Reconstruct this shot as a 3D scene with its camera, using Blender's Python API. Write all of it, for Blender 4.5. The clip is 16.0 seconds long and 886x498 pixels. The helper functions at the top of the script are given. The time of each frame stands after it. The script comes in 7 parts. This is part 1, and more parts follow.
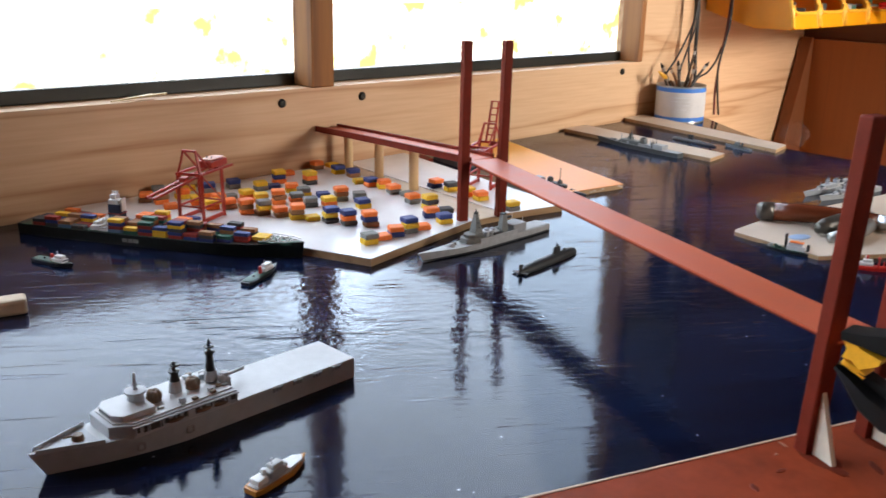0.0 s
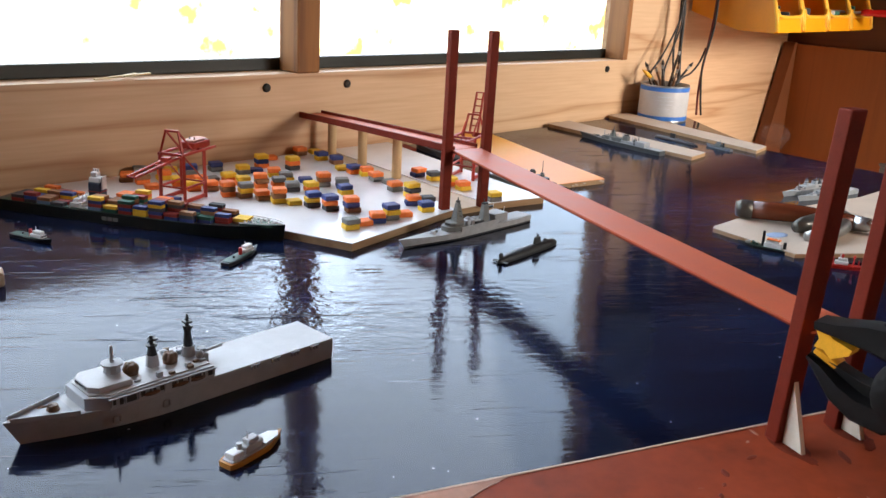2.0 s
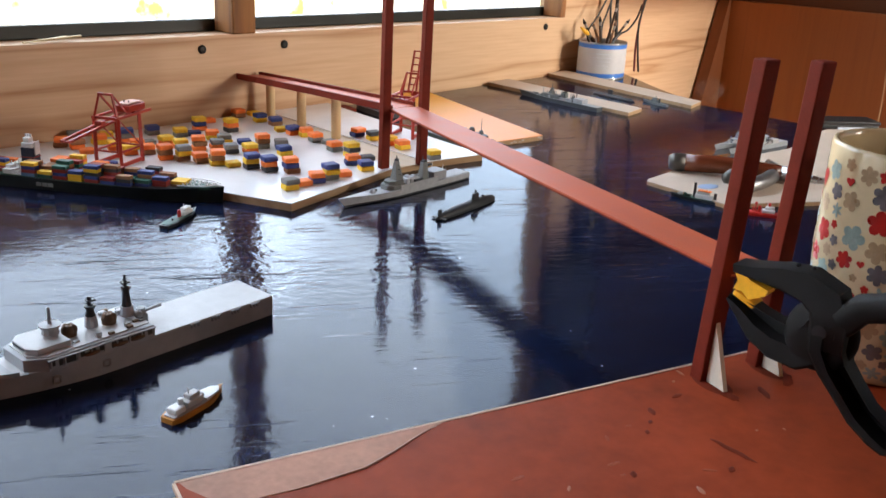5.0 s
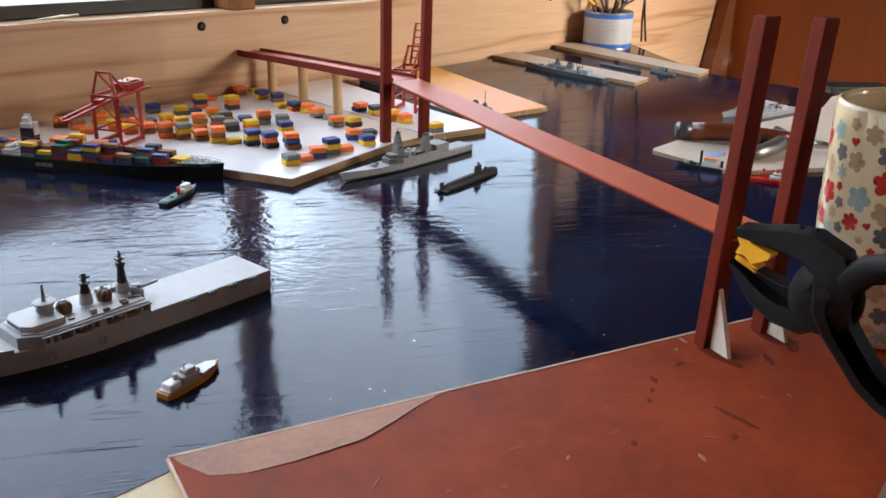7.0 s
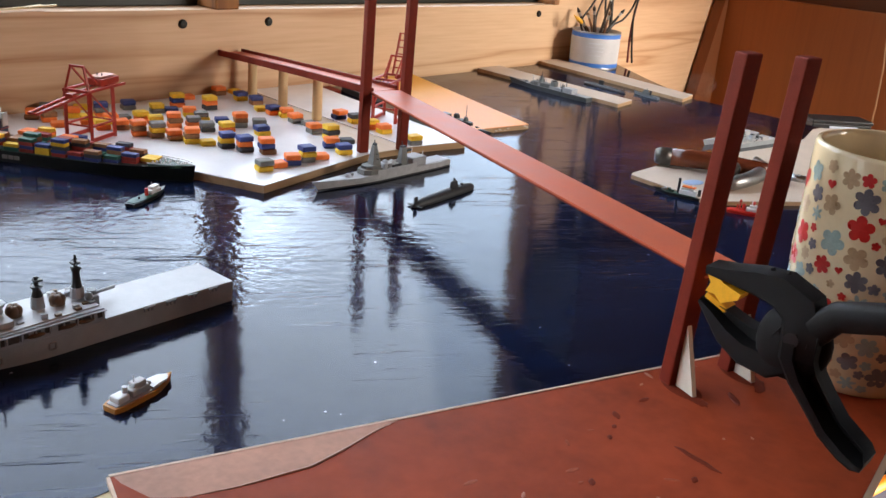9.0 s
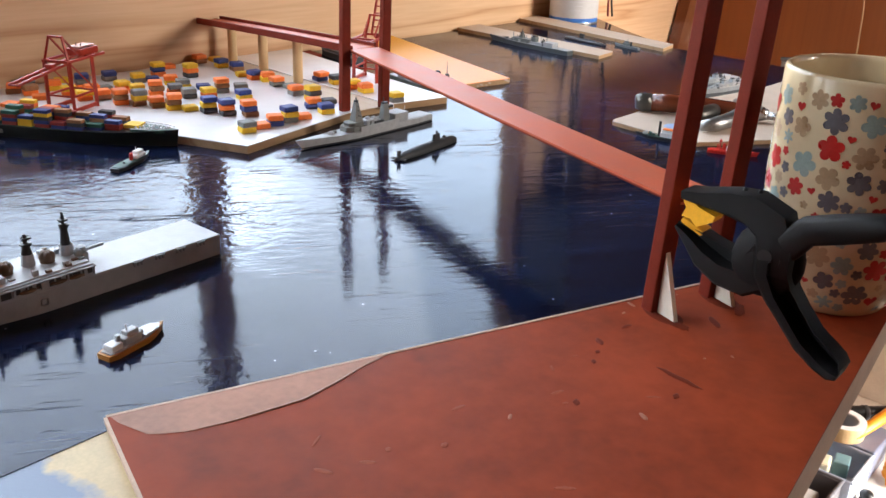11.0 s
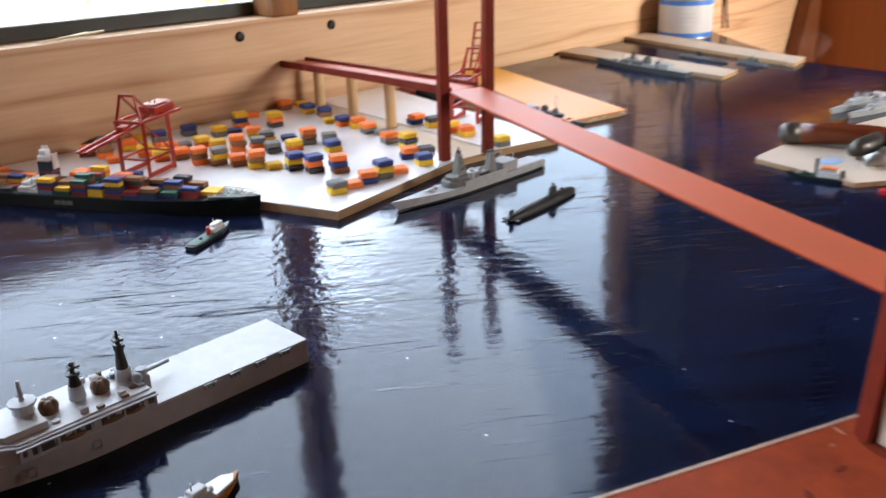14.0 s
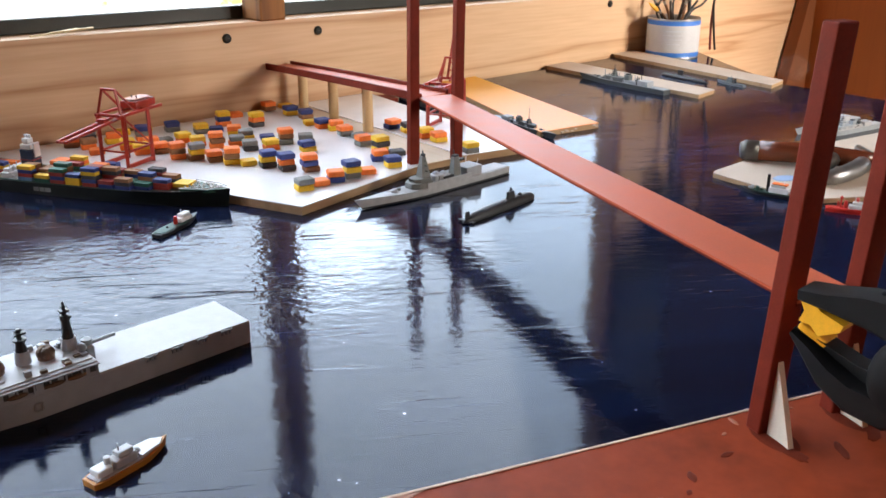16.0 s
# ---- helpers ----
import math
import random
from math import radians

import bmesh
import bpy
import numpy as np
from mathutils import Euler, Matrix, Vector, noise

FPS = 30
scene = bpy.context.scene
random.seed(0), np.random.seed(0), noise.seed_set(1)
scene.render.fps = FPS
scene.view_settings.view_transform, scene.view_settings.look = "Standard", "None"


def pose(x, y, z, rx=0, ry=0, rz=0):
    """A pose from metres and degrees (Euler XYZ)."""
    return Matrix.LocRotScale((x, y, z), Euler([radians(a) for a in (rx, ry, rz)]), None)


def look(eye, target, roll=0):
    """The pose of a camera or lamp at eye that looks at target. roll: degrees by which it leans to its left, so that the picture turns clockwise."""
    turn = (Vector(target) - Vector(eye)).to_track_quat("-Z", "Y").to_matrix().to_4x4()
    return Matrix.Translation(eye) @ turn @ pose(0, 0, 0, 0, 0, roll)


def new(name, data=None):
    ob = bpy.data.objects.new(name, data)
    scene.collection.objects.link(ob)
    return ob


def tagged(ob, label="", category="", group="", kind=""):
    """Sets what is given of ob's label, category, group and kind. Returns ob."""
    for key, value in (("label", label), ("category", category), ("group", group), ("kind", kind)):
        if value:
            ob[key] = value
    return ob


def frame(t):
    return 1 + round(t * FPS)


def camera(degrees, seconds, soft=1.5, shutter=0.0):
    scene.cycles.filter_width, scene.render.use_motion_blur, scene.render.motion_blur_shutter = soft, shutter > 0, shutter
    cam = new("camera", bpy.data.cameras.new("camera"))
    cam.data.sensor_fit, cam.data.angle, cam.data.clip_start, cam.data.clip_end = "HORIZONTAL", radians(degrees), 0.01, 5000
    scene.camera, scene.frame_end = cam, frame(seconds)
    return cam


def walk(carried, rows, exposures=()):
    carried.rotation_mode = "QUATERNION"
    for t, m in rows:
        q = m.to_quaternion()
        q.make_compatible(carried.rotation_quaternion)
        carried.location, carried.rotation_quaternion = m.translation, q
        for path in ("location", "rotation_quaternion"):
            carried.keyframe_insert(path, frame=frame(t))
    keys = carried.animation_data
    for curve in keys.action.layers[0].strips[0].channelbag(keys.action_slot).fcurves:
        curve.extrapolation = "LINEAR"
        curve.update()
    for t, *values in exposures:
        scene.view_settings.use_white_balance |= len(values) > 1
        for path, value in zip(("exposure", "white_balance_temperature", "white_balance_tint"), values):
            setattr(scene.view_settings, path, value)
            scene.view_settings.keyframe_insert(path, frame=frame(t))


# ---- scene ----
cam = camera(52.05, 16.0, soft=1.5, shutter=0.5)
PATH = [
    (0, (-0.5020, 0.0277, 0.2103), (0.8008, 1.4218, -0.3891), 0.87),
    (0.5, (-0.5030, 0.0197, 0.2116), (0.8401, 1.3821, -0.3715), 2.20),
    (1, (-0.5122, 0.0297, 0.2076), (0.8110, 1.4112, -0.3760), 2.48),
    (1.5, (-0.5027, 0.0255, 0.2090), (0.8437, 1.3834, -0.3770), 2.43),
    (2, (-0.5049, 0.0248, 0.2043), (0.8281, 1.3875, -0.4008), 2.89),
    (2.5, (-0.5110, 0.0387, 0.2089), (0.8253, 1.4024, -0.3868), 2.90),
    (3, (-0.5147, 0.0249, 0.2192), (0.8472, 1.3742, -0.3506), 4.09),
    (3.5, (-0.5178, 0.0230, 0.2153), (0.8538, 1.3603, -0.3594), 5.37),
    (4, (-0.5128, 0.0230, 0.2138), (0.8871, 1.3230, -0.3782), 5.41),
    (4.5, (-0.5164, 0.0177, 0.2104), (0.8959, 1.2905, -0.4103), 4.44),
    (4.7, (-0.5128, 0.0154, 0.2069), (0.8961, 1.2760, -0.4459), 3.39),
    (6.8, (-0.4979, 0.0088, 0.1980), (0.8728, 1.2736, -0.5239), 1.27),
    (7, (-0.4984, 0.0106, 0.1977), (0.8666, 1.2813, -0.5249), 1.31),
    (7.5, (-0.5044, 0.0112, 0.2020), (0.8646, 1.2829, -0.5112), 3.61),
    (8, (-0.5030, 0.0122, 0.2028), (0.8770, 1.2800, -0.4958), 3.76),
    (8.5, (-0.4899, 0.0097, 0.2010), (0.9126, 1.2492, -0.5040), 4.58),
    (9, (-0.4862, 0.0144, 0.2011), (0.9129, 1.2565, -0.5058), 4.74),
    (9.5, (-0.4856, 0.0064, 0.2018), (0.9203, 1.2412, -0.5043), 3.66),
    (9.7, (-0.4942, 0.0012, 0.1997), (0.9048, 1.2363, -0.5198), 3.78),
    (11.8, (-0.4899, 0.0016, 0.1897), (0.9056, 1.2079, -0.5832), 1.53),
    (12, (-0.4926, -0.0007, 0.1921), (0.9040, 1.2081, -0.5749), 1.59),
    (12.5, (-0.4888, -0.0075, 0.1990), (0.8958, 1.2343, -0.5364), 1.29),
    (13, (-0.4367, 0.0667, 0.1905), (0.8296, 1.4153, -0.5694), 1.64),
    (13.5, (-0.3709, 0.1031, 0.1734), (0.7757, 1.5384, -0.6172), -1.35),
    (14, (-0.4299, 0.0800, 0.1905), (0.8298, 1.4484, -0.5449), -1.97),
    (14.5, (-0.4611, 0.0301, 0.2086), (0.9301, 1.2851, -0.4912), 1.00),
    (15, (-0.4601, 0.0294, 0.2076), (0.9383, 1.2700, -0.5034), 1.88),
    (15.5, (-0.4267, 0.0451, 0.1918), (0.8751, 1.3753, -0.5402), 0.11),
    (16, (-0.4232, 0.0404, 0.1895), (0.8322, 1.4271, -0.5182), 0.07),
]
walk(cam, [(t, look(e, g, r)) for t, e, g, r in PATH], ((0.0, -0.10, 6750, 12), (4.7, -0.08, 6750, 12), (7.2, -0.17, 6750, 12), (8.6, -0.09, 6800, 13), (9.4, -0.03, 6800, 13), (12.2, 0.17, 6800, 13), (16.0, 0.15, 6750, 12)))

# ---------------------------------------------------------------- world, sun, window light and added lamps
world = bpy.data.worlds.new("sky")
scene.world = world
world.use_nodes = True
wn = world.node_tree
sky = wn.nodes.new("ShaderNodeTexSky")
sky.sky_type = "NISHITA"
sky.sun_disc = False
sky.sun_elevation = radians(42)
sky.sun_rotation = radians(20)
wn.links.new(sky.outputs[0], wn.nodes["Background"].inputs[0])
wn.nodes["Background"].inputs[1].default_value = 0.12
sun_data = bpy.data.lights.new("sun", "SUN")
sun_data.energy, sun_data.angle, sun_data.color = 2.0, radians(6), (1.0, 0.95, 0.87)
sun_lamp = new("sun", sun_data)
sun_lamp.matrix_world = look((0, 0, 4), (-0.5, 1.6, 2.6))


def area_lamp(name, eye, target, sx, sy, watts, tone):
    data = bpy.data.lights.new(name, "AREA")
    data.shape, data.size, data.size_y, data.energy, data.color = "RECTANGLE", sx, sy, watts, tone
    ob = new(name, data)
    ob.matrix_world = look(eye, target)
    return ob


area_lamp("window_light", (-0.45, 0.90, 0.45), (-0.45, -0.6, 0.05), 1.9, 0.6, 5.0, (0.90, 0.96, 1.0))
# stands in for an unseen light from the right, narrowed towards the wall
side_lamp = area_lamp("unseen_side_light", (1.05, -1.25, 0.65), (0.80, 0.80, 0.05), 0.64, 0.58, 8.3, (1.0, 0.95, 0.88))
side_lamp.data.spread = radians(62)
# added lamp without a seen source, brightens the supplies on the low shelf
shelf_lamp = area_lamp("shelf_fill_light", (1.06, -0.75, -0.45), (0.76, 0.30, -0.62), 0.60, 0.50, 6.2, (1.0, 0.97, 0.93))
shelf_lamp.data.spread = radians(60)

# ---------------------------------------------------------------- materials


def nodes_of(name):
    m = bpy.data.materials.new(name)
    m.use_nodes = True
    return m, m.node_tree.nodes, m.node_tree.links, m.node_tree.nodes["Principled BSDF"]


def surface(name, colour, rough=0.5, metal=0.0, vary=0.18, scale=60.0, fine=900.0, bump=0.15, stretch=(1, 1, 1), spec=0.5, coat=0.0):
    """Colour with broad stains and fine grain, a matching bump and uneven gloss."""
    m, n, l, b = nodes_of(name)
    co = n.new("ShaderNodeTexCoord")
    mp = n.new("ShaderNodeMapping")
    mp.inputs["Scale"].default_value = stretch
    l.new(co.outputs["Object"], mp.inputs[0])
    big, small = n.new("ShaderNodeTexNoise"), n.new("ShaderNodeTexNoise")
    big.inputs["Scale"].default_value, small.inputs["Scale"].default_value = scale, fine
    big.inputs["Detail"].default_value, small.inputs["Detail"].default_value = 4, 2
    l.new(mp.outputs[0], big.inputs["Vector"])
    l.new(mp.outputs[0], small.inputs["Vector"])
    add = n.new("ShaderNodeMath")
    add.operation = "MULTIPLY_ADD"
    l.new(small.outputs["Fac"], add.inputs[0])
    add.inputs[1].default_value = 0.45
    l.new(big.outputs["Fac"], add.inputs[2])
    ramp = n.new("ShaderNodeValToRGB")
    ramp.color_ramp.elements[0].position, ramp.color_ramp.elements[1].position = 0.45, 1.0
    dark = [c * (1 - vary) for c in colour]
    light = [min(1, c * (1 + vary)) for c in colour]
    ramp.color_ramp.elements[0].color, ramp.color_ramp.elements[1].color = (*dark, 1), (*light, 1)
    l.new(add.outputs[0], ramp.inputs[0])
    l.new(ramp.outputs[0], b.inputs["Base Color"])
    rr = n.new("ShaderNodeMapRange")
    rr.inputs["To Min"].default_value, rr.inputs["To Max"].default_value = max(0.03, rough - 0.1), min(1, rough + 0.1)
    l.new(big.outputs["Fac"], rr.inputs[0])
    l.new(rr.outputs[0], b.inputs["Roughness"])
    b.inputs["Metallic"].default_value = metal
    b.inputs["Specular IOR Level"].default_value = spec
    b.inputs["Coat Weight"].default_value = coat
    if bump:
        bp = n.new("ShaderNodeBump")
        bp.inputs["Strength"].default_value, bp.inputs["Distance"].default_value = bump, 0.0006
        l.new(add.outputs[0], bp.inputs["Height"])
        l.new(bp.outputs[0], b.inputs["Normal"])
    return m


def timber(name, pale, dark, along="x", rings=26.0, rough=0.5, streak=1.0):
    """Planed timber: long grain bands, darker latewood lines and pores."""
    m, n, l, b = nodes_of(name)
    co = n.new("ShaderNodeTexCoord")
    mp = n.new("ShaderNodeMapping")
    thin, wide = 0.45, 9.0
    mp.inputs["Scale"].default_value = {"x": (thin, wide, wide), "y": (wide, thin, wide), "z": (wide, wide, thin)}[along]
    l.new(co.outputs["Object"], mp.inputs[0])
    warp = n.new("ShaderNodeTexNoise")
    warp.inputs["Scale"].default_value, warp.inputs["Detail"].default_value = 1.6, 3
    l.new(mp.outputs[0], warp.inputs["Vector"])
    grain = n.new("ShaderNodeTexNoise")
    grain.inputs["Scale"].default_value, grain.inputs["Detail"].default_value = rings, 5
    l.new(mp.outputs[0], grain.inputs["Vector"])
    mul = n.new("ShaderNodeMath")
    mul.operation = "MULTIPLY"
    mul.inputs[1].default_value = 11.0
    l.new(warp.outputs["Fac"], mul.inputs[0])
    fr = n.new("ShaderNodeMath")
    fr.operation = "PINGPONG"
    fr.inputs[1].default_value = 1.0
    l.new(mul.outputs[0], fr.inputs[0])
    pw = n.new("ShaderNodeMath")
    pw.operation = "POWER"
    pw.inputs[1].default_value = 5.0
    l.new(fr.outputs[0], pw.inputs[0])
    mx = n.new("ShaderNodeMath")
    mx.operation = "MULTIPLY_ADD"
    mx.inputs[1].default_value = 0.55 * streak
    l.new(pw.outputs[0], mx.inputs[0])
    mg = n.new("ShaderNodeMath")
    mg.operation = "MULTIPLY"
    mg.inputs[1].default_value = 0.55
    l.new(grain.outputs["Fac"], mg.inputs[0])
    l.new(mg.outputs[0], mx.inputs[2])
    ramp = n.new("ShaderNodeValToRGB")
    ramp.color_ramp.elements[0].position, ramp.color_ramp.elements[1].position = 0.15, 0.85
    ramp.color_ramp.elements[0].color, ramp.color_ramp.elements[1].color = (*pale, 1), (*dark, 1)
    l.new(mx.outputs[0], ramp.inputs[0])
    l.new(ramp.outputs[0], b.inputs["Base Color"])
    b.inputs["Roughness"].default_value = rough
    bp = n.new("ShaderNodeBump")
    bp.inputs["Strength"].default_value, bp.inputs["Distance"].default_value = 0.25, 0.0005
    l.new(mx.outputs[0], bp.inputs["Height"])
    l.new(bp.outputs[0], b.inputs["Normal"])
    return m


def sea_paint():
    """Deep blue gloss paint, brushed on by hand, with ripples, dust and pale scuffs."""
    m, n, l, b = nodes_of("blue_gloss_paint")
    co = n.new("ShaderNodeTexCoord")
    turn = n.new("ShaderNodeMapping")
    turn.inputs["Rotation"].default_value = (0, 0, radians(34))
    l.new(co.outputs["Object"], turn.inputs[0])
    strokes = n.new("ShaderNodeMapping")
    strokes.inputs["Scale"].default_value = (7, 60, 1)
    l.new(turn.outputs[0], strokes.inputs[0])
    st = n.new("ShaderNodeTexNoise")
    st.inputs["Scale"].default_value, st.inputs["Detail"].default_value, st.inputs["Distortion"].default_value = 1.0, 5, 0.6
    l.new(strokes.outputs[0], st.inputs["Vector"])
    big = n.new("ShaderNodeTexNoise")
    big.inputs["Scale"].default_value, big.inputs["Detail"].default_value = 7.0, 4
    l.new(co.outputs["Object"], big.inputs["Vector"])
    mix = n.new("ShaderNodeMath")
    mix.operation = "MULTIPLY"
    l.new(st.outputs["Fac"], mix.inputs[0])
    l.new(big.outputs["Fac"], mix.inputs[1])
    ramp = n.new("ShaderNodeValToRGB")
    ramp.color_ramp.elements[0].position, ramp.color_ramp.elements[1].position = 0.16, 0.40
    ramp.color_ramp.elements[0].color, ramp.color_ramp.elements[1].color = (0.0030, 0.0040, 0.0105, 1), (0.0046, 0.0105, 0.034, 1)
    l.new(mix.outputs[0], ramp.inputs[0])
    speck = n.new("ShaderNodeTexVoronoi")
    speck.inputs["Scale"].default_value = 55
    l.new(co.outputs["Object"], speck.inputs["Vector"])
    near = n.new("ShaderNodeMath")
    near.operation = "LESS_THAN"
    near.inputs[1].default_value = 0.035
    l.new(speck.outputs["Distance"], near.inputs[0])
    dust = n.new("ShaderNodeMixRGB")
    dust.inputs[2].default_value = (0.35, 0.36, 0.40, 1)
    l.new(near.outputs[0], dust.inputs[0])
    l.new(ramp.outputs[0], dust.inputs[1])
    l.new(dust.outputs[0], b.inputs["Base Color"])
    rr = n.new("ShaderNodeMapRange")
    rr.inputs["To Min"].default_value, rr.inputs["To Max"].default_value = 0.035, 0.125
    l.new(big.outputs["Fac"], rr.inputs[0])
    l.new(rr.outputs[0], b.inputs["Roughness"])
    wave = n.new("ShaderNodeTexNoise")
    wave.inputs["Scale"].default_value, wave.inputs["Detail"].default_value = 26.0, 3
    l.new(turn.outputs[0], wave.inputs["Vector"])
    ridge = n.new("ShaderNodeMapping")
    ridge.inputs["Scale"].default_value = (17, 150, 1)
    l.new(turn.outputs[0], ridge.inputs[0])
    rn = n.new("ShaderNodeTexNoise")
    rn.inputs["Scale"].default_value, rn.inputs["Detail"].default_value, rn.inputs["Distortion"].default_value = 1.0, 4, 2.0
    l.new(ridge.outputs[0], rn.inputs["Vector"])
    b1, b2 = n.new("ShaderNodeBump"), n.new("ShaderNodeBump")
    b1.inputs["Strength"].default_value, b1.inputs["Distance"].default_value = 0.30, 0.0008
    b2.inputs["Strength"].default_value, b2.inputs["Distance"].default_value = 0.30, 0.00030
    l.new(wave.outputs["Fac"], b1.inputs["Height"])
    l.new(rn.outputs["Fac"], b2.inputs["Height"])
    l.new(b1.outputs[0], b2.inputs["Normal"])
    scratch = n.new("ShaderNodeMapping")
    scratch.inputs["Scale"].default_value = (13, 190, 1)
    l.new(turn.outputs[0], scratch.inputs[0])
    sn = n.new("ShaderNodeTexNoise")
    sn.inputs["Scale"].default_value, sn.inputs["Detail"].default_value, sn.inputs["Distortion"].default_value = 1.0, 2, 1.6
    l.new(scratch.outputs[0], sn.inputs["Vector"])
    line = n.new("ShaderNodeMapRange")
    line.inputs["From Min"].default_value, line.inputs["From Max"].default_value = 0.64, 0.72
    l.new(sn.outputs["Fac"], line.inputs[0])
    pit = n.new("ShaderNodeTexNoise")
    pit.inputs["Scale"].default_value, pit.inputs["Detail"].default_value = 150.0, 3
    l.new(turn.outputs[0], pit.inputs["Vector"])
    patch = n.new("ShaderNodeMapRange")
    patch.inputs["From Min"].default_value, patch.inputs["From Max"].default_value = 0.41, 0.67
    l.new(big.outputs["Fac"], patch.inputs[0])
    pits = n.new("ShaderNodeMath")
    pits.operation = "MULTIPLY"
    l.new(pit.outputs["Fac"], pits.inputs[0])
    l.new(patch.outputs[0], pits.inputs[1])
    both = n.new("ShaderNodeMath")
    both.operation = "MULTIPLY_ADD"
    both.inputs[1].default_value = 1.2
    here = n.new("ShaderNodeMath")
    here.operation = "MULTIPLY"
    l.new(line.outputs[0], here.inputs[0])
    l.new(patch.outputs[0], here.inputs[1])
    l.new(here.outputs[0], both.inputs[0])
    l.new(pits.outputs[0], both.inputs[2])
    b3 = n.new("ShaderNodeBump")
    # the brush ridges stand highest off the quay's corner
    off = n.new("ShaderNodeMapping")
    off.inputs["Location"].default_value, off.inputs["Scale"].default_value = (0.15 / 0.17, -0.475 / 0.085, 0), (1 / 0.17, 1 / 0.085, 0)
    l.new(co.outputs["Object"], off.inputs[0])
    away = n.new("ShaderNodeVectorMath")
    away.operation = "LENGTH"
    l.new(off.outputs[0], away.inputs[0])
    lift = n.new("ShaderNodeMapRange")
    lift.interpolation_type = "SMOOTHSTEP"
    lift.inputs["From Min"].default_value, lift.inputs["From Max"].default_value = 0.5, 1.5
    lift.inputs["To Min"].default_value, lift.inputs["To Max"].default_value = 1.7, 0.36
    l.new(away.outputs["Value"], lift.inputs[0])
    rough_lift = n.new("ShaderNodeMath")
    rough_lift.operation = "MULTIPLY"
    l.new(both.outputs[0], rough_lift.inputs[0])
    l.new(lift.outputs[0], rough_lift.inputs[1])
    b3.inputs["Strength"].default_value, b3.inputs["Distance"].default_value = 0.85, 0.00052
    l.new(rough_lift.outputs[0], b3.inputs["Height"])
    l.new(b2.outputs[0], b3.inputs["Normal"])
    l.new(b3.outputs[0], b.inputs["Normal"])
    b.inputs["Specular IOR Level"].default_value = 0.205
    return m


def glass_pane():
    m, n, l, b = nodes_of("window_glass")
    b.inputs["Base Color"].default_value = (1, 1, 1, 1)
    b.inputs["Transmission Weight"].default_value = 1.0
    b.inputs["Roughness"].default_value = 0.0
    b.inputs["IOR"].default_value = 1.02
    return m


def garden_glow():
    """Sunlit garden and sky far outside, much brighter than the shed."""
    m, n, l, b = nodes_of("garden_daylight")
    co = n.new("ShaderNodeTexCoord")
    leaf, spot = n.new("ShaderNodeTexNoise"), n.new("ShaderNodeTexNoise")
    leaf.inputs["Scale"].default_value, leaf.inputs["Detail"].default_value = 2.2, 6
    spot.inputs["Scale"].default_value, spot.inputs["Detail"].default_value = 0.8, 2
    l.new(co.outputs["Object"], leaf.inputs["Vector"])
    l.new(co.outputs["Object"], spot.inputs["Vector"])
    ramp = n.new("ShaderNodeValToRGB")
    e = ramp.color_ramp.elements
    e[0].position, e[1].position = 0.37, 0.60
    e[0].color, e[1].color = (0.58, 0.48, 0.16, 1), (1.0, 1.0, 0.97, 1)
    mid = ramp.color_ramp.elements.new(0.42)
    mid.color = (1.0, 0.95, 0.62, 1)
    l.new(leaf.outputs["Fac"], ramp.inputs[0])
    sep = n.new("ShaderNodeSeparateXYZ")
    l.new(co.outputs["Object"], sep.inputs[0])
    rise = n.new("ShaderNodeMapRange")
    rise.inputs["From Min"].default_value, rise.inputs["From Max"].default_value = 1.6, 2.8
    l.new(sep.outputs["Z"], rise.inputs[0])
    up = n.new("ShaderNodeMixRGB")
    up.inputs[2].default_value = (0.570, 0.748, 0.98, 1)
    l.new(rise.outputs[0], up.inputs[0])
    l.new(ramp.outputs[0], up.inputs[1])
    em = n.new("ShaderNodeEmission")
    glow = n.new("ShaderNodeValToRGB")
    g = glow.color_ramp.elements
    g[0].position, g[0].color = 0.10, (0.45, 0.45, 0.45, 1)
    g[1].position, g[1].color = 0.75, (0.92, 0.92, 0.92, 1)
    top = glow.color_ramp.elements.new(0.26)
    top.color = (0.74, 0.74, 0.74, 1)
    top2 = glow.color_ramp.elements.new(0.40)
    top2.color = (0.86, 0.86, 0.86, 1)
    tall = n.new("ShaderNodeMath")
    tall.operation = "DIVIDE"
    tall.inputs[1].default_value = 10.0
    l.new(sep.outputs["Z"], tall.inputs[0])
    l.new(tall.outputs[0], glow.inputs[0])
    power = n.new("ShaderNodeMath")
    power.operation = "MULTIPLY"
    power.inputs[1].default_value = 6.2
    l.new(glow.outputs[0], power.inputs[0])
    # a brighter spot added to the backdrop to make the glare on the water
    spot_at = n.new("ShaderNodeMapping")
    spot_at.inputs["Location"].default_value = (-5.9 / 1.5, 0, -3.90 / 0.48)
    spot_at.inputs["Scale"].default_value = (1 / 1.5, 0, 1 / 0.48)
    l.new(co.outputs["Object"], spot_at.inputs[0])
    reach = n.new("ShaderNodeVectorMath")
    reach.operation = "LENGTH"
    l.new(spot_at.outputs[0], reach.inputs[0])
    glare_spot = n.new("ShaderNodeMapRange")
    glare_spot.interpolation_type = "SMOOTHSTEP"
    glare_spot.inputs["From Min"].default_value, glare_spot.inputs["From Max"].default_value = 0.0, 1.0
    glare_spot.inputs["To Min"].default_value, glare_spot.inputs["To Max"].default_value = 18.0, 0.0
    l.new(reach.outputs["Value"], glare_spot.inputs[0])
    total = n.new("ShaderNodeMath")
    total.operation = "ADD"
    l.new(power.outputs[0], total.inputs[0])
    l.new(glare_spot.outputs[0], total.inputs[1])
    l.new(total.outputs[0], em.inputs[1])
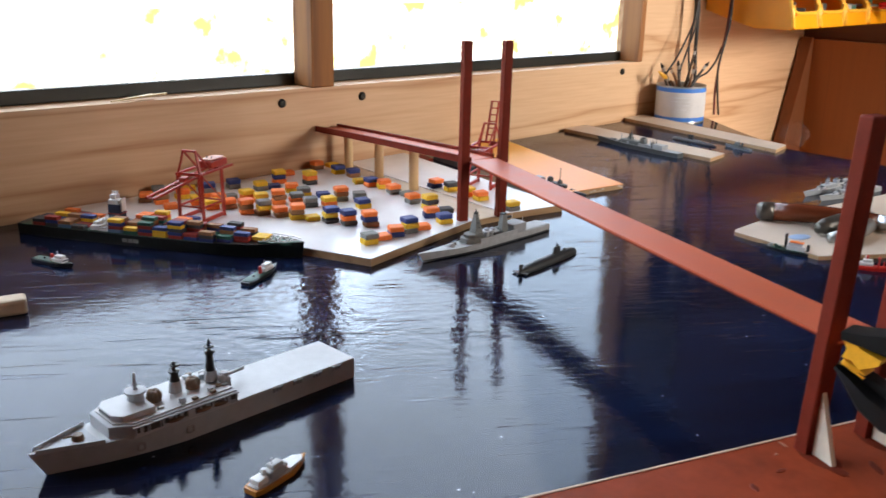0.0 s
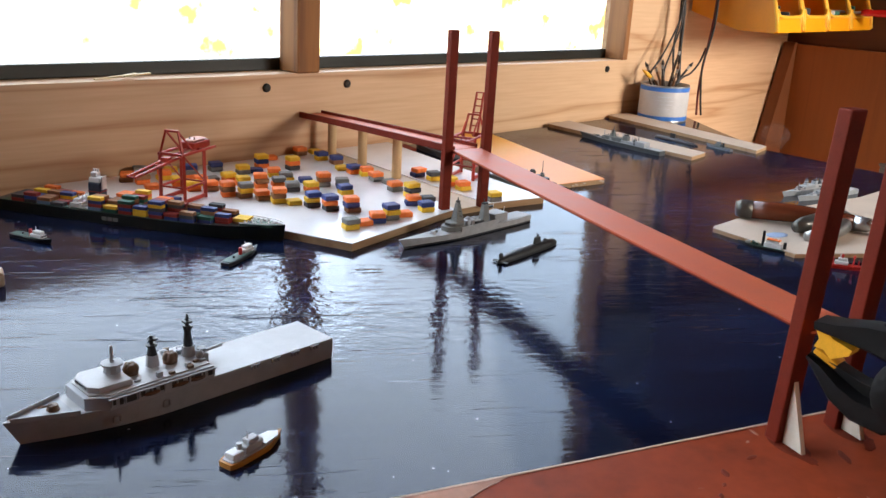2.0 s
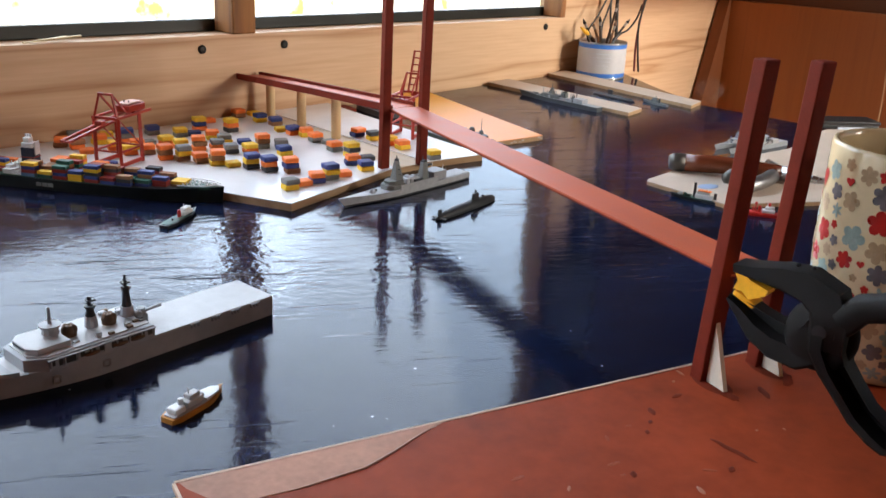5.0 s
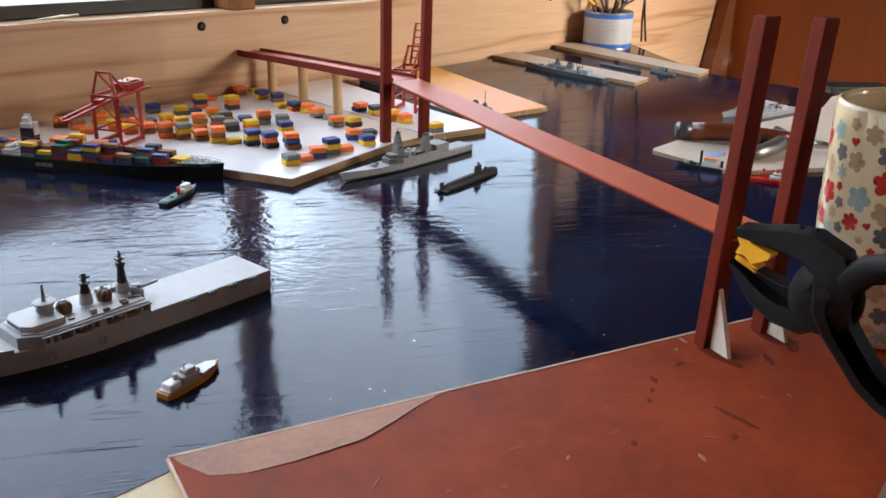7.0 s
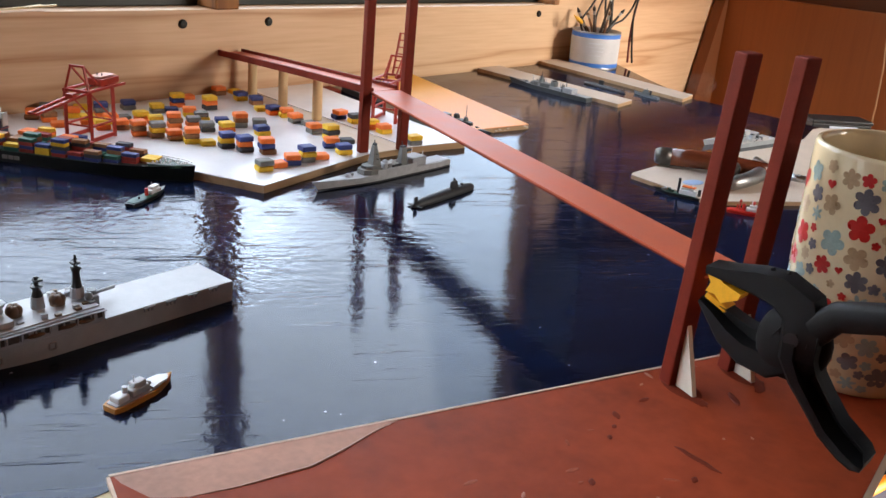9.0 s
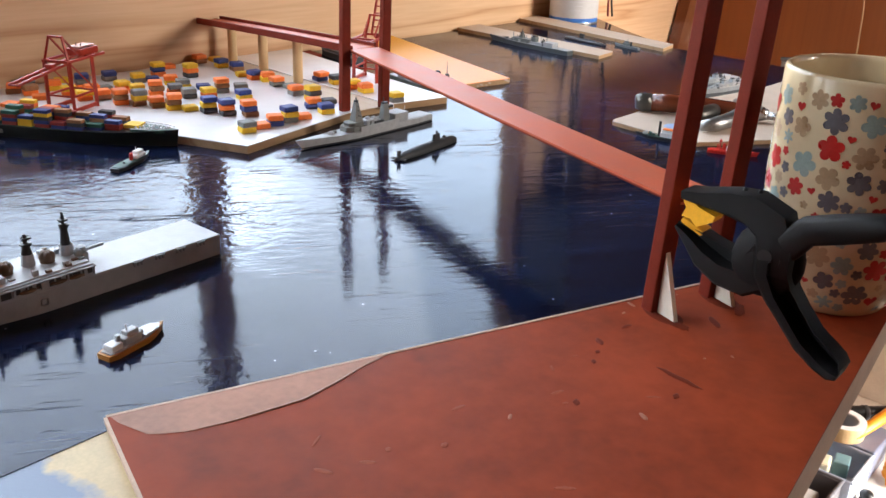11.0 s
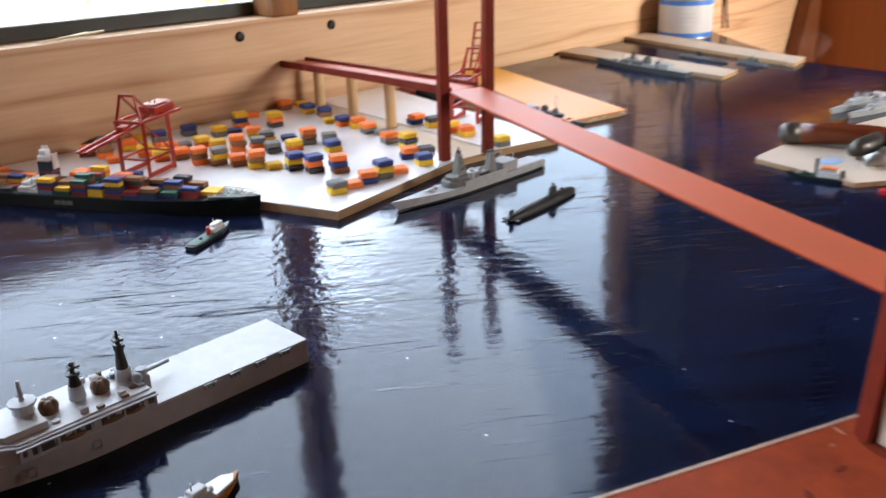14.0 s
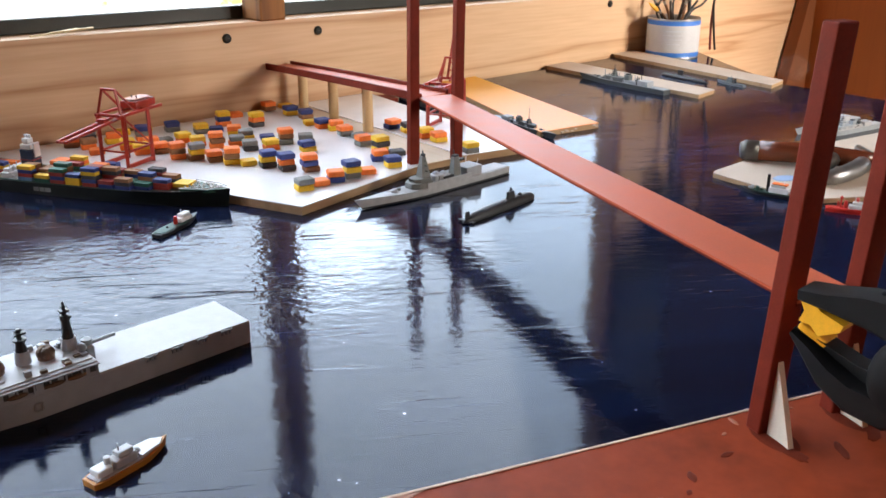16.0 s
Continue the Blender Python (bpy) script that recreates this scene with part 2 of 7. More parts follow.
    l.new(up.outputs[0], em.inputs[0])
    l.new(em.outputs[0], n["Material Output"].inputs[0])
    return m


SEA = sea_paint()
PINE = timber("pine_board", (0.67, 0.45, 0.275), (0.43, 0.225, 0.105), "x", 30, 0.5, 0.95)
PINE_UP = timber("pine_post", (0.31, 0.122, 0.024), (0.16, 0.055, 0.011), "z", 44, 0.65, 1.3)
BROWN = timber("stained_ply", (0.31, 0.092, 0.017), (0.23, 0.064, 0.012), "z", 18, 0.55, 0.4)
DARKWOOD = timber("dark_shelf_wood", (0.120, 0.040, 0.014), (0.07, 0.022, 0.009), "y", 24, 0.6)
RAWWOOD = timber("raw_pale_wood", (0.60, 0.47, 0.33), (0.52, 0.37, 0.23), "y", 40, 0.65, 0.5)
MDF = surface("pale_hardboard", (0.55, 0.45, 0.36), 0.65, 0, 0.08, 40, 700, 0.1)
DOWEL = timber("pale_dowel", (0.66, 0.47, 0.25), (0.55, 0.36, 0.16), "z", 60, 0.6)
PLY_EDGE = timber("board_edge", (0.46, 0.29, 0.15), (0.30, 0.17, 0.08), "x", 60, 0.7)
WHITEBOARD = surface("white_laminate", (0.80, 0.81, 0.83), 0.22, 0, 0.05, 30, 600, 0.04)
BLACKFRAME = surface("black_window_rail", (0.012, 0.015, 0.013), 0.35, 0, 0.3, 20, 300, 0.1)
BOLT = surface("dark_bolt_head", (0.02, 0.02, 0.018), 0.45, 0.6, 0.3, 200, 900, 0.2)
BRICKRED = surface("iron_oxide_paint", (0.275, 0.041, 0.0115), 0.6, 0, 0.30, 22, 130, 0.3, spec=0.14)
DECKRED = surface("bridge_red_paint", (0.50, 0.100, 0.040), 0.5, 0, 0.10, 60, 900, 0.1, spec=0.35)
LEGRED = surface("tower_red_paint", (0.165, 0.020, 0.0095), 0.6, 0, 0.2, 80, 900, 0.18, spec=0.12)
CRANERED = surface("crane_red_enamel", (0.38, 0.029, 0.012), 0.4, 0, 0.12, 200, 2000, 0.1)
PALEGREY = surface("pale_grey_ship_paint", (0.37, 0.385, 0.405), 0.5, 0, 0.10, 150, 1800, 0.1)
DECKGREY = surface("light_deck_paint", (0.47, 0.47, 0.47), 0.42, 0, 0.08, 150, 1500, 0.06)
WARGREY = surface("warship_grey_paint", (0.24, 0.26, 0.27), 0.5, 0, 0.15, 250, 1800, 0.15)
SUBGREY = surface("submarine_dark_grey", (0.035, 0.037, 0.040), 0.5, 0, 0.2, 200, 1800, 0.15)
BLACK = surface("black_paint", (0.012, 0.013, 0.014), 0.4, 0, 0.25, 200, 1500, 0.1)
WHITE = surface("white_paint", (0.78, 0.78, 0.77), 0.4, 0, 0.06, 200, 1500, 0.06)
TANBROWN = surface("boat_brown_paint", (0.15, 0.085, 0.045), 0.55, 0, 0.25, 300, 2000, 0.2)
GREENDECK = surface("deck_green_paint", (0.030, 0.085, 0.060), 0.5, 0, 0.25, 300, 2000, 0.2)
ORANGE = surface("orange_card", (0.92, 0.21, 0.035), 0.65, 0, 0.10, 300, 2500, 0.2)
YELLOW = surface("yellow_card", (0.82, 0.50, 0.025), 0.65, 0, 0.10, 300, 2500, 0.2)
BLUE = surface("blue_card", (0.030, 0.050, 0.20), 0.6, 0, 0.15, 300, 2500, 0.2)
GREY = surface("grey_card", (0.19, 0.19, 0.18), 0.7, 0, 0.12, 300, 2500, 0.2)
CHARCOAL = surface("charcoal_card", (0.055, 0.055, 0.06), 0.7, 0, 0.15, 300, 2500, 0.2)
CARDBROWN = surface("brown_card", (0.30, 0.14, 0.06), 0.7, 0, 0.15, 300, 2500, 0.2)
REDBOX = surface("red_box_paint", (0.30, 0.030, 0.022), 0.5, 0, 0.15, 300, 2500, 0.15)
GREENBOX = surface("green_box_paint", (0.018, 0.11, 0.075), 0.5, 0, 0.15, 300, 2500, 0.15)
SKYBOX = surface("pale_blue_box_paint", (0.12, 0.24, 0.40), 0.5, 0, 0.15, 300, 2500, 0.15)
SANDY = surface("orange_yellow_board_paint", (0.84, 0.34, 0.12), 0.5, 0, 0.15, 14, 400, 0.1)
ns, ls = SANDY.node_tree.nodes, SANDY.node_tree.links
sp = ns.new("ShaderNodeSeparateXYZ")
ls.new(ns["Texture Coordinate"].outputs["Object"], sp.inputs[0])
bl = ns.new("ShaderNodeTexNoise")
bl.inputs["Scale"].default_value, bl.inputs["Detail"].default_value = 16.0, 3
ls.new(ns["Texture Coordinate"].outputs["Object"], bl.inputs["Vector"])
sw = ns.new("ShaderNodeMath")
sw.operation, sw.inputs[1].default_value = "MULTIPLY_ADD", 0.16
ls.new(bl.outputs["Fac"], sw.inputs[0])
ls.new(sp.outputs["Y"], sw.inputs[2])
fade = ns.new("ShaderNodeMapRange")
fade.inputs["From Min"].default_value, fade.inputs["From Max"].default_value = 0.645, 0.730
ls.new(sw.outputs[0], fade.inputs[0])
gold = ns.new("ShaderNodeMixRGB")
gold.inputs[2].default_value = (0.82, 0.47, 0.050, 1)
ls.new(fade.outputs[0], gold.inputs[0])
ls.new(ns["Color Ramp"].outputs[0], gold.inputs[1])
ls.new(gold.outputs[0], ns["Principled BSDF"].inputs["Base Color"])
ramp_in = SANDY.node_tree
sep_s = ramp_in.nodes.new("ShaderNodeSeparateXYZ")
mix_s = ramp_in.nodes.new("ShaderNodeMixRGB")
range_s = ramp_in.nodes.new("ShaderNodeMapRange")
range_s.inputs["From Min"].default_value, range_s.inputs["From Max"].default_value = 0.652, 0.795
mix_s.inputs[2].default_value = (0.85, 0.44, 0.03, 1)
ramp_in.links.new(ramp_in.nodes["Texture Coordinate"].outputs["Object"], sep_s.inputs[0])
ramp_in.links.new(sep_s.outputs["Y"], range_s.inputs[0])
ramp_in.links.new(range_s.outputs[0], mix_s.inputs[0])
ramp_in.links.new(ramp_in.nodes["Color Ramp"].outputs[0], mix_s.inputs[1])
ramp_in.links.new(mix_s.outputs[0], ramp_in.nodes["Principled BSDF"].inputs["Base Color"])
GLASS = glass_pane()
GARDEN = garden_glow()

# ---------------------------------------------------------------- building helpers


def part(name, bm, material, parent=None, label="", smooth=False):
    """One mesh object from a bmesh, under a thing or a part."""
    me = bpy.data.meshes.new(name)
    if smooth:
        for f in bm.faces:
            f.smooth = True
    bm.normal_update()
    bm.to_mesh(me)
    bm.free()
    me.materials.append(material)
    ob = new(name, me)
    if parent:
        ob.parent = parent
    if label:
        ob["label"] = label
    return ob


def thing(name, label, category, x=0, y=0, z=0, rz=0, group="", kind=""):
    ob = new(name)
    ob.empty_display_size = 0.005
    ob.matrix_basis = pose(x, y, z, 0, 0, rz)
    return tagged(ob, label, category, group, kind)


def setting(name, bm, material, label, category, m=None):
    ob = part(name, bm, material)
    if m is not None:
        ob.matrix_basis = m
    return tagged(ob, label, category, "", "structure")


def shape():
    return bmesh.new()


def box(bm, x0, x1, y0, y1, z0, z1, bevel=0.0):
    r = bmesh.ops.create_cube(bm, size=1.0)
    vs = r["verts"]
    m = Matrix.Translation(((x0 + x1) / 2, (y0 + y1) / 2, (z0 + z1) / 2)) @ Matrix.Diagonal((x1 - x0, y1 - y0, z1 - z0, 1))
    bmesh.ops.transform(bm, matrix=m, verts=vs)
    if bevel:
        es = list({e for v in vs for e in v.link_edges})
        bmesh.ops.bevel(bm, geom=es, offset=bevel, segments=2, affect="EDGES", profile=0.5)
    return bm


def rod(bm, a, b, r0, r1=None, seg=10):
    a, b = Vector(a), Vector(b)
    d = b - a
    r = bmesh.ops.create_cone(bm, cap_ends=True, segments=seg, radius1=r0, radius2=r0 if r1 is None else r1, depth=d.length)
    m = Matrix.Translation((a + b) / 2) @ d.to_track_quat("Z", "Y").to_matrix().to_4x4()
    bmesh.ops.transform(bm, matrix=m, verts=r["verts"])
    return bm


def bar(bm, a, b, w, h):
    """Square bar between two points."""
    a, b = Vector(a), Vector(b)
    d = b - a
    r = bmesh.ops.create_cube(bm, size=1.0)
    m = Matrix.Translation((a + b) / 2) @ d.to_track_quat("Y", "Z").to_matrix().to_4x4() @ Matrix.Diagonal((w, d.length, h, 1))
    bmesh.ops.transform(bm, matrix=m, verts=r["verts"])
    return bm


def ball(bm, c, r, sx=1, sy=1, sz=1, seg=12):
    g = bmesh.ops.create_uvsphere(bm, u_segments=seg, v_segments=max(6, seg // 2), radius=r)
    bmesh.ops.transform(bm, matrix=Matrix.Translation(c) @ Matrix.Diagonal((sx, sy, sz, 1)), verts=g["verts"])
    return bm


def slab(bm, corners, z0, z1, bevel=0.0):
    """Upright prism over a polygon given anticlockwise."""
    lo = [bm.verts.new((x, y, z0)) for x, y in corners]
    hi = [bm.verts.new((x, y, z1)) for x, y in corners]
    k = len(corners)
    fs = [bm.faces.new(lo[::-1]), bm.faces.new(hi)]
    for i in range(k):
        fs.append(bm.faces.new((lo[i], lo[(i + 1) % k], hi[(i + 1) % k], hi[i])))
    if bevel:
        es = list({e for f in fs for e in f.edges})
        bmesh.ops.bevel(bm, geom=es, offset=bevel, segments=2, affect="EDGES", profile=0.5)
    return bm


def tube(bm, pts, r, seg=8, ends=None):
    """Round tube along points; r is one radius or a list."""
    pts = [Vector(p) for p in pts]
    rs = r if isinstance(r, (list, tuple)) else [r] * len(pts)
    rings = []
    side = None
    for i, p in enumerate(pts):
        d = (pts[min(i + 1, len(pts) - 1)] - pts[max(i - 1, 0)]).normalized()
        if side is None:
            side = d.orthogonal().normalized()
        side = (side - d * side.dot(d)).normalized()
        up = d.cross(side)
        rings.append([bm.verts.new(p + (side * math.cos(a) + up * math.sin(a)) * rs[i]) for a in (2 * math.pi * k / seg for k in range(seg))])
    for a, b in zip(rings, rings[1:]):
        for k in range(seg):
            bm.faces.new((a[k], a[(k + 1) % seg], b[(k + 1) % seg], b[k]))
    bm.faces.new(rings[0][::-1])
    bm.faces.new(rings[-1])
    return bm


def lathe(bm, profile, seg=40, closed=False):
    """Turned form round z from (radius, height) pairs."""
    rings = [[bm.verts.new((r * math.cos(a), r * math.sin(a), z)) for a in (2 * math.pi * k / seg for k in range(seg))] for r, z in profile]
    for a, b in zip(rings, rings[1:]):
        for k in range(seg):
            bm.faces.new((a[k], a[(k + 1) % seg], b[(k + 1) % seg], b[k]))
    if closed:
        bm.faces.new(rings[0][::-1])
        bm.faces.new(rings[-1])
    return bm


def hull(bm, length, beam, height, sheer=0.25, stern=0.75, flare=1.0, fine=1.6, rake=0.05, steps=22):
    """Ship hull, bow at +x, waterline at z 0, closed by its deck."""
    rows = []
    for i in range(steps + 1):
        u = i / steps
        x = (u - 0.5) * length
        w = 1.0
        if u > 0.62:
            w = max(0.015, 1 - ((u - 0.62) / 0.38) ** fine)
        if u < 0.18:
            w = stern + (1 - stern) * math.sin(u / 0.18 * math.pi / 2)
        top = height * (1 + sheer * max(0, (u - 0.55) / 0.45) ** 2)
        half = beam / 2 * w
        wl = half * (0.97 if u < 0.62 else 0.97 - 0.35 * flare * (u - 0.62) / 0.38)
        fwd = rake * length * max(0, (u - 0.8) / 0.2) ** 2
        rows.append([bm.verts.new((x, -wl, 0)), bm.verts.new((x + fwd * 0.5, -(wl + half) / 2, top * 0.5)), bm.verts.new((x + fwd, -half, top)),
                     bm.verts.new((x + fwd, half, top)), bm.verts.new((x + fwd * 0.5, (wl + half) / 2, top * 0.5)), bm.verts.new((x, wl, 0))])
    for a, b in zip(rows, rows[1:]):
        for k in range(5):
            bm.faces.new((a[k], b[k], b[k + 1], a[k + 1]))
        bm.faces.new((a[5], b[5], b[0], a[0]))
    bm.faces.new(rows[0])
    bm.faces.new(rows[-1][::-1])
    bmesh.ops.recalc_face_normals(bm, faces=bm.faces)
    return bm


# ---------------------------------------------------------------- the shed
TILT = Matrix.Translation((0, 0.80, 0)) @ pose(0, 0, 0, 0, 0.7, 0)
setting("wall_north", box(shape(), -1.9, 1.074, 0, 0.045, -0.9, 0.0885), PINE, "planed pine board wall under the window", "wall", TILT)
setting("wall_north_side", box(shape(), 0.600, 1.0855, 0.0, 0.045, 0.0885, 1.25), PINE, "planed pine board wall beside the window", "wall", TILT)
setting("wall_north_head", box(shape(), -1.9, 0.5995, 0.0, 0.045, 0.80, 1.25), PINE, "pine board wall above the window", "wall", TILT)
setting("post", box(shape(), 0.0305, 0.0580, -0.004, 0.0295, 0.0887, 0.7995, 0.0015), PINE_UP, "rough sawn pine post between the windows", "post", TILT)
setting("jamb", box(shape(), 0.5880, 0.5995, -0.003, 0.0295, 0.0887, 0.7995, 0.0015), timber("brown_jamb", (0.36, 0.15, 0.042), (0.22, 0.085, 0.024), "z", 34), "pine jamb at the window's end", "jamb", TILT)


def window(name, x0, x1):
    w = thing(name, "bright window with a black bottom rail", "window", kind="structure")
    w.matrix_basis = TILT
    part("window_rail", box(shape(), x0, x1, 0.030, 0.044, 0.0887, 0.1010, 0.001), BLACKFRAME, w)
    part("window_frame", box(shape(), x0, x1, 0.030, 0.044, 0.786, 0.7995, 0.001), BLACKFRAME, w)
    p = part("pane", box(shape(), x0, x1, 0.035, 0.038, 0.1013, 0.7855), GLASS, w)
    p.visible_shadow = False


window("window_1", -1.9, 0.0360)
window("window_2", 0.0365, 0.5995)
# unseen block added so that the sea mirrors something dark beside the window
setting("unseen_dark_block", box(shape(), 0.6005, 1.0855, 0.70, 0.797, 0.275, 1.25, 0.002), surface("black_brown_block", (0.018, 0.010, 0.007), 0.6, 0, 0.3, 20, 300, 0.1), "unseen dark block added for a dark reflection in the sea", "cupboard")
setting("wall_east", box(shape(), 1.075, 1.12, -0.30, 0.845, -0.9, 0.0945), BROWN, "brown stained plywood end wall", "wall")
# the gap between these walls is an unseen doorway left for the lamps
setting("wall_east_far", box(shape(), 1.0752, 1.12, -2.0, -1.5, -0.9, 1.25), BROWN, "brown stained plywood end wall", "wall")
setting("wall_east_head", box(shape(), 1.0752, 1.12, -1.4995, -0.3005, 1.10, 1.25), BROWN, "brown stained plywood over an unseen doorway gap", "wall")
# out of view: these close the shed, walls and ceiling browned to cut bounced light
setting("wall_west", box(shape(), -1.95, -1.91, -2.0, 0.845, -0.9, 1.25), BROWN, "brown stained plywood wall", "wall")
setting("wall_south", box(shape(), -1.905, 1.074, -2.04, -2.0, -0.9, 1.25), BROWN, "brown stained plywood wall", "wall")
setting("floor", box(shape(), -1.95, 1.12, -2.04, 0.845, -0.94, -0.905), RAWWOOD, "bare board floor", "floor")
setting("ceiling", box(shape(), -1.95, 1.12, -2.04, 0.9, 1.255, 1.29), BROWN, "brown stained plywood ceiling", "ceiling")
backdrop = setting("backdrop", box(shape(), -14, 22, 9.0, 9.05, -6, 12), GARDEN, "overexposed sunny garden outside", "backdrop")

# wall bolts
for bx, bz in ((-0.004, 0.0755), (0.0965, 0.0755), (0.5570, 0.0770)):
    b = thing("bolt", "dark round bolt head in the pine wall", "bolt", group="bolts in the wall")
    b.matrix_basis = TILT @ pose(bx, 0, bz)
    part("bolt_head", lathe(shape(), [(0.0002, -0.0028), (0.0030, -0.0026), (0.0042, -0.0016), (0.0045, 0.0), (0.0045, 0.002)], 20), BOLT, b).matrix_basis = pose(0, 0, 0, -90, 0, 0)

# ---------------------------------------------------------------- the model table
setting("table", slab(shape(), [(-1.9, 0.2735), (-0.3380, 0.2726), (-0.0844, 0.1753), (-0.0031, 0.1346), (0.5412, 0.1685), (0.5500, 0.4000), (0.5560, 0.5480), (0.6300, 0.6600), (0.7300, 0.7965), (-1.9, 0.7965)], -0.018, 0.0), SEA,
        "wooden board painted glossy deep blue as the sea", "table")
def smeared_rail():
    """Bare tan timber under a thin, broken wash of grey blue paint."""
    m = surface("blue_washed_rail", (0.62, 0.46, 0.24), 0.5, 0, 0.15, 60, 700, 0.15)
    n, l = m.node_tree.nodes, m.node_tree.links
    sep = n.new("ShaderNodeSeparateXYZ")
    l.new(n["Texture Coordinate"].outputs["Object"], sep.inputs[0])
    nz = n.new("ShaderNodeTexNoise")
    nz.inputs["Scale"].default_value, nz.inputs["Detail"].default_value = 70.0, 5
    l.new(n["Texture Coordinate"].outputs["Object"], nz.inputs["Vector"])
    sh = n.new("ShaderNodeMath")
    sh.operation = "MULTIPLY_ADD"
    sh.inputs[1].default_value = 0.030
    l.new(nz.outputs["Fac"], sh.inputs[0])
    l.new(sep.outputs["X"], sh.inputs[2])
    bare = n.new("ShaderNodeMapRange")
    bare.inputs["From Min"].default_value, bare.inputs["From Max"].default_value = -0.372, -0.365
    l.new(sh.outputs[0], bare.inputs[0])
    mx = n.new("ShaderNodeMixRGB")
    mx.inputs[1].default_value = (0.22, 0.27, 0.36, 1)
    l.new(bare.outputs[0], mx.inputs[0])
    l.new(n["Color Ramp"].outputs[0], mx.inputs[2])
    l.new(mx.outputs[0], n["Principled BSDF"].inputs["Base Color"])
    return m


setting("table_rail", box(shape(), -1.9, -0.3600, 0.178, 0.2730, -0.045, -0.0003), smeared_rail(), "timber rail smeared with pale blue paint along the table", "rail")


def board(name, label, corners, z1, top, edge, z0=0.0, skin=0.0007):
    ob = thing(name, label, "board")
    part("core", slab(shape(), corners, z0, z1 - skin), edge, ob)
    part("top_face", slab(shape(), corners, z1 - skin, z1), top, ob)
    return ob


Q = 0.0062
board("quay", "white laminate board quay with bare wooden edges", [(-0.1140, 0.5190), (0.0172, 0.5462), (0.0555, 0.7965), (-0.2250, 0.7965)], Q, WHITEBOARD, PLY_EDGE)
board("quay", "narrow white laminate quay beside a wooden strip", [(0.0540, 0.5437), (0.1141, 0.5313), (0.1542, 0.7965), (0.0710, 0.7965)], Q, WHITEBOARD, PLY_EDGE)
board("wooden_strip", "bare wooden strip between two white quays", [(0.0174, 0.5463), (0.0537, 0.5439), (0.0708, 0.7965), (0.0557, 0.7965)], Q - 0.0008, RAWWOOD, PLY_EDGE)
board("beach_board", "orange and yellow painted board with a chipped edge", [(0.1618, 0.5597), (0.2277, 0.5485), (0.3110, 0.7965), (0.2520, 0.7965)], 0.005, SANDY, PLY_EDGE)
board("pier", "bare wooden strip pier with a grey ship alongside", [(0.4117, 0.5626), (0.4493, 0.5678), (0.4768, 0.7954), (0.4311, 0.7940)], 0.0045, MDF, PLY_EDGE)
board("pier", "bare wooden strip pier near the paint tin", [(0.5199, 0.5404), (0.5582, 0.5476), (0.6162, 0.7995), (0.5693, 0.7981)], 0.0045, MDF, PLY_EDGE)
board("tool_board", "pale bare board with tools lying on it", [(0.2235, 0.2640), (0.3866, 0.2027), (0.5250, 0.2900), (0.5460, 0.3500), (0.5400, 0.3640), (0.5280, 0.3740), (0.5120, 0.3760), (0.4520, 0.3610), (0.3920, 0.3620), (0.2800, 0.3830), (0.2405, 0.3925), (0.1700, 0.3915), (0.1640, 0.3890), (0.1530, 0.3120)], 0.0036, MDF, PLY_EDGE)

# headland: red painted board, pale at its worn edge
head_xy = [(-0.4288, 0.0520), (-0.2111, 0.0780), (0.0005, 0.1039), (-0.0017, 0.1460), (-0.3595, 0.2749)]
headland = thing("headland", "brick red painted board with a bare worn edge", "board")
part("core", slab(shape(), head_xy, -0.0175, 0.0030), surface("pale_board_side", (0.62, 0.53, 0.43), 0.6, 0, 0.15, 40, 500, 0.15), headland)
part("painted_top", slab(shape(), head_xy, 0.0030, 0.0040, 0.0003), BRICKRED, headland)
WORN = surface("worn_pink_edge", (0.44, 0.21, 0.135), 0.5, 0, 0.25, 30, 300, 0.1, spec=0.15)
bm, lip = shape(), []
far, near = [], []
for i in range(33):
    u = i / 32
    ex, ey = -0.3595 + 0.1060 * u, 0.2749 - 0.0382 * u
    depth = 0.0004 + float(np.interp(u, (0, 0.033, 0.12, 0.28, 0.54, 0.71, 0.86, 1.0), (0.0060, 0.0190, 0.0225, 0.0230, 0.0200, 0.0126, 0.0050, 0.0)))
    far.append(bm.verts.new((ex + 0.0010, ey - 0.0004, 0.00415)))
    near.append(bm.verts.new((ex + 0.0010, ey - depth, 0.00415)))
    lip.append((ex + 0.0010, ey - depth, 0.0040))
for i in range(32):
    bm.faces.new((near[i], near[i + 1], far[i + 1], far[i]))
part("worn_edge", bm, WORN, headland, "scraped pinkish strip along the edge")
part("paint_lip", tube(shape(), lip[4:-2], [0.0002 + 0.0004 * math.sin(3.1 * i / 26) for i in range(len(lip[4:-2]))], 8), surface("pale_paint_lip", (0.50, 0.25, 0.17), 0.4, 0, 0.2, 120, 900, 0.1), headland, "pale rim of torn paint", True)
bm = shape()
bar(bm, (-0.3595, 0.2752, 0.0032), (-0.0017, 0.1463, 0.0032), 0.0012, 0.0022)
bar(bm, (-0.3600, 0.2749, 0.0030), (-0.4293, 0.0520, 0.0030), 0.0012, 0.0022)
part("bare_edge", bm, surface("sanded_edge", (0.60, 0.40, 0.28), 0.6, 0, 0.2, 90, 700, 0.2), headland, "thin sanded pale edge")
STAIN = surface("dark_drips_and_smears", (0.15, 0.021, 0.009), 0.6, 0, 0.2, 120, 900, 0.2, spec=0.1)
rnd = random.Random(5)
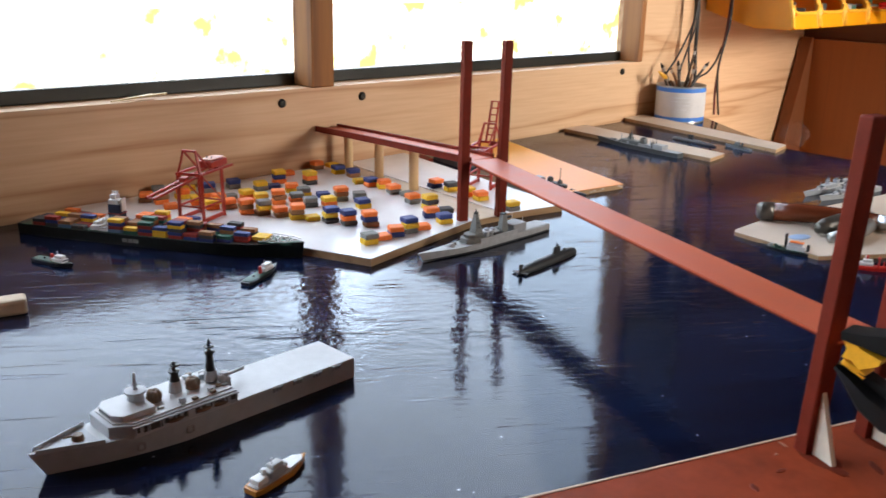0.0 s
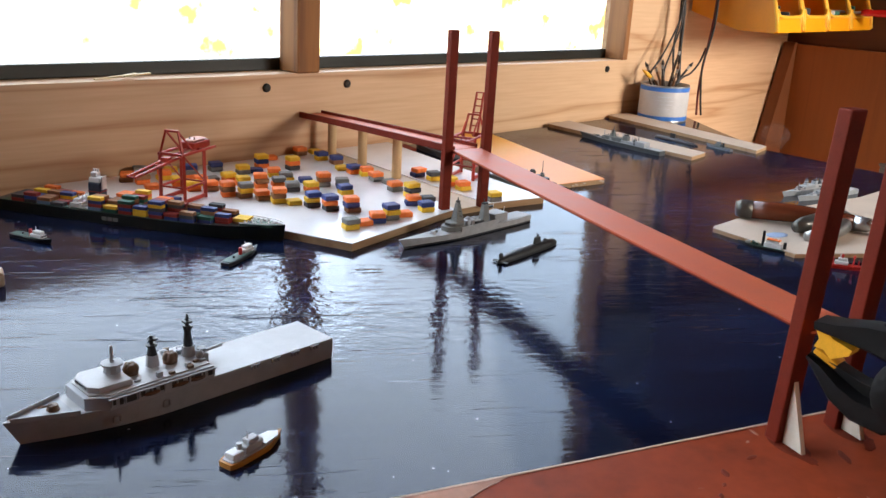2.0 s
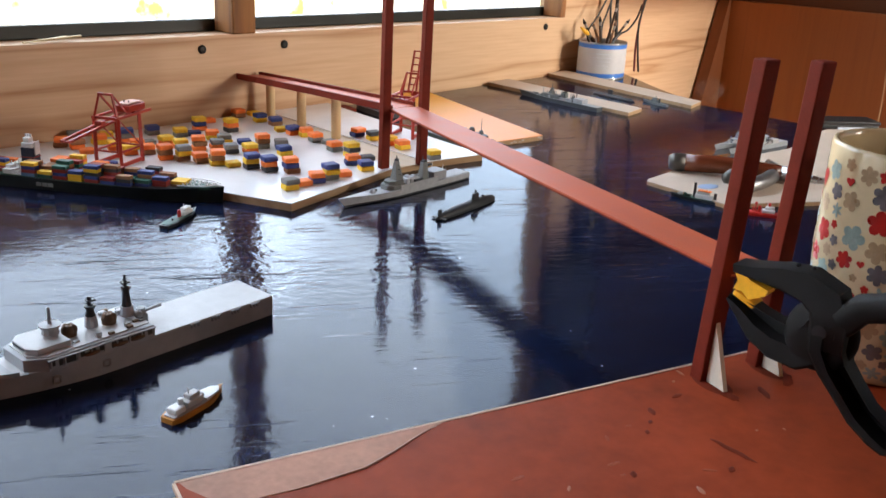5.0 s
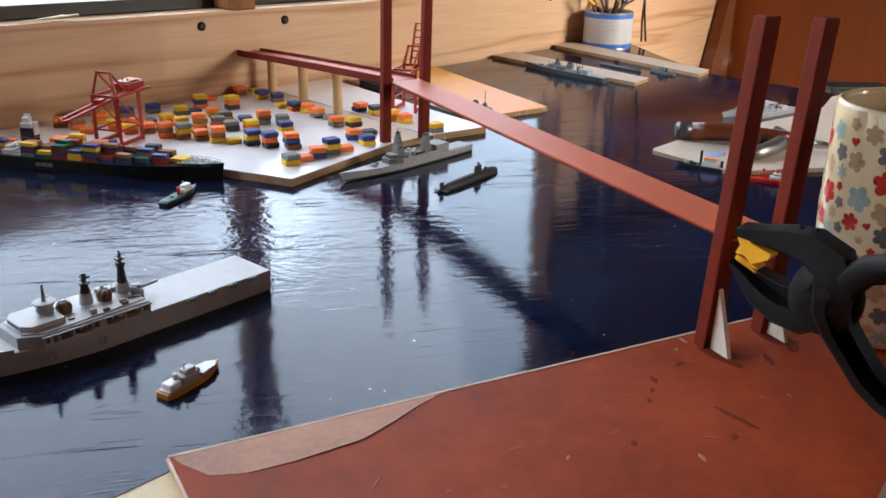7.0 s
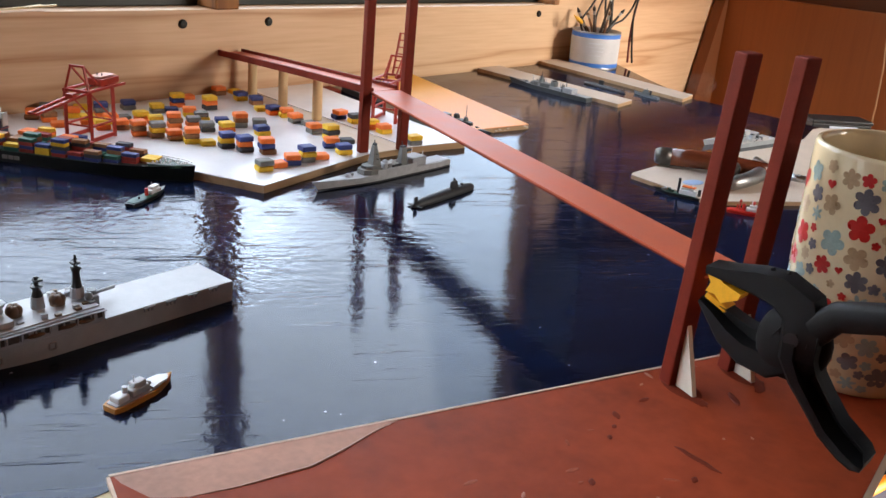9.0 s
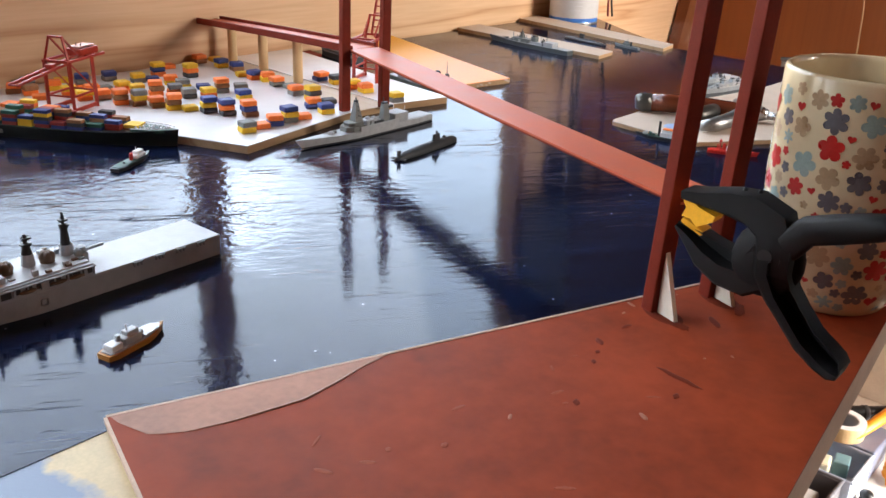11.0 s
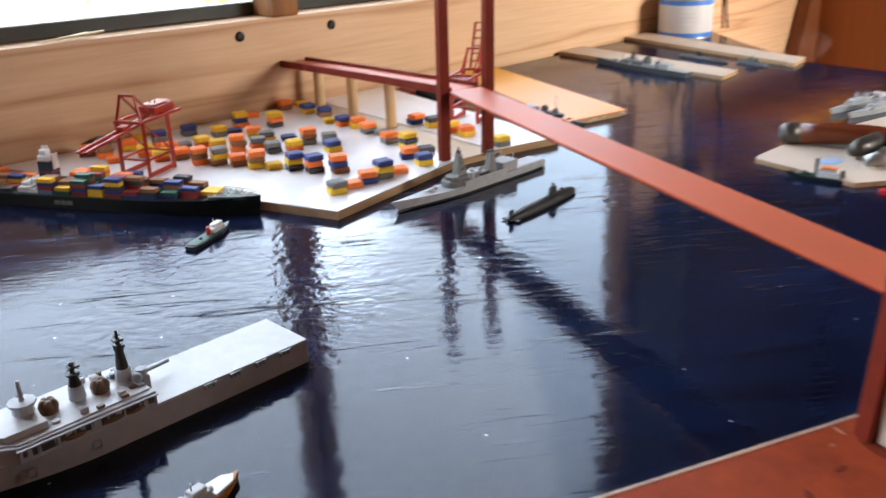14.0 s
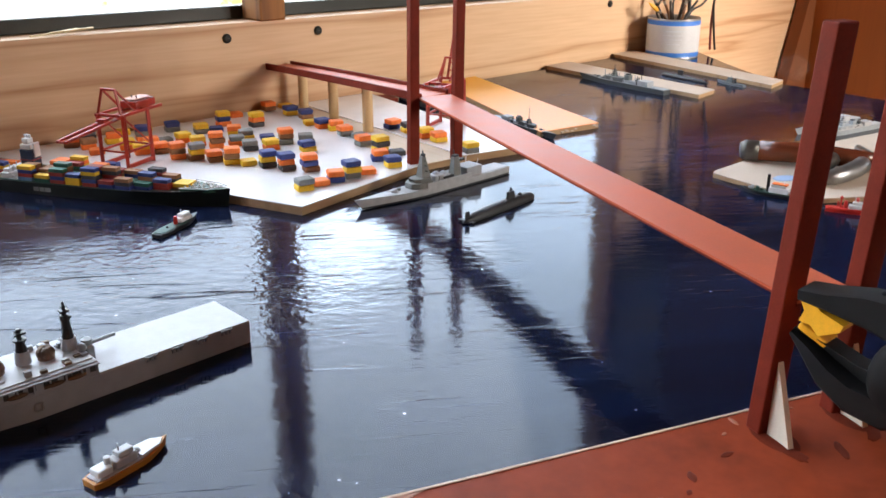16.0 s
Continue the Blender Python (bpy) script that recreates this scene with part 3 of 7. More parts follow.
for sx, sy, sl, sw, sa in ((-0.1831, 0.1398, 0.023, 0.0030, 82), (-0.1798, 0.1801, 0.006, 0.0032, 40), (-0.1883, 0.1756, 0.003, 0.0022, 0), (-0.1967, 0.1721, 0.0032, 0.0022, 15), (-0.1967, 0.1337, 0.0040, 0.0028, 0),
                           (-0.2286, 0.1591, 0.0042, 0.0028, 20), (-0.1403, 0.1629, 0.011, 0.0060, 70), (-0.1046, 0.1504, 0.014, 0.0050, 20), (-0.1252, 0.1529, 0.012, 0.0035, 45), (-0.1586, 0.1794, 0.006, 0.0028, -20)):
    bm = shape()
    ball(bm, (0, 0, 0), 1.0, sl / 2, sw / 2, 0.00022, 18)
    for v in bm.verts:
        v.co.y += 0.10 * sw * math.sin(v.co.x * 600)
        v.co.x += 0.12 * sw * math.sin(v.co.y * 2500)
    part("paint_drip", bm, STAIN, headland, smooth=True).matrix_basis = pose(sx, sy, 0.0040, 0, 0, sa)
SCUFF = surface("faint_scuff", (0.315, 0.068, 0.029), 0.6, 0, 0.3, 90, 900, 0.1, spec=0.15)
rnd = random.Random(41)
for i in range(12):
    sx, sy = rnd.uniform(-0.335, -0.18), rnd.uniform(0.105, 0.22)
    if sy > 0.262 - 0.35 * (sx + 0.36) or sy < 0.072 + 0.12 * (sx + 0.24) + 0.03:
        continue
    part("scuff", ball(shape(), (0, 0, 0), 1.0, rnd.uniform(0.0012, 0.0040), rnd.uniform(0.0006, 0.0014), 0.00016, 12), SCUFF, headland, "", True).matrix_basis = pose(sx, sy, 0.0040, 0, 0, rnd.uniform(-70, 70))
CHIP = surface("pale_paint_chip", (0.38, 0.13, 0.07), 0.6, 0, 0.2, 200, 1500, 0.1)
for sx, sy, sl, sw, sa in ((-0.0994, 0.1246, 0.016, 0.0070, 20), (-0.1086, 0.1136, 0.003, 0.0012, 30), (-0.1504, 0.1321, 0.0022, 0.0010, 60), (-0.1604, 0.1400, 0.0016, 0.0012, 0),
                           (-0.2188, 0.1354, 0.0055, 0.0022, 60), (-0.2549, 0.1711, 0.004, 0.0014, 30), (-0.1368, 0.1901, 0.006, 0.0020, 70), (-0.1120, 0.1809, 0.0045, 0.0015, -30), (-0.0818, 0.1638, 0.006, 0.0012, -25), (-0.1474, 0.1876, 0.003, 0.0014, 10)):
    part("paint_chip", ball(shape(), (0, 0, 0), 1.0, sl / 2, sw / 2, 0.0003, 12), CHIP, headland, "pale chip in the red paint", True).matrix_basis = pose(sx, sy, 0.0040, 0, 0, sa)

# ---------------------------------------------------------------- bridge
bridge = thing("bridge", "red painted model suspension bridge on wooden columns", "bridge")


def ribbon(bm, line, half, z_low, z_high, shift=0.0):
    """A strip of road along a plan line of (x, y, z)."""
    rows = []
    for i, p in enumerate(line):
        a, b = Vector(line[max(i - 1, 0)]), Vector(line[min(i + 1, len(line) - 1)])
        d = (b - a)
        n = Vector((d.y, -d.x, 0)).normalized()
        c = Vector(p) + n * shift
        rows.append([bm.verts.new(c + n * s * half + Vector((0, 0, z))) for s, z in ((-1, z_low), (1, z_low), (1, z_high), (-1, z_high))])
    for a, b in zip(rows, rows[1:]):
        for k in range(4):
            bm.faces.new((a[k], a[(k + 1) % 4], b[(k + 1) % 4], b[k]))
    bm.faces.new(rows[0][::-1])
    bm.faces.new(rows[-1])
    bmesh.ops.recalc_face_normals(bm, faces=bm.faces)
    return bm


near_mid, far_mid = Vector((-0.1205, 0.1690, 0.0580)), Vector((0.0267, 0.5472, 0.0555))
main_line = [tuple(near_mid.lerp(far_mid, i / 12)) for i in range(13)]
deck = part("deck", ribbon(shape(), main_line, 0.0136, -0.0003, 0.0008), DECKRED, bridge, "smooth salmon red roadway strip")
# lower layer and its edge in a darker red than the roadway
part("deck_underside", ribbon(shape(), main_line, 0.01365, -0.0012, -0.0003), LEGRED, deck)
side_line = [(0.0267, 0.5477, 0.0556), (0.0279, 0.5806, 0.0550), (0.0312, 0.6237, 0.0536), (0.0352, 0.6715, 0.0518), (0.0402, 0.7270, 0.0494), (0.0490, 0.7970, 0.0455)]
span = part("side_span", ribbon(shape(), side_line, 0.0130, -0.0010, 0.0009), DECKRED, bridge)
for s in (-1, 1):
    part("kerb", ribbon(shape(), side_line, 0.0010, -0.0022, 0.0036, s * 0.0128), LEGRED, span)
for cx, cy, ct in ((0.0630, 0.7790, 0.0452), (0.0570, 0.7210, 0.0478), (0.0500, 0.6605, 0.0504)):
    bm = lathe(shape(), [(0.0045, 0), (0.0046, 0.002), (0.0046, ct - 0.0065)], 18, True)
    part("column", bm, DOWEL, bridge, "pale round wooden dowel", True).matrix_basis = pose(cx, cy, Q - 0.0010)


def tower_leg(x, y, z0, top, turn, gusset, lean=(0.0, 0.0), thick=1.0):
    bm = shape()
    box(bm, -0.0052 * thick, 0.0052 * thick, -0.0042 * thick, 0.0042 * thick, 0, top, 0.0007)
    for v in bm.verts:
        if v.co.z > top * 0.5:
            v.co.x = v.co.x * 0.93 + lean[0]
            v.co.y += lean[1]
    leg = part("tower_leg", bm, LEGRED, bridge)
    leg.matrix_basis = pose(x, y, z0, 0, 0, turn)
    if gusset:
        bm = shape()
        a = [bm.verts.new((sx, yy, zz)) for sx in (-0.0012, 0.0012) for yy, zz in ((-0.0043, 0.0), (-0.0160, 0.0), (-0.0045, 0.032))]
        bm.faces.new((a[0], a[1], a[2]))
        bm.faces.new((a[5], a[4], a[3]))
        for i in range(3):
            bm.faces.new((a[i], a[i + 3], a[(i + 1) % 3 + 3], a[(i + 1) % 3]))
        bmesh.ops.recalc_face_normals(bm, faces=bm.faces)
        part("gusset", bm, surface("white_card_gusset", (0.70, 0.62, 0.50), 0.6, 0, 0.08, 90, 900, 0.1), leg, "white triangular stiffener")
        # flat dark ellipse under the leg and its gusset
        bm = ball(shape(), (0, -0.007, 0.0), 1.0, 0.0075, 0.013, 0.0005, 16)
        part("foot_smear", bm, STAIN, leg, "dark smear round the leg's foot", True)


tower_leg(-0.1330, 0.1805, 0.0038, 0.1520, -20, True, (0.0025, -0.0063), 0.88)
tower_leg(-0.0980, 0.1690, 0.0038, 0.1500, -20, True, (0.0012, -0.0063), 0.88)
tower_leg(0.0085, 0.5510, Q - 0.0002, 0.1465, -12, False, (0.0030, 0.0030), 0.77)
tower_leg(0.0450, 0.5425, Q - 0.0010, 0.1468, -12, False, (0.0030, 0.0010), 0.77)

# ---------------------------------------------------------------- ships


def ship_at(name, label, stern, bow, group=""):
    L = math.hypot(bow[0] - stern[0], bow[1] - stern[1])
    s = thing(name, label, "ship" if name not in ("submarine",) else "submarine", (stern[0] + bow[0]) / 2, (stern[1] + bow[1]) / 2, 0.0,
              math.degrees(math.atan2(bow[1] - stern[1], bow[0] - stern[0])), group)
    return s, L


CARDS = {"o": ORANGE, "y": YELLOW, "b": BLUE, "g": GREY, "k": CHARCOAL, "n": CARDBROWN}


def block_mesh(name, material, sx, sy, sz, bevel):
    me = bpy.data.meshes.new(name)
    bm = box(shape(), -sx / 2, sx / 2, -sy / 2, sy / 2, 0, sz, bevel)
    bm.to_mesh(me)
    bm.free()
    me.materials.append(material)
    return me


BOXES = [block_mesh("ship_box", m, 0.0114, 0.0057, 0.0026, 0.0002) for m in (BLUE, REDBOX, GREENBOX, ORANGE, SKYBOX, CARDBROWN, YELLOW, CHARCOAL)]

# container ship beside the quay
cship, L = ship_at("container_ship", "black hulled container ship stacked with coloured boxes", (-0.2650, 0.7740), (-0.1395, 0.5690))
HULLBLACK = surface("black_green_hull", (0.010, 0.013, 0.012), 0.35, 0, 0.3, 150, 1500, 0.1)
h = part("hull", hull(shape(), L, 0.031, 0.0086, 0.45, 0.80, 0.7, 3.6, 0.008, 36), HULLBLACK, cship)
part("deck_edge", slab(shape(), [(-L * 0.47, -0.0148), (L * 0.20, -0.0148), (L * 0.20, 0.0148), (-L * 0.47, 0.0148)], 0.0086, 0.0092), GREENDECK, cship)
bm = shape()
slab(bm, [(L * 0.375, -0.0105), (L * 0.455, -0.0065), (L * 0.490, -0.0016), (L * 0.490, 0.0016), (L * 0.455, 0.0065), (L * 0.375, 0.0105)], 0.0100, 0.0122)
part("forecastle", bm, GREENDECK, cship)
rnd = random.Random(11)
bm = shape()
for i in range(40):
    fx = L * (0.375 + 0.10 * rnd.random())
    fy = (rnd.random() - 0.5) * 0.017 * (L * 0.51 - fx) / (L * 0.13)
    rod(bm, (fx, fy, 0.0121), (fx + rnd.uniform(-.001, .001), fy, 0.0121 + rnd.uniform(0.0008, 0.0020)), 0.0007, seg=6)
for s in (-1, 1):
    bar(bm, (L * 0.375, s * 0.0112, 0.0130), (L * 0.46, s * 0.0070, 0.0134), 0.0004, 0.0006)
    bar(bm, (L * 0.46, s * 0.0070, 0.0134), (L * 0.497, s * 0.0014, 0.0138), 0.0004, 0.0006)
part("deck_gear", bm, WHITE, cship, "white winches and rails on the bow")
rnd = random.Random(3)
for bay in range(14):
    bx = -L * 0.408 + bay * 0.0118 if bay < 4 else -L * 0.122 + (bay - 4) * 0.0130
    cols = 5 if bay < 11 else (4 if bay == 11 else (3 if bay == 12 else 2))
    tall = (2, 3, 3, 3, 4, 4, 5, 4, 5, 5, 4, 4, 3, 3)[bay]
    for col in range(cols):
        n = max(1, tall - rnd.choice((0, 0, 0, 1, 1, 2, 3)))
        for k in range(n):
            ob = new("container", BOXES[rnd.choice((0, 0, 1, 1, 1, 1, 2, 2, 3, 4, 5, 5, 5, 6, 7, 7, 7))])
            ob.parent = cship
            ob.location = (bx + rnd.uniform(-.0003, .0003), (col - (cols - 1) / 2) * 0.00595, 0.0092 + k * 0.00262)
house = part("accommodation", box(shape(), -L * 0.268, -L * 0.232, -0.0130, 0.0130, 0.0092, 0.0128, 0.0004), WHITE, cship, "low white decks between the stacks")
bm = box(shape(), -L * 0.264, -L * 0.244, -0.0100, 0.0120, 0.0128, 0.0152, 0.0003)
part("bridge_wing", bm, WHITE, house)
for k in range(3):
    part("deck_step", box(shape(), -L * 0.2319, -L * (0.222 - 0.010 * k), -0.014, 0.014, 0.0092 + 0.0016 * (2 - k), 0.0104 + 0.0016 * (2 - k), 0.0002), WHITE, house)
NAVY = surface("navy_funnel", (0.02, 0.03, 0.06), 0.4, 0, 0.2, 200, 1500, 0.1)
fun = part("funnel", box(shape(), -0.0055, 0.0055, -0.0045, 0.0045, 0.0, 0.0165, 0.0008), NAVY, cship, "navy blue block behind the white decks")
part("band", box(shape(), -0.0057, 0.0057, -0.0047, 0.0047, 0.0088, 0.0096, 0.0001), REDBOX, fun, "thin red funnel band")
bm = box(shape(), -0.0050, 0.0044, -0.0040, 0.0040, 0.0165, 0.0205, 0.0008)
box(bm, -0.0036, 0.0016, -0.0030, 0.0030, 0.0205, 0.0245, 0.0007)
for k in range(3):
    rod(bm, (-0.0028 + k * 0.0020, 0.0006, 0.0243), (-0.0028 + k * 0.0020, 0.0006, 0.0268), 0.0007, seg=8)
part("funnel_top", bm, WHITE, fun, "white stepped funnel top")
bm = box(shape(), 0.0056, 0.0066, -0.0030, 0.0030, 0.0110, 0.0215, 0.0003)
part("white_screen", bm, WHITE, fun, "white upright plate")
fun.location = (-0.175 * L, 0.0086, 0.0092)
house.location.x = 0.050 * L
rnd = random.Random(29)
for k in range(9):
    px, py = -0.200 * L + rnd.uniform(-0.004, 0.016), rnd.uniform(-0.013, 0.003)
    part("post", rod(shape(), (px, py, 0.0105), (px, py, 0.0105 + rnd.uniform(0.005, 0.011)), 0.0006, 0.0004, 6), WHITE, cship)
bm = shape()
for x0, w in ((-0.0225, 0.0040), (-0.0175, 0.0036), (-0.0130, 0.0042)):
    box(bm, x0, x0 + w, -0.01605, -0.0154, 0.0030, 0.0058)
part("painted_mark", bm, surface("pale_mark", (0.30, 0.31, 0.30), 0.5), cship, "pale painted bars on the hull side")

# assault ship in the foreground
aship, L = ship_at("assault_ship", "pale grey landing ship model with black masts", (-0.2358, 0.3954), (-0.3980, 0.3900))
B = 0.0305
bm = hull(shape(), L * 0.967, B, 0.0104, 0.16, 0.98, 1.2, 2.7, 0.040, 30)
part("hull", bm, PALEGREY, aship).location = (-0.0165 * L, 0, 0)
part("flight_deck", slab(shape(), [(-L * 0.498, -B * 0.50), (-L * 0.06, -B * 0.51), (-L * 0.06, B * 0.51), (-L * 0.498, B * 0.50)], 0.0092, 0.0104, 0.0002), DECKGREY, aship, "pale smooth flight deck")
bm = slab(shape(), [(-L * 0.06, -B * 0.495), (L * 0.26, -B * 0.495), (L * 0.315, -B * 0.30), (L * 0.315, B * 0.30), (L * 0.26, B * 0.495), (-L * 0.06, B * 0.495)], 0.0092, 0.0158, 0.0003)
sup = part("superstructure", bm, PALEGREY, aship)
part("roof", slab(shape(), [(-L * 0.055, -B * 0.46), (L * 0.255, -B * 0.46), (L * 0.300, -B * 0.28), (L * 0.300, B * 0.28), (L * 0.255, B * 0.46), (-L * 0.055, B * 0.40)], 0.0158, 0.0164), DECKGREY, sup, "white upper deck")
bm = slab(shape(), [(L * 0.18, -B * 0.34), (L * 0.275, -B * 0.34), (L * 0.296, -B * 0.2), (L * 0.296, B * 0.2), (L * 0.275, B * 0.34), (L * 0.18, B * 0.34)], 0.0164, 0.0192, 0.0003)
part("wheelhouse", bm, DECKGREY, sup)
bm = shape()
for k in range(6):
    box(bm, L * 0.293, L * 0.2975, -B * 0.18 + k * B * 0.062, -B * 0.14 + k * B * 0.062, 0.0176, 0.0186)
part("windows", bm, BLACK, sup)
# boat bays and boats on both sides
for s in (-1, 1):
    # the bays are flush panels whose grey holds the shade of a recess
    for k, (bx, w) in enumerate(((0.20, 0.030), (0.250, 0.012), (0.228, 0.010), (0.165, 0.012), (0.135, 0.018), (0.105, 0.018), (0.060, 0.034), (0.018, 0.018), (-0.010, 0.034), (-0.045, 0.014))):
        part("boat_bay", box(shape(), L * bx - L * w / 2, L * bx + L * w / 2, s * B * 0.492, s * B * 0.503, 0.0110 + 0.0006 * (k % 2), 0.0140), surface("recess_shadow_grey", (0.06, 0.055, 0.05), 0.7) if (k == 0 and s == -1) else bpy.data.materials["recess_shadow_grey"], sup)
    for bx in (0.140, 0.052, -0.002):
        bm = ball(shape(), (0, 0, 0), 1.0, 0.0042, 0.0014, 0.0010, 12)
        part("boat", bm, TANBROWN, sup, "small brown landing boat", True).matrix_basis = pose(L * bx, s * B * 0.52, 0.0122)
    part("gallery", box(shape(), -L * 0.062, L * 0.265, s * B * 0.515 - 0.0008, s * B * 0.515 + 0.0008, 0.0146, 0.0151, 0.0001), PALEGREY, sup, "narrow side deck over the boats")
    for k in range(9):
        part("stanchion", box(shape(), L * (-0.055 + k * 0.039) - 0.0003, L * (-0.055 + k * 0.039) + 0.0003, s * B * 0.520 - 0.0004, s * B * 0.520 + 0.0004, 0.0112, 0.0146), PALEGREY, sup)
    if s == -1:
        PORT = surface("outlined_port_grey", (0.30, 0.29, 0.28), 0.5)
    for bx in (0.232, 0.085):
        bm = shape()
        for x0, x1, z0, z1 in ((0.0006, 0.0030, 0.0036, 0.0041), (0.0006, 0.0030, 0.0069, 0.0074), (0, 0.0006, 0.0041, 0.0069), (0.0030, 0.0036, 0.0041, 0.0069)):
            box(bm, L * bx + x0, L * bx + x1, s * B * 0.497 - 0.0006, s * B * 0.497 + 0.0006, z0, z1)
        part("side_port", bm, PORT, aship)
    bm = shape()
    for k in range(4):
        box(bm, -L * (0.44 - k * 0.075), -L * (0.405 - k * 0.075), s * B * 0.50 - 0.0012, s * B * 0.50 + 0.0012, 0.0084, 0.0090)
        for q in range(3):
            box(bm, -L * (0.437 - k * 0.075 - q * 0.012), -L * (0.432 - k * 0.075 - q * 0.012), s * B * 0.503 - 0.0006, s * B * 0.503 + 0.0006, 0.0066, 0.0080)
    part("catwalk", bm, WARGREY, aship)


def mast(parent, x, y, z, pts, material, arms=()):
    bm = shape()
    for (z0, r0), (z1, r1) in zip(pts, pts[1:]):
        rod(bm, (x, y, z + z0), (x, y, z + z1), r0, r1, 10)
    for az, al in arms:
        rod(bm, (x, y - al, z + az), (x, y + al, z + az), 0.00035, seg=6)
        rod(bm, (x - al * 0.8, y, z + az + 0.0008), (x + al * 0.8, y, z + az + 0.0008), 0.0003, seg=6)
    return part("mast", bm, material, parent)


mast(aship, L * 0.205, 0, 0.0192, ((0, 0.0040), (0.0034, 0.0034), (0.0035, 0.0050), (0.0045, 0.0050), (0.0046, 0.0010), (0.0125, 0.0006)), PALEGREY, ((0.006, 0.002),))
mast(aship, L * 0.085, 0, 0.0164, ((0, 0.0032), (0.0055, 0.0027)), PALEGREY)
mast(aship, L * 0.085, 0, 0.0219, ((0, 0.0025), (0.004, 0.0016), (0.0042, 0.0026), (0.0050, 0.0026), (0.0052, 0.0010), (0.0095, 0.0008)), BLACK, ((0.0058, 0.0024), (0.0078, 0.0018)))
mast(aship, -L * 0.030, 0, 0.0164, ((0, 0.0034), (0.0050, 0.0030)), PALEGREY)
mast(aship, -L * 0.030, 0, 0.0214, ((0, 0.0024), (0.008, 0.0016), (0.0082, 0.0022), (0.0100, 0.0018), (0.0102, 0.0009), (0.0160, 0.0005)), BLACK, ((0.0105, 0.0022), (0.0130, 0.0016)))
for bx in (0.152, 0.030):
    drum = part("deck_drum", rod(shape(), (L * bx, 0, 0.0164), (L * bx, 0, 0.0200), 0.0034, 0.0030, 12), TANBROWN, aship, "brown domed deck fitting")
    for k in range(5):
        a = k * 2 * math.pi / 5
        part("dome", ball(shape(), (L * bx + 0.0017 * math.cos(a), 0.0017 * math.sin(a), 0.0190), 0.0021, 1, 1, 1.35, 10), TANBROWN, drum, "", True)
bm = shape()
box(bm, -L * 0.085, -L * 0.062, -0.004, 0.004, 0.0104, 0.0172, 0.0008)
rod(bm, (-L * 0.074, 0, 0.0172), (-L * 0.074, 0, 0.0192), 0.0022, seg=12)
part("deck_house", bm, WARGREY, aship)
bm = shape()
rod(bm, (-L * 0.092, -0.004, 0.0104), (-L * 0.092, -0.004, 0.0150), 0.0010, seg=8)
bar(bm, (-L * 0.092, -0.004, 0.0150), (-L * 0.165, -0.006, 0.0146), 0.0011, 0.0013)
part("crane_arm", bm, WARGREY, aship)
ball_bm = shape()
ball(ball_bm, (-L * 0.048, 0.005, 0.0185), 0.0021)
ball(ball_bm, (-L * 0.040, -0.004, 0.0180), 0.0018)
part("radome", ball_bm, WARGREY, aship, smooth=True)
# bow
bm = slab(shape(), [(L * 0.315, -B * 0.34), (L * 0.46, -B * 0.10), (L * 0.46, B * 0.10), (L * 0.315, B * 0.34)], 0.0096, 0.0102)
part("fore_deck", bm, DECKGREY, aship)
for s in (-1, 1):
    bm = bar(shape(), (L * 0.33, s * B * 0.36, 0.0108), (L * 0.49, s * B * 0.05, 0.0116), 0.0006, 0.0022)
    part("bulwark_rail", bm, PALEGREY, aship)
bm = shape()
rod(bm, (L * 0.375, 0, 0.0100), (L * 0.375, 0, 0.0128), 0.0030, 0.0022, 12)
rod(bm, (L * 0.375, 0, 0.0125), (L * 0.415, 0, 0.0132), 0.0005, seg=6)
part("gun_mount", bm, TANBROWN, aship, "brown gun mounting on the bow")

rnd = random.Random(17)
for i in range(16):
    fx, fy = L * rnd.uniform(-0.05, 0.17), rnd.choice((-1, 1)) * rnd.uniform(0.15, 0.40) * B
    part("deck_fitting", box(shape(), -0.0014, 0.0014, -0.0009, 0.0009, 0, rnd.uniform(0.0008, 0.0026), 0.0002), rnd.choice((PALEGREY, WARGREY, TANBROWN, DECKGREY)), aship).location = (fx, fy, 0.0164)
for bx, bz in ((0.085, 0.0262), (0.083, 0.0290), (-0.030, 0.0302), (-0.028, 0.0330)):
    part("mast_platform", box(shape(), L * bx - 0.0022, L * bx + 0.0016, -0.0018, 0.0018, bz, bz + 0.0009, 0.0002), BLACK, aship)
for ob in aship.children:
    if not ob.name.startswith(("hull", "side_port")):
        ob.location.z += 0.0020 if ob.name.startswith(("mast", "catwalk")) else 0.0010

# destroyer in front of the quay


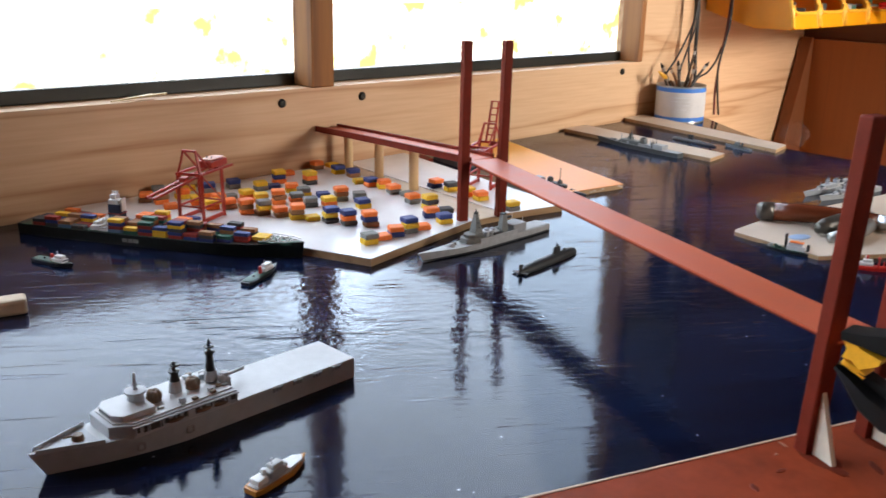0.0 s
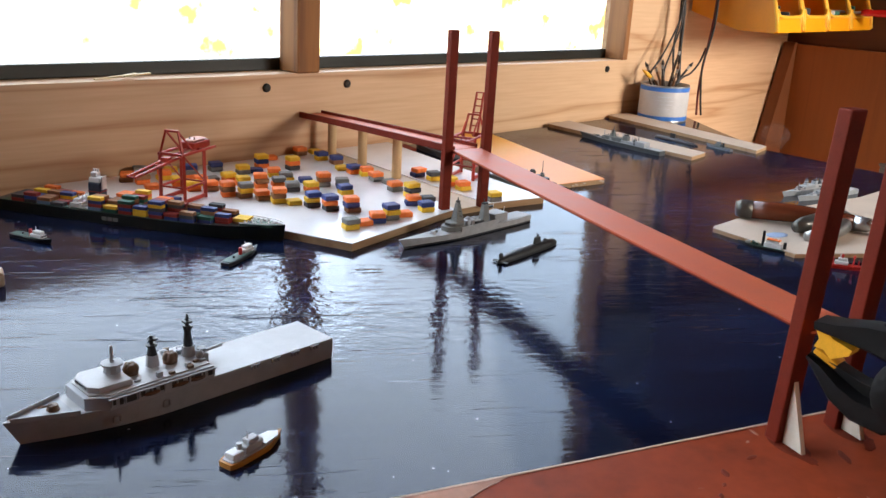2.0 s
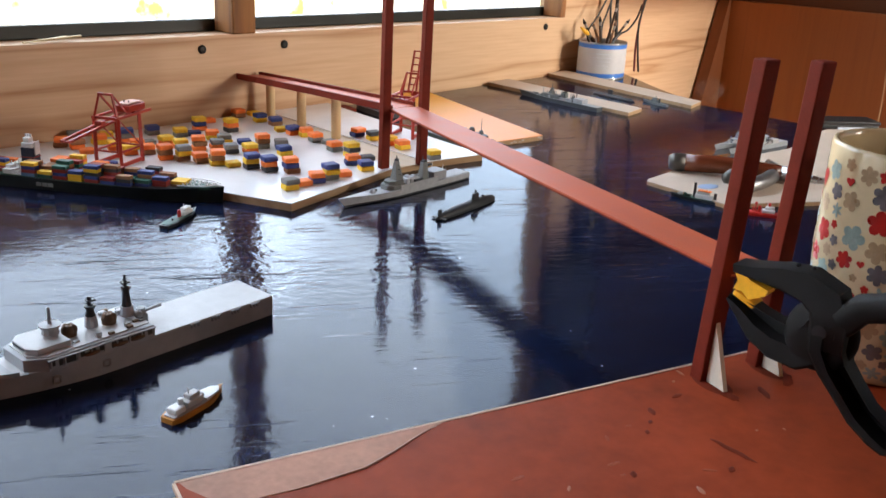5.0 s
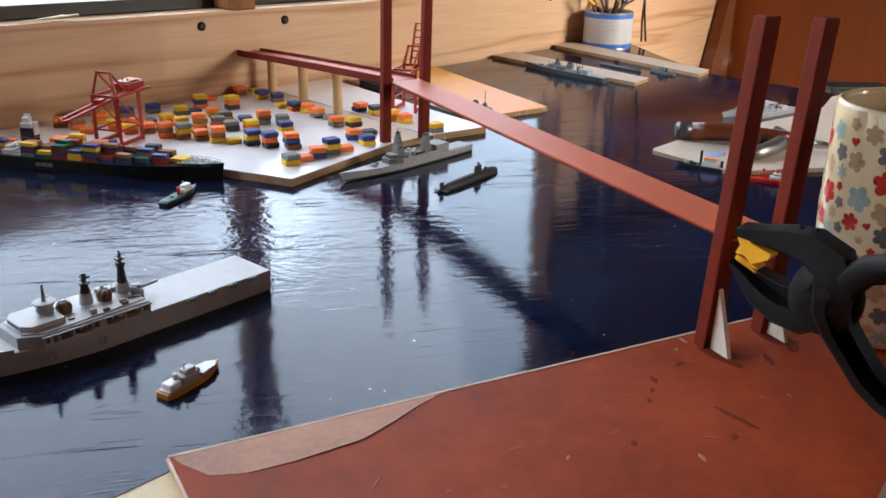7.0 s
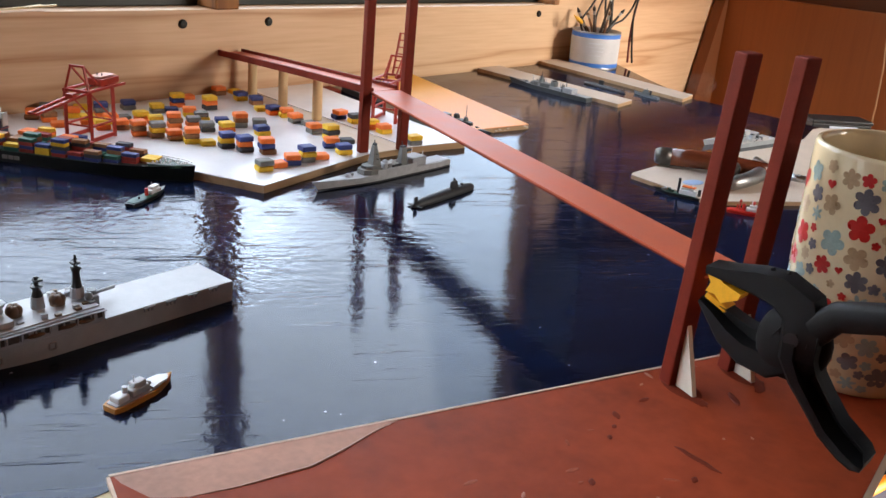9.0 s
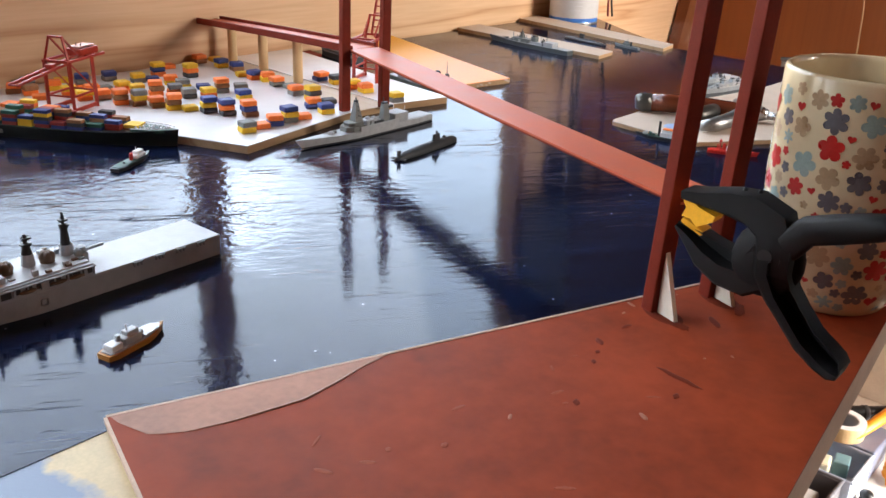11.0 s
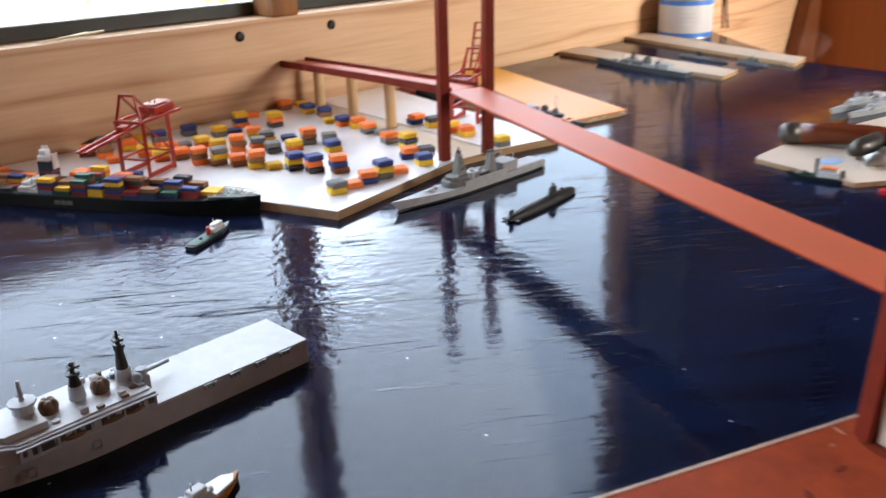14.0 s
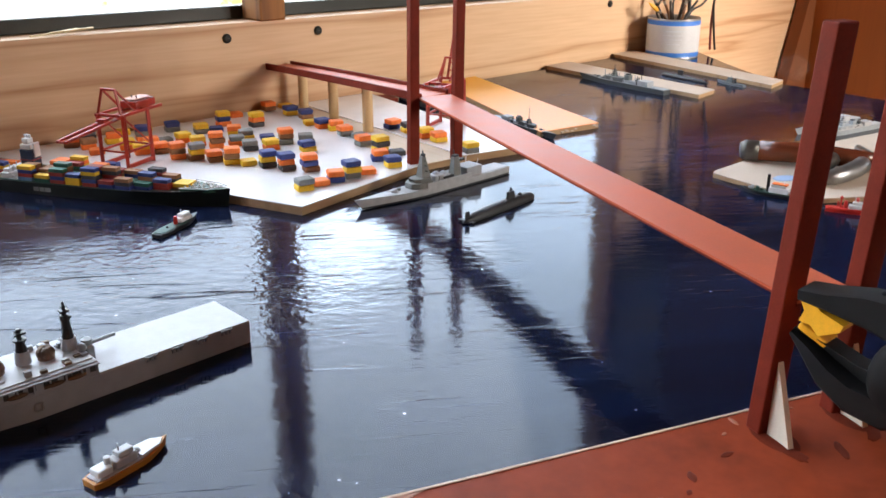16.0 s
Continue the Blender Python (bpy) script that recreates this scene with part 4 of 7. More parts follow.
def warship(name, label, stern, bow, beam, group="", tone=WARGREY, tower=0.024, extras=7, seed=0, deck=PALEGREY, hull_tone=None, low=1.0):
    s, L = ship_at(name, label, stern, bow, group)
    k = L / 0.135
    part("hull", hull(shape(), L, beam, 0.0052 * k ** 0.5, 0.35, 0.85, 1.1, 1.7, 0.05, 26), hull_tone or tone, s)
    z = 0.0052 * k ** 0.5
    part("main_deck", slab(shape(), [(-L * 0.49, -beam * 0.40), (L * 0.20, -beam * 0.44), (L * 0.36, -beam * 0.20), (L * 0.36, beam * 0.20), (L * 0.20, beam * 0.44), (-L * 0.49, beam * 0.40)], z, z + 0.0005), deck, s)
    bm = slab(shape(), [(-L * 0.02, -beam * 0.40), (L * 0.17, -beam * 0.40), (L * 0.21, -beam * 0.18), (L * 0.21, beam * 0.18), (L * 0.17, beam * 0.40), (-L * 0.02, beam * 0.40)], z, z + 0.0052 * k, 0.0003 * k)
    br = part("bridge_block", bm, tone, s)
    part("windows", slab(shape(), [(L * 0.212, -beam * 0.16), (L * 0.2135, -beam * 0.16), (L * 0.2135, beam * 0.16), (L * 0.212, beam * 0.16)], z + 0.0034 * k, z + 0.0042 * k), BLACK, br)
    bm = shape()
    r = bmesh.ops.create_cone(bm, cap_ends=True, segments=4, radius1=0.0044 * k, radius2=0.0015 * k, depth=0.016 * k * low)
    bmesh.ops.transform(bm, matrix=Matrix.Translation((L * 0.105, 0, z + 0.0052 * k + 0.0075 * k * low)) @ pose(0, 0, 0, 0, 0, 45), verts=r["verts"])
    mt = part("mast_tower", bm, tone, s)
    bm = ball(shape(), (L * 0.105, 0, z + (0.0052 + 0.0165 * low) * k), 0.0019 * k * low)
    rod(bm, (L * 0.105, 0, z + (0.0052 + 0.0165 * low) * k), (L * 0.105, 0, z + tower * k + 0.004 * k), 0.0006 * k, 0.0003 * k, 6)
    for q, (pz, pw) in enumerate(((0.0120, 0.0028), (0.0165, 0.0024), (0.0195, 0.0018))):
        box(bm, L * 0.105 - pw * k, L * 0.105 + pw * k, -pw * k, pw * k, z + (0.0052 + (pz - 0.0052) * low) * k, z + (0.0058 + (pz - 0.0052) * low) * k)
    part("radar_ball", bm, SUBGREY, mt, smooth=False)
    part("deck_house", slab(shape(), [(-L * 0.21, -beam * 0.28), (L * 0.0, -beam * 0.30), (L * 0.0, beam * 0.30), (-L * 0.21, beam * 0.28)], z + 0.0005, z + 0.0034 * k, 0.0002), deck, s)
    f = part("funnel", box(shape(), -L * 0.085, -L * 0.03, -beam * 0.25, beam * 0.25, z, z + 0.0095 * k, 0.0006 * k), tone, s)
    part("funnel_cap", box(shape(), -L * 0.078, -L * 0.038, -beam * 0.17, beam * 0.17, z + 0.0095 * k, z + 0.0112 * k, 0.0003 * k), SUBGREY, f)
    bm = shape()
    r = bmesh.ops.create_cone(bm, cap_ends=True, segments=4, radius1=0.0040 * k, radius2=0.0018 * k, depth=0.0125 * k)
    bmesh.ops.transform(bm, matrix=Matrix.Translation((-L * 0.165, 0, z + 0.0062 * k)) @ pose(0, 0, 0, 0, 0, 45), verts=r["verts"])
    rod(bm, (-L * 0.165, -0.0025 * k, z + 0.0145 * k), (-L * 0.165, 0.0025 * k, z + 0.0145 * k), 0.0006 * k, seg=6)
    rod(bm, (-L * 0.165, 0, z + 0.012 * k), (-L * 0.165, 0, z + 0.0185 * k), 0.0008 * k, 0.0004 * k, 6)
    am = part("aft_mast", bm, tone if extras < 9 else SUBGREY, s)
    am.matrix_basis = Matrix.Translation((0, 0, z * (1 - low))) @ Matrix.Diagonal((1, 1, low, 1))
    part("hangar", box(shape(), -L * 0.315, -L * 0.20, -beam * 0.42, beam * 0.42, z, z + 0.0062 * k, 0.0004 * k), deck, s, "pale hangar block")
    g = shape()
    box(g, L * 0.285, L * 0.315, -beam * 0.12, beam * 0.12, z + 0.0005, z + 0.0030 * k, 0.0006 * k)
    rod(g, (L * 0.312, 0, z + 0.0021 * k), (L * 0.355, 0, z + 0.0026 * k), 0.0004 * k, seg=6)
    part("gun", g, tone, s)
    rnd = random.Random(seed)
    for i in range(extras):
        ex = L * rnd.uniform(-0.20, 0.26)
        ey = beam * rnd.choice((-1, 1)) * rnd.uniform(0.22, 0.38)
        e = box(shape(), -0.0020 * k, 0.0020 * k, -0.0010 * k, 0.0010 * k, 0, rnd.uniform(0.0012, 0.0040) * k, 0.0002 * k)
        part("deck_fitting", e, rnd.choice((tone, deck, SUBGREY)), s).location = (ex, ey, z)
        if extras > 20 and i % 3 == 0:
            part("aerial", rod(shape(), (ex, ey * 0.4, z), (ex, ey * 0.4, z + rnd.uniform(0.006, 0.013) * k), 0.0008 * k, 0.0004 * k, 6), rnd.choice((tone, SUBGREY, deck)), s)
    return s, L


dst, L = ship_at("destroyer", "grey destroyer model with a tall lattice mast at the quay", (0.0585, 0.5052), (-0.0775, 0.5020))
DGREY = surface("destroyer_grey", (0.42, 0.435, 0.45), 0.5, 0, 0.15, 220, 1800, 0.15)
# darker grey of the masts; also puts shade into the bridge block's colour
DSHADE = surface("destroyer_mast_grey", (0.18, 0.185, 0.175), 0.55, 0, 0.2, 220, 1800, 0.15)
W = 0.0170
part("hull", hull(shape(), L, W, 0.0056, 0.42, 0.86, 1.1, 1.7, 0.05, 30), DGREY, dst)
part("boot_topping", hull(shape(), L * 0.986, W * 1.012, 0.0013, 0.1, 0.86, 0.9, 1.7, 0.03, 26), SUBGREY, dst, "dark band along the waterline")
part("main_deck", slab(shape(), [(-L * 0.49, -W * 0.41), (L * 0.20, -W * 0.45), (L * 0.37, -W * 0.20), (L * 0.37, W * 0.20), (L * 0.20, W * 0.45), (-L * 0.49, W * 0.41)], 0.0056, 0.0061), PALEGREY, dst)
for q in (-1, 1):
    part("side_screen", slab(shape(), [(-L * 0.195, q * W * 0.455 - 0.0004), (L * 0.120, q * W * 0.475 - 0.0004), (L * 0.120, q * W * 0.475 + 0.0004), (-L * 0.195, q * W * 0.455 + 0.0004)], 0.0056, 0.0092), DGREY, dst)
    part("torpedo_tube", rod(shape(), (-L * 0.075, q * W * 0.34, 0.0096), (-L * 0.010, q * W * 0.36, 0.0096), 0.0011, seg=10), SUBGREY, dst)
    part("davit", bar(shape(), (L * 0.035, q * W * 0.38, 0.0061), (L * 0.030, q * W * 0.40, 0.0122), 0.0006, 0.0008), DSHADE, dst)
    part("whip_aerial", rod(shape(), (-L * 0.250, q * W * 0.33, 0.0128), (-L * 0.256, q * W * 0.36, 0.0178), 0.0003, 0.0002, 6), WHITE, dst)
bm = slab(shape(), [(L * 0.075, -W * 0.42), (L * 0.165, -W * 0.42), (L * 0.200, -W * 0.22), (L * 0.200, W * 0.22), (L * 0.165, W * 0.42), (L * 0.075, W * 0.42)], 0.0061, 0.0100, 0.0003)
br = part("bridge_block", bm, DSHADE, dst)
part("wheelhouse", slab(shape(), [(L * 0.080, -W * 0.33), (L * 0.150, -W * 0.33), (L * 0.178, -W * 0.17), (L * 0.178, W * 0.17), (L * 0.150, W * 0.33), (L * 0.080, W * 0.33)], 0.0100, 0.0126, 0.0003), DSHADE, br)
bm = shape()
for k in range(5):
    box(bm, L * 0.1772, L * 0.1795, -W * 0.14 + k * W * 0.060, -W * 0.10 + k * W * 0.060, 0.0112, 0.0120)
part("windows", bm, BLACK, br)
bm = shape()
box(bm, -0.0042, 0.0042, -0.0034, 0.0034, 0.0, 0.0150)
for v in bm.verts:
    if v.co.z > 0.01:
        v.co.x, v.co.y = v.co.x * 0.34 + 0.0006, v.co.y * 0.36
fm = part("mast_tower", bm, DSHADE, dst)
fm.location = (L * 0.098, 0, 0.0120)
for k, (pz, half) in enumerate(((0.0035, 0.0037), (0.0072, 0.0029), (0.0105, 0.0022), (0.0135, 0.0017))):
    part("mast_platform", box(shape(), -half * 0.85, half * 0.75, -half, half, pz, pz + 0.0006, 0.0001), DSHADE, fm)
    part("yard", rod(shape(), (0.0004, -half * 1.35, pz + 0.0014), (0.0004, half * 1.35, pz + 0.0014), 0.0004, 0.0003, 6), SUBGREY, fm)
part("radar", box(shape(), -0.0011, 0.0015, -0.0014, 0.0014, 0.0150, 0.0168, 0.0004), SUBGREY, fm)
part("pole", rod(shape(), (0.0004, 0, 0.0166), (0.0004, 0, 0.0192), 0.0006, 0.0003, 8), SUBGREY, fm)
for fx, fw, fh in ((0.010, 0.0046, 0.0058), (-0.042, 0.0040, 0.0048)):
    hs = part("deck_house", box(shape(), L * fx - fw, L * fx + fw, -W * 0.24, W * 0.24, 0.0061, 0.0061 + fh, 0.0007), DGREY, dst)
    part("dome", ball(shape(), (L * fx, 0, 0.0061 + fh), 0.0026, 1, 1, 0.8, 14), PALEGREY, hs, "pale rounded cover", True)
bm = box(shape(), -0.0040, 0.0040, -0.0030, 0.0030, 0.0, 0.0150, 0.0004)
for v in bm.verts:
    if v.co.z > 0.01:
        v.co.x, v.co.y = v.co.x * 0.62 - 0.0004, v.co.y * 0.60
fu = part("funnel", bm, DSHADE, dst)
fu.location = (-L * 0.128, 0, 0.0061)
part("funnel_cap", box(shape(), -0.0026, 0.0022, -0.0016, 0.0016, 0.0150, 0.0164, 0.0003), SUBGREY, fu)
part("radar_arm", bar(shape(), (-0.0030, 0, 0.0118), (-0.0085, 0.0006, 0.0122), 0.0024, 0.0018), BLACK, fu, "black radar sticking out aft")
part("aft_pole", rod(shape(), (0.0010, 0, 0.0160), (0.0010, 0, 0.0200), 0.0005, 0.0003, 6), SUBGREY, fu)
part("hangar", box(shape(), -L * 0.285, -L * 0.170, -W * 0.40, W * 0.40, 0.0061, 0.0128, 0.0006), PALEGREY, dst, "pale hangar block")
part("hangar_door", box(shape(), -L * 0.2865, -L * 0.2852, -W * 0.24, W * 0.24, 0.0066, 0.0116, 0.0002), WARGREY, dst)
gun = part("gun", lathe(shape(), [(0.0005, 0.0026), (0.0018, 0.0024), (0.0026, 0.0010), (0.0028, 0.0)], 14), DGREY, dst, smooth=True)
gun.location = (L * 0.292, 0, 0.0062)
part("barrel", rod(shape(), (0.0018, 0, 0.0014), (0.0075, 0, 0.0020), 0.0005, 0.0004, 8), DGREY, gun)
rnd = random.Random(4)
for k in range(16):
    ex, ey = L * rnd.uniform(-0.17, 0.33), rnd.choice((-1, 1)) * rnd.uniform(0.12, 0.34) * W
    if ex > L * 0.20:
        ey *= 0.5
    part("deck_fitting", box(shape(), -0.0013, 0.0013, -0.0008, 0.0008, 0, rnd.uniform(0.0008, 0.0024), 0.0002), rnd.choice((DGREY, DSHADE, PALEGREY)), dst).location = (ex, ey, 0.0061)

# submarine
sub, L = ship_at("submarine", "dark grey submarine model lying on the sea", (-0.0475, 0.4365), (0.0285, 0.4460))
prof = [(-0.50, 0.0008), (-0.46, 0.0020), (-0.36, 0.0036), (-0.20, 0.0044), (0.0, 0.0046), (0.25, 0.0046), (0.38, 0.0043), (0.45, 0.0034), (0.485, 0.0020), (0.50, 0.0004)]
bm = tube(shape(), [(u * L, 0, 0.0010) for u, r in prof], [r for u, r in prof], 20)
part("hull", bm, SUBGREY, sub, smooth=True)
bm = slab(shape(), [(L * 0.10, -0.0010), (L * 0.205, -0.0014), (L * 0.222, 0), (L * 0.205, 0.0014), (L * 0.10, 0.0010), (L * 0.085, 0)], 0.0040, 0.0104, 0.0003)
for v in bm.verts:
    if v.co.z > 0.008:
        v.co.x = L * 0.155 + (v.co.x - L * 0.155) * 0.72
sail = part("sail", bm, SUBGREY, sub)
bm = shape()
rod(bm, (L * 0.15, 0, 0.0103), (L * 0.15, 0, 0.0132), 0.0004, seg=6)
rod(bm, (L * 0.17, 0, 0.0103), (L * 0.17, 0, 0.0122), 0.0005, seg=6)
part("periscope", bm, SUBGREY, sail)
part("tail_fin", slab(shape(), [(-L * 0.47, -0.0004), (-L * 0.42, -0.0005), (-L * 0.42, 0.0005), (-L * 0.47, 0.0004)], 0.001, 0.0072), SUBGREY, sub)
part("tail_plane", box(shape(), -L * 0.47, -L * 0.43, -0.0060, 0.0060, 0.0008, 0.0014), SUBGREY, sub)
bm = ball(shape(), (L * 0.295, 0, 0.0056), 0.0014)
part("hatch", bm, SUBGREY, sub, smooth=True)


def small_boat(name, label, stern, bow, beam, hull_m, deck_m, house_m, fun_m, house=(-0.05, 0.25), group="", rake=0.06, tall=0.0062, stripe=None):
    s, L = ship_at(name, label, stern, bow, group)
    s["category"] = "boat"
    part("hull", hull(shape(), L, beam, 0.0024, 0.6, 0.7, 0.9, 1.9, rake, 18), hull_m, s)
    bm = hull(shape(), L * 0.92, beam * 0.84, 0.0005, 0.2, 0.7, 0.4, 1.9, rake, 14)
    part("deck", bm, deck_m, s).location = (0, 0, 0.0024)
    rail = hull(shape(), L * 0.985, beam * 1.03, 0.0007, 0.6, 0.7, 0.5, 1.9, rake, 16)
    part("rubbing_strake", rail, stripe or hull_m, s).location = (0, 0, 0.0014)
    w = part("wheelhouse", box(shape(), L * house[0], L * house[1], -beam * 0.30, beam * 0.30, 0.0028, tall, 0.0006), house_m, s)
    part("upper_house", box(shape(), L * (house[0] + 0.06), L * (house[1] - 0.03), -beam * 0.22, beam * 0.22, tall, tall + 0.0022, 0.0005), house_m, w)
    part("windows", box(shape(), L * house[1] - 0.0002, L * house[1] + 0.0002, -beam * 0.24, beam * 0.24, tall - 0.0016, tall - 0.0006), BLACK, w)
    part("funnel", rod(shape(), (L * (house[0] - 0.05), 0, 0.0028), (L * (house[0] - 0.05), 0, tall + 0.0022), 0.0013, 0.0012, 12), fun_m, s)
    part("mast", rod(shape(), (L * (house[0] + 0.10), 0, tall + 0.0020), (L * (house[0] + 0.10), 0, tall + 0.0050), 0.0003, seg=6), house_m, s)
    part("towing_post", rod(shape(), (-L * 0.22, 0, 0.0028), (-L * 0.22, 0, 0.0042), 0.0008, seg=8), hull_m, s)
    return s, L


REDWHITE = surface("red_gloss", (0.55, 0.03, 0.02), 0.35, 0, 0.15, 300, 2000, 0.1)
small_boat("tug", "green decked harbour tug with white house and red funnel", (-0.2045, 0.5420), (-0.1680, 0.5610), 0.0094, BLACK, GREENDECK, WHITE, REDWHITE, (0.04, 0.33), "harbour tugs", 0.05, 0.0056)
small_boat("tug", "green decked tug with white house near the container ship", (-0.2905, 0.6900), (-0.2775, 0.6540), 0.0094, BLACK, GREENDECK, WHITE, REDWHITE, (0.04, 0.33), "harbour tugs", 0.05, 0.0056)
pb, L = small_boat("pilot_boat", "white topped pilot boat with an orange hull", (-0.3361, 0.3197), (-0.3038, 0.3275), 0.0095, surface("amber_hull", (0.55, 0.22, 0.03), 0.45), DECKGREY, DECKGREY, DECKGREY, (-0.20, 0.08), "", 0.02, 0.0060, bpy.data.materials["amber_hull"])
part("bow_deck", slab(shape(), [(L * 0.10, -0.0040), (L * 0.36, -0.0030), (L * 0.46, 0.0), (L * 0.36, 0.0030), (L * 0.10, 0.0040)], 0.0031, 0.0041, 0.0002), WHITE, pb)
part("aft_cabin", box(shape(), -L * 0.42, -L * 0.24, -0.0028, 0.0028, 0.0026, 0.0056, 0.0006), WHITE, pb)
part("life_raft", ball(shape(), (L * 0.12, 0, 0.0042), 0.0014), DECKGREY, pb, smooth=True)
t3, L = small_boat("steam_tug", "old tug with tall black funnel and orange roof", (0.1577, 0.3193), (0.1501, 0.3568), 0.0080, BLACK, GREENDECK, WHITE, BLACK, (-0.36, 0.00), "", 0.05, 0.0066)
part("roof", box(shape(), -L * 0.32, -L * 0.05, -0.0024, 0.0024, 0.0089, 0.0097, 0.0002), ORANGE, t3)
part("tall_funnel", rod(shape(), (L * 0.03, 0, 0.0028), (L * 0.03, 0, 0.0150), 0.0011, 0.0011, 12), BLACK, t3)
rnd = random.Random(51)
for k in range(8):
    part("deck_fitting", box(shape(), -0.0010, 0.0010, -0.0006, 0.0006, 0, rnd.uniform(0.001, 0.003), 0.0002), rnd.choice((GREENDECK, TANBROWN, DECKGREY)), t3).location = (L * rnd.uniform(0.08, 0.36), rnd.uniform(-0.0018, 0.0018), 0.0028)
fb, L = small_boat("fire_boat", "bright red fireboat with red masts", (0.1523, 0.2962), (0.1675, 0.2629), 0.0085, REDWHITE, REDWHITE, WHITE, REDWHITE, (-0.12, 0.14), "", 0.05, 0.0056)
for u in (-0.25, 0.02, 0.24):
    part("monitor_mast", rod(shape(), (L * u, 0, 0.0028), (L * u, 0, 0.0110), 0.0006, 0.0004, 8), REDWHITE, fb)
    part("monitor", ball(shape(), (L * u, 0, 0.0095), 0.0012), REDWHITE, fb, smooth=True)
for k in range(9):
    part("deck_fitting", rod(shape(), (0, 0, 0), (0, 0, rnd.uniform(0.002, 0.005)), 0.0007, 0.0005, 6), rnd.choice((REDWHITE, REDWHITE, WHITE, CHARCOAL)), fb).location = (L * rnd.uniform(-0.38, 0.34), rnd.uniform(-0.0020, 0.0020), 0.0028)

# ships along the piers and boards
FARGREY = surface("far_ship_grey", (0.125, 0.145, 0.145), 0.55, 0, 0.2, 250, 1800, 0.15)
LIGHTGREY = surface("pale_warship_grey", (0.33, 0.36, 0.38), 0.5, 0, 0.15, 250, 1800, 0.15)
warship("cruiser", "grey cruiser model moored beside a wooden pier", (0.4038, 0.5972), (0.4151, 0.7222), 0.0125, tone=FARGREY, seed=9, extras=34, tower=0.015, low=0.5, deck=LIGHTGREY, hull_tone=surface("dark_cruiser_hull", (0.05, 0.060, 0.062), 0.55, 0, 0.2, 250, 1800, 0.15))
warship("frigate", "light grey frigate model moored by the tool board", (0.4310, 0.4040), (0.3390, 0.4140), 0.0095, "grey frigates moored together", LIGHTGREY, seed=21, extras=26, low=0.6, tower=0.016, deck=DECKGREY)
warship("frigate", "light grey frigate model moored by the tool board", (0.4230, 0.3800), (0.3350, 0.3960), 0.0095, "grey frigates moored together", LIGHTGREY, seed=22, extras=26, low=0.6, tower=0.016, deck=DECKGREY)
warship("dark_frigate", "dark grey frigate with a tall thin mast by the beach board", (0.1804, 0.6355), (0.1635, 0.5461), 0.0085, tone=SUBGREY, seed=31, extras=8, deck=WARGREY, tower=0.024, low=0.35)
warship("green_frigate", "grey green warship behind the narrow quay", (0.1523, 0.6399), (0.1309, 0.5507), 0.0085, tone=surface("grey_green_paint", (0.10, 0.13, 0.11), 0.5, 0, 0.2, 200, 1500, 0.1), seed=33, extras=9, deck=LIGHTGREY, tower=0.010, low=0.3)
small_boat("patrol_boat", "small grey green patrol boat beside a pier", (0.5042, 0.5643), (0.5119, 0.6024), 0.0070, FARGREY, FARGREY, FARGREY, SUBGREY, (-0.1, 0.15), "", 0.05, 0.0060)
bm = tube(shape(), [(u * 0.07, 0, 0.0006) for u, r in prof], [r * 0.75 for u, r in prof], 14)
sb2 = thing("submarine", "small black submarine between the wooden piers", "submarine", 0.4999, 0.6402, 0, 82)
part("hull", bm, BLACK, sb2, smooth=True)
part("sail", box(shape(), 0.002, 0.0095, -0.0010, 0.0010, 0.0034, 0.0095, 0.0003), BLACK, sb2)
barge = thing("barge", "dark flat barge by the wall behind the quay", "boat", 0.1834, 0.7499, 0, 80)
part("hull", hull(shape(), 0.075, 0.022, 0.006, 0.1, 0.9, 0.6, 2.5, 0.02, 14), CHARCOAL, barge)
part("hold", box(shape(), -0.022, 0.018, -0.007, 0.007, 0.0061, 0.0078, 0.0004), SUBGREY, barge)
board("brown_card", "flat red brown card by the wall", [(0.1560, 0.7608), (0.1663, 0.7611), (0.1712, 0.7859), (0.1552, 0.7854)], 0.0040, LEGRED, LEGRED)

# ---------------------------------------------------------------- quay cranes


# pale roof colour that holds the light falling on the crane house's top
ROOFTAN = surface("sunlit_salmon_roof", (0.62, 0.30, 0.20), 0.5)


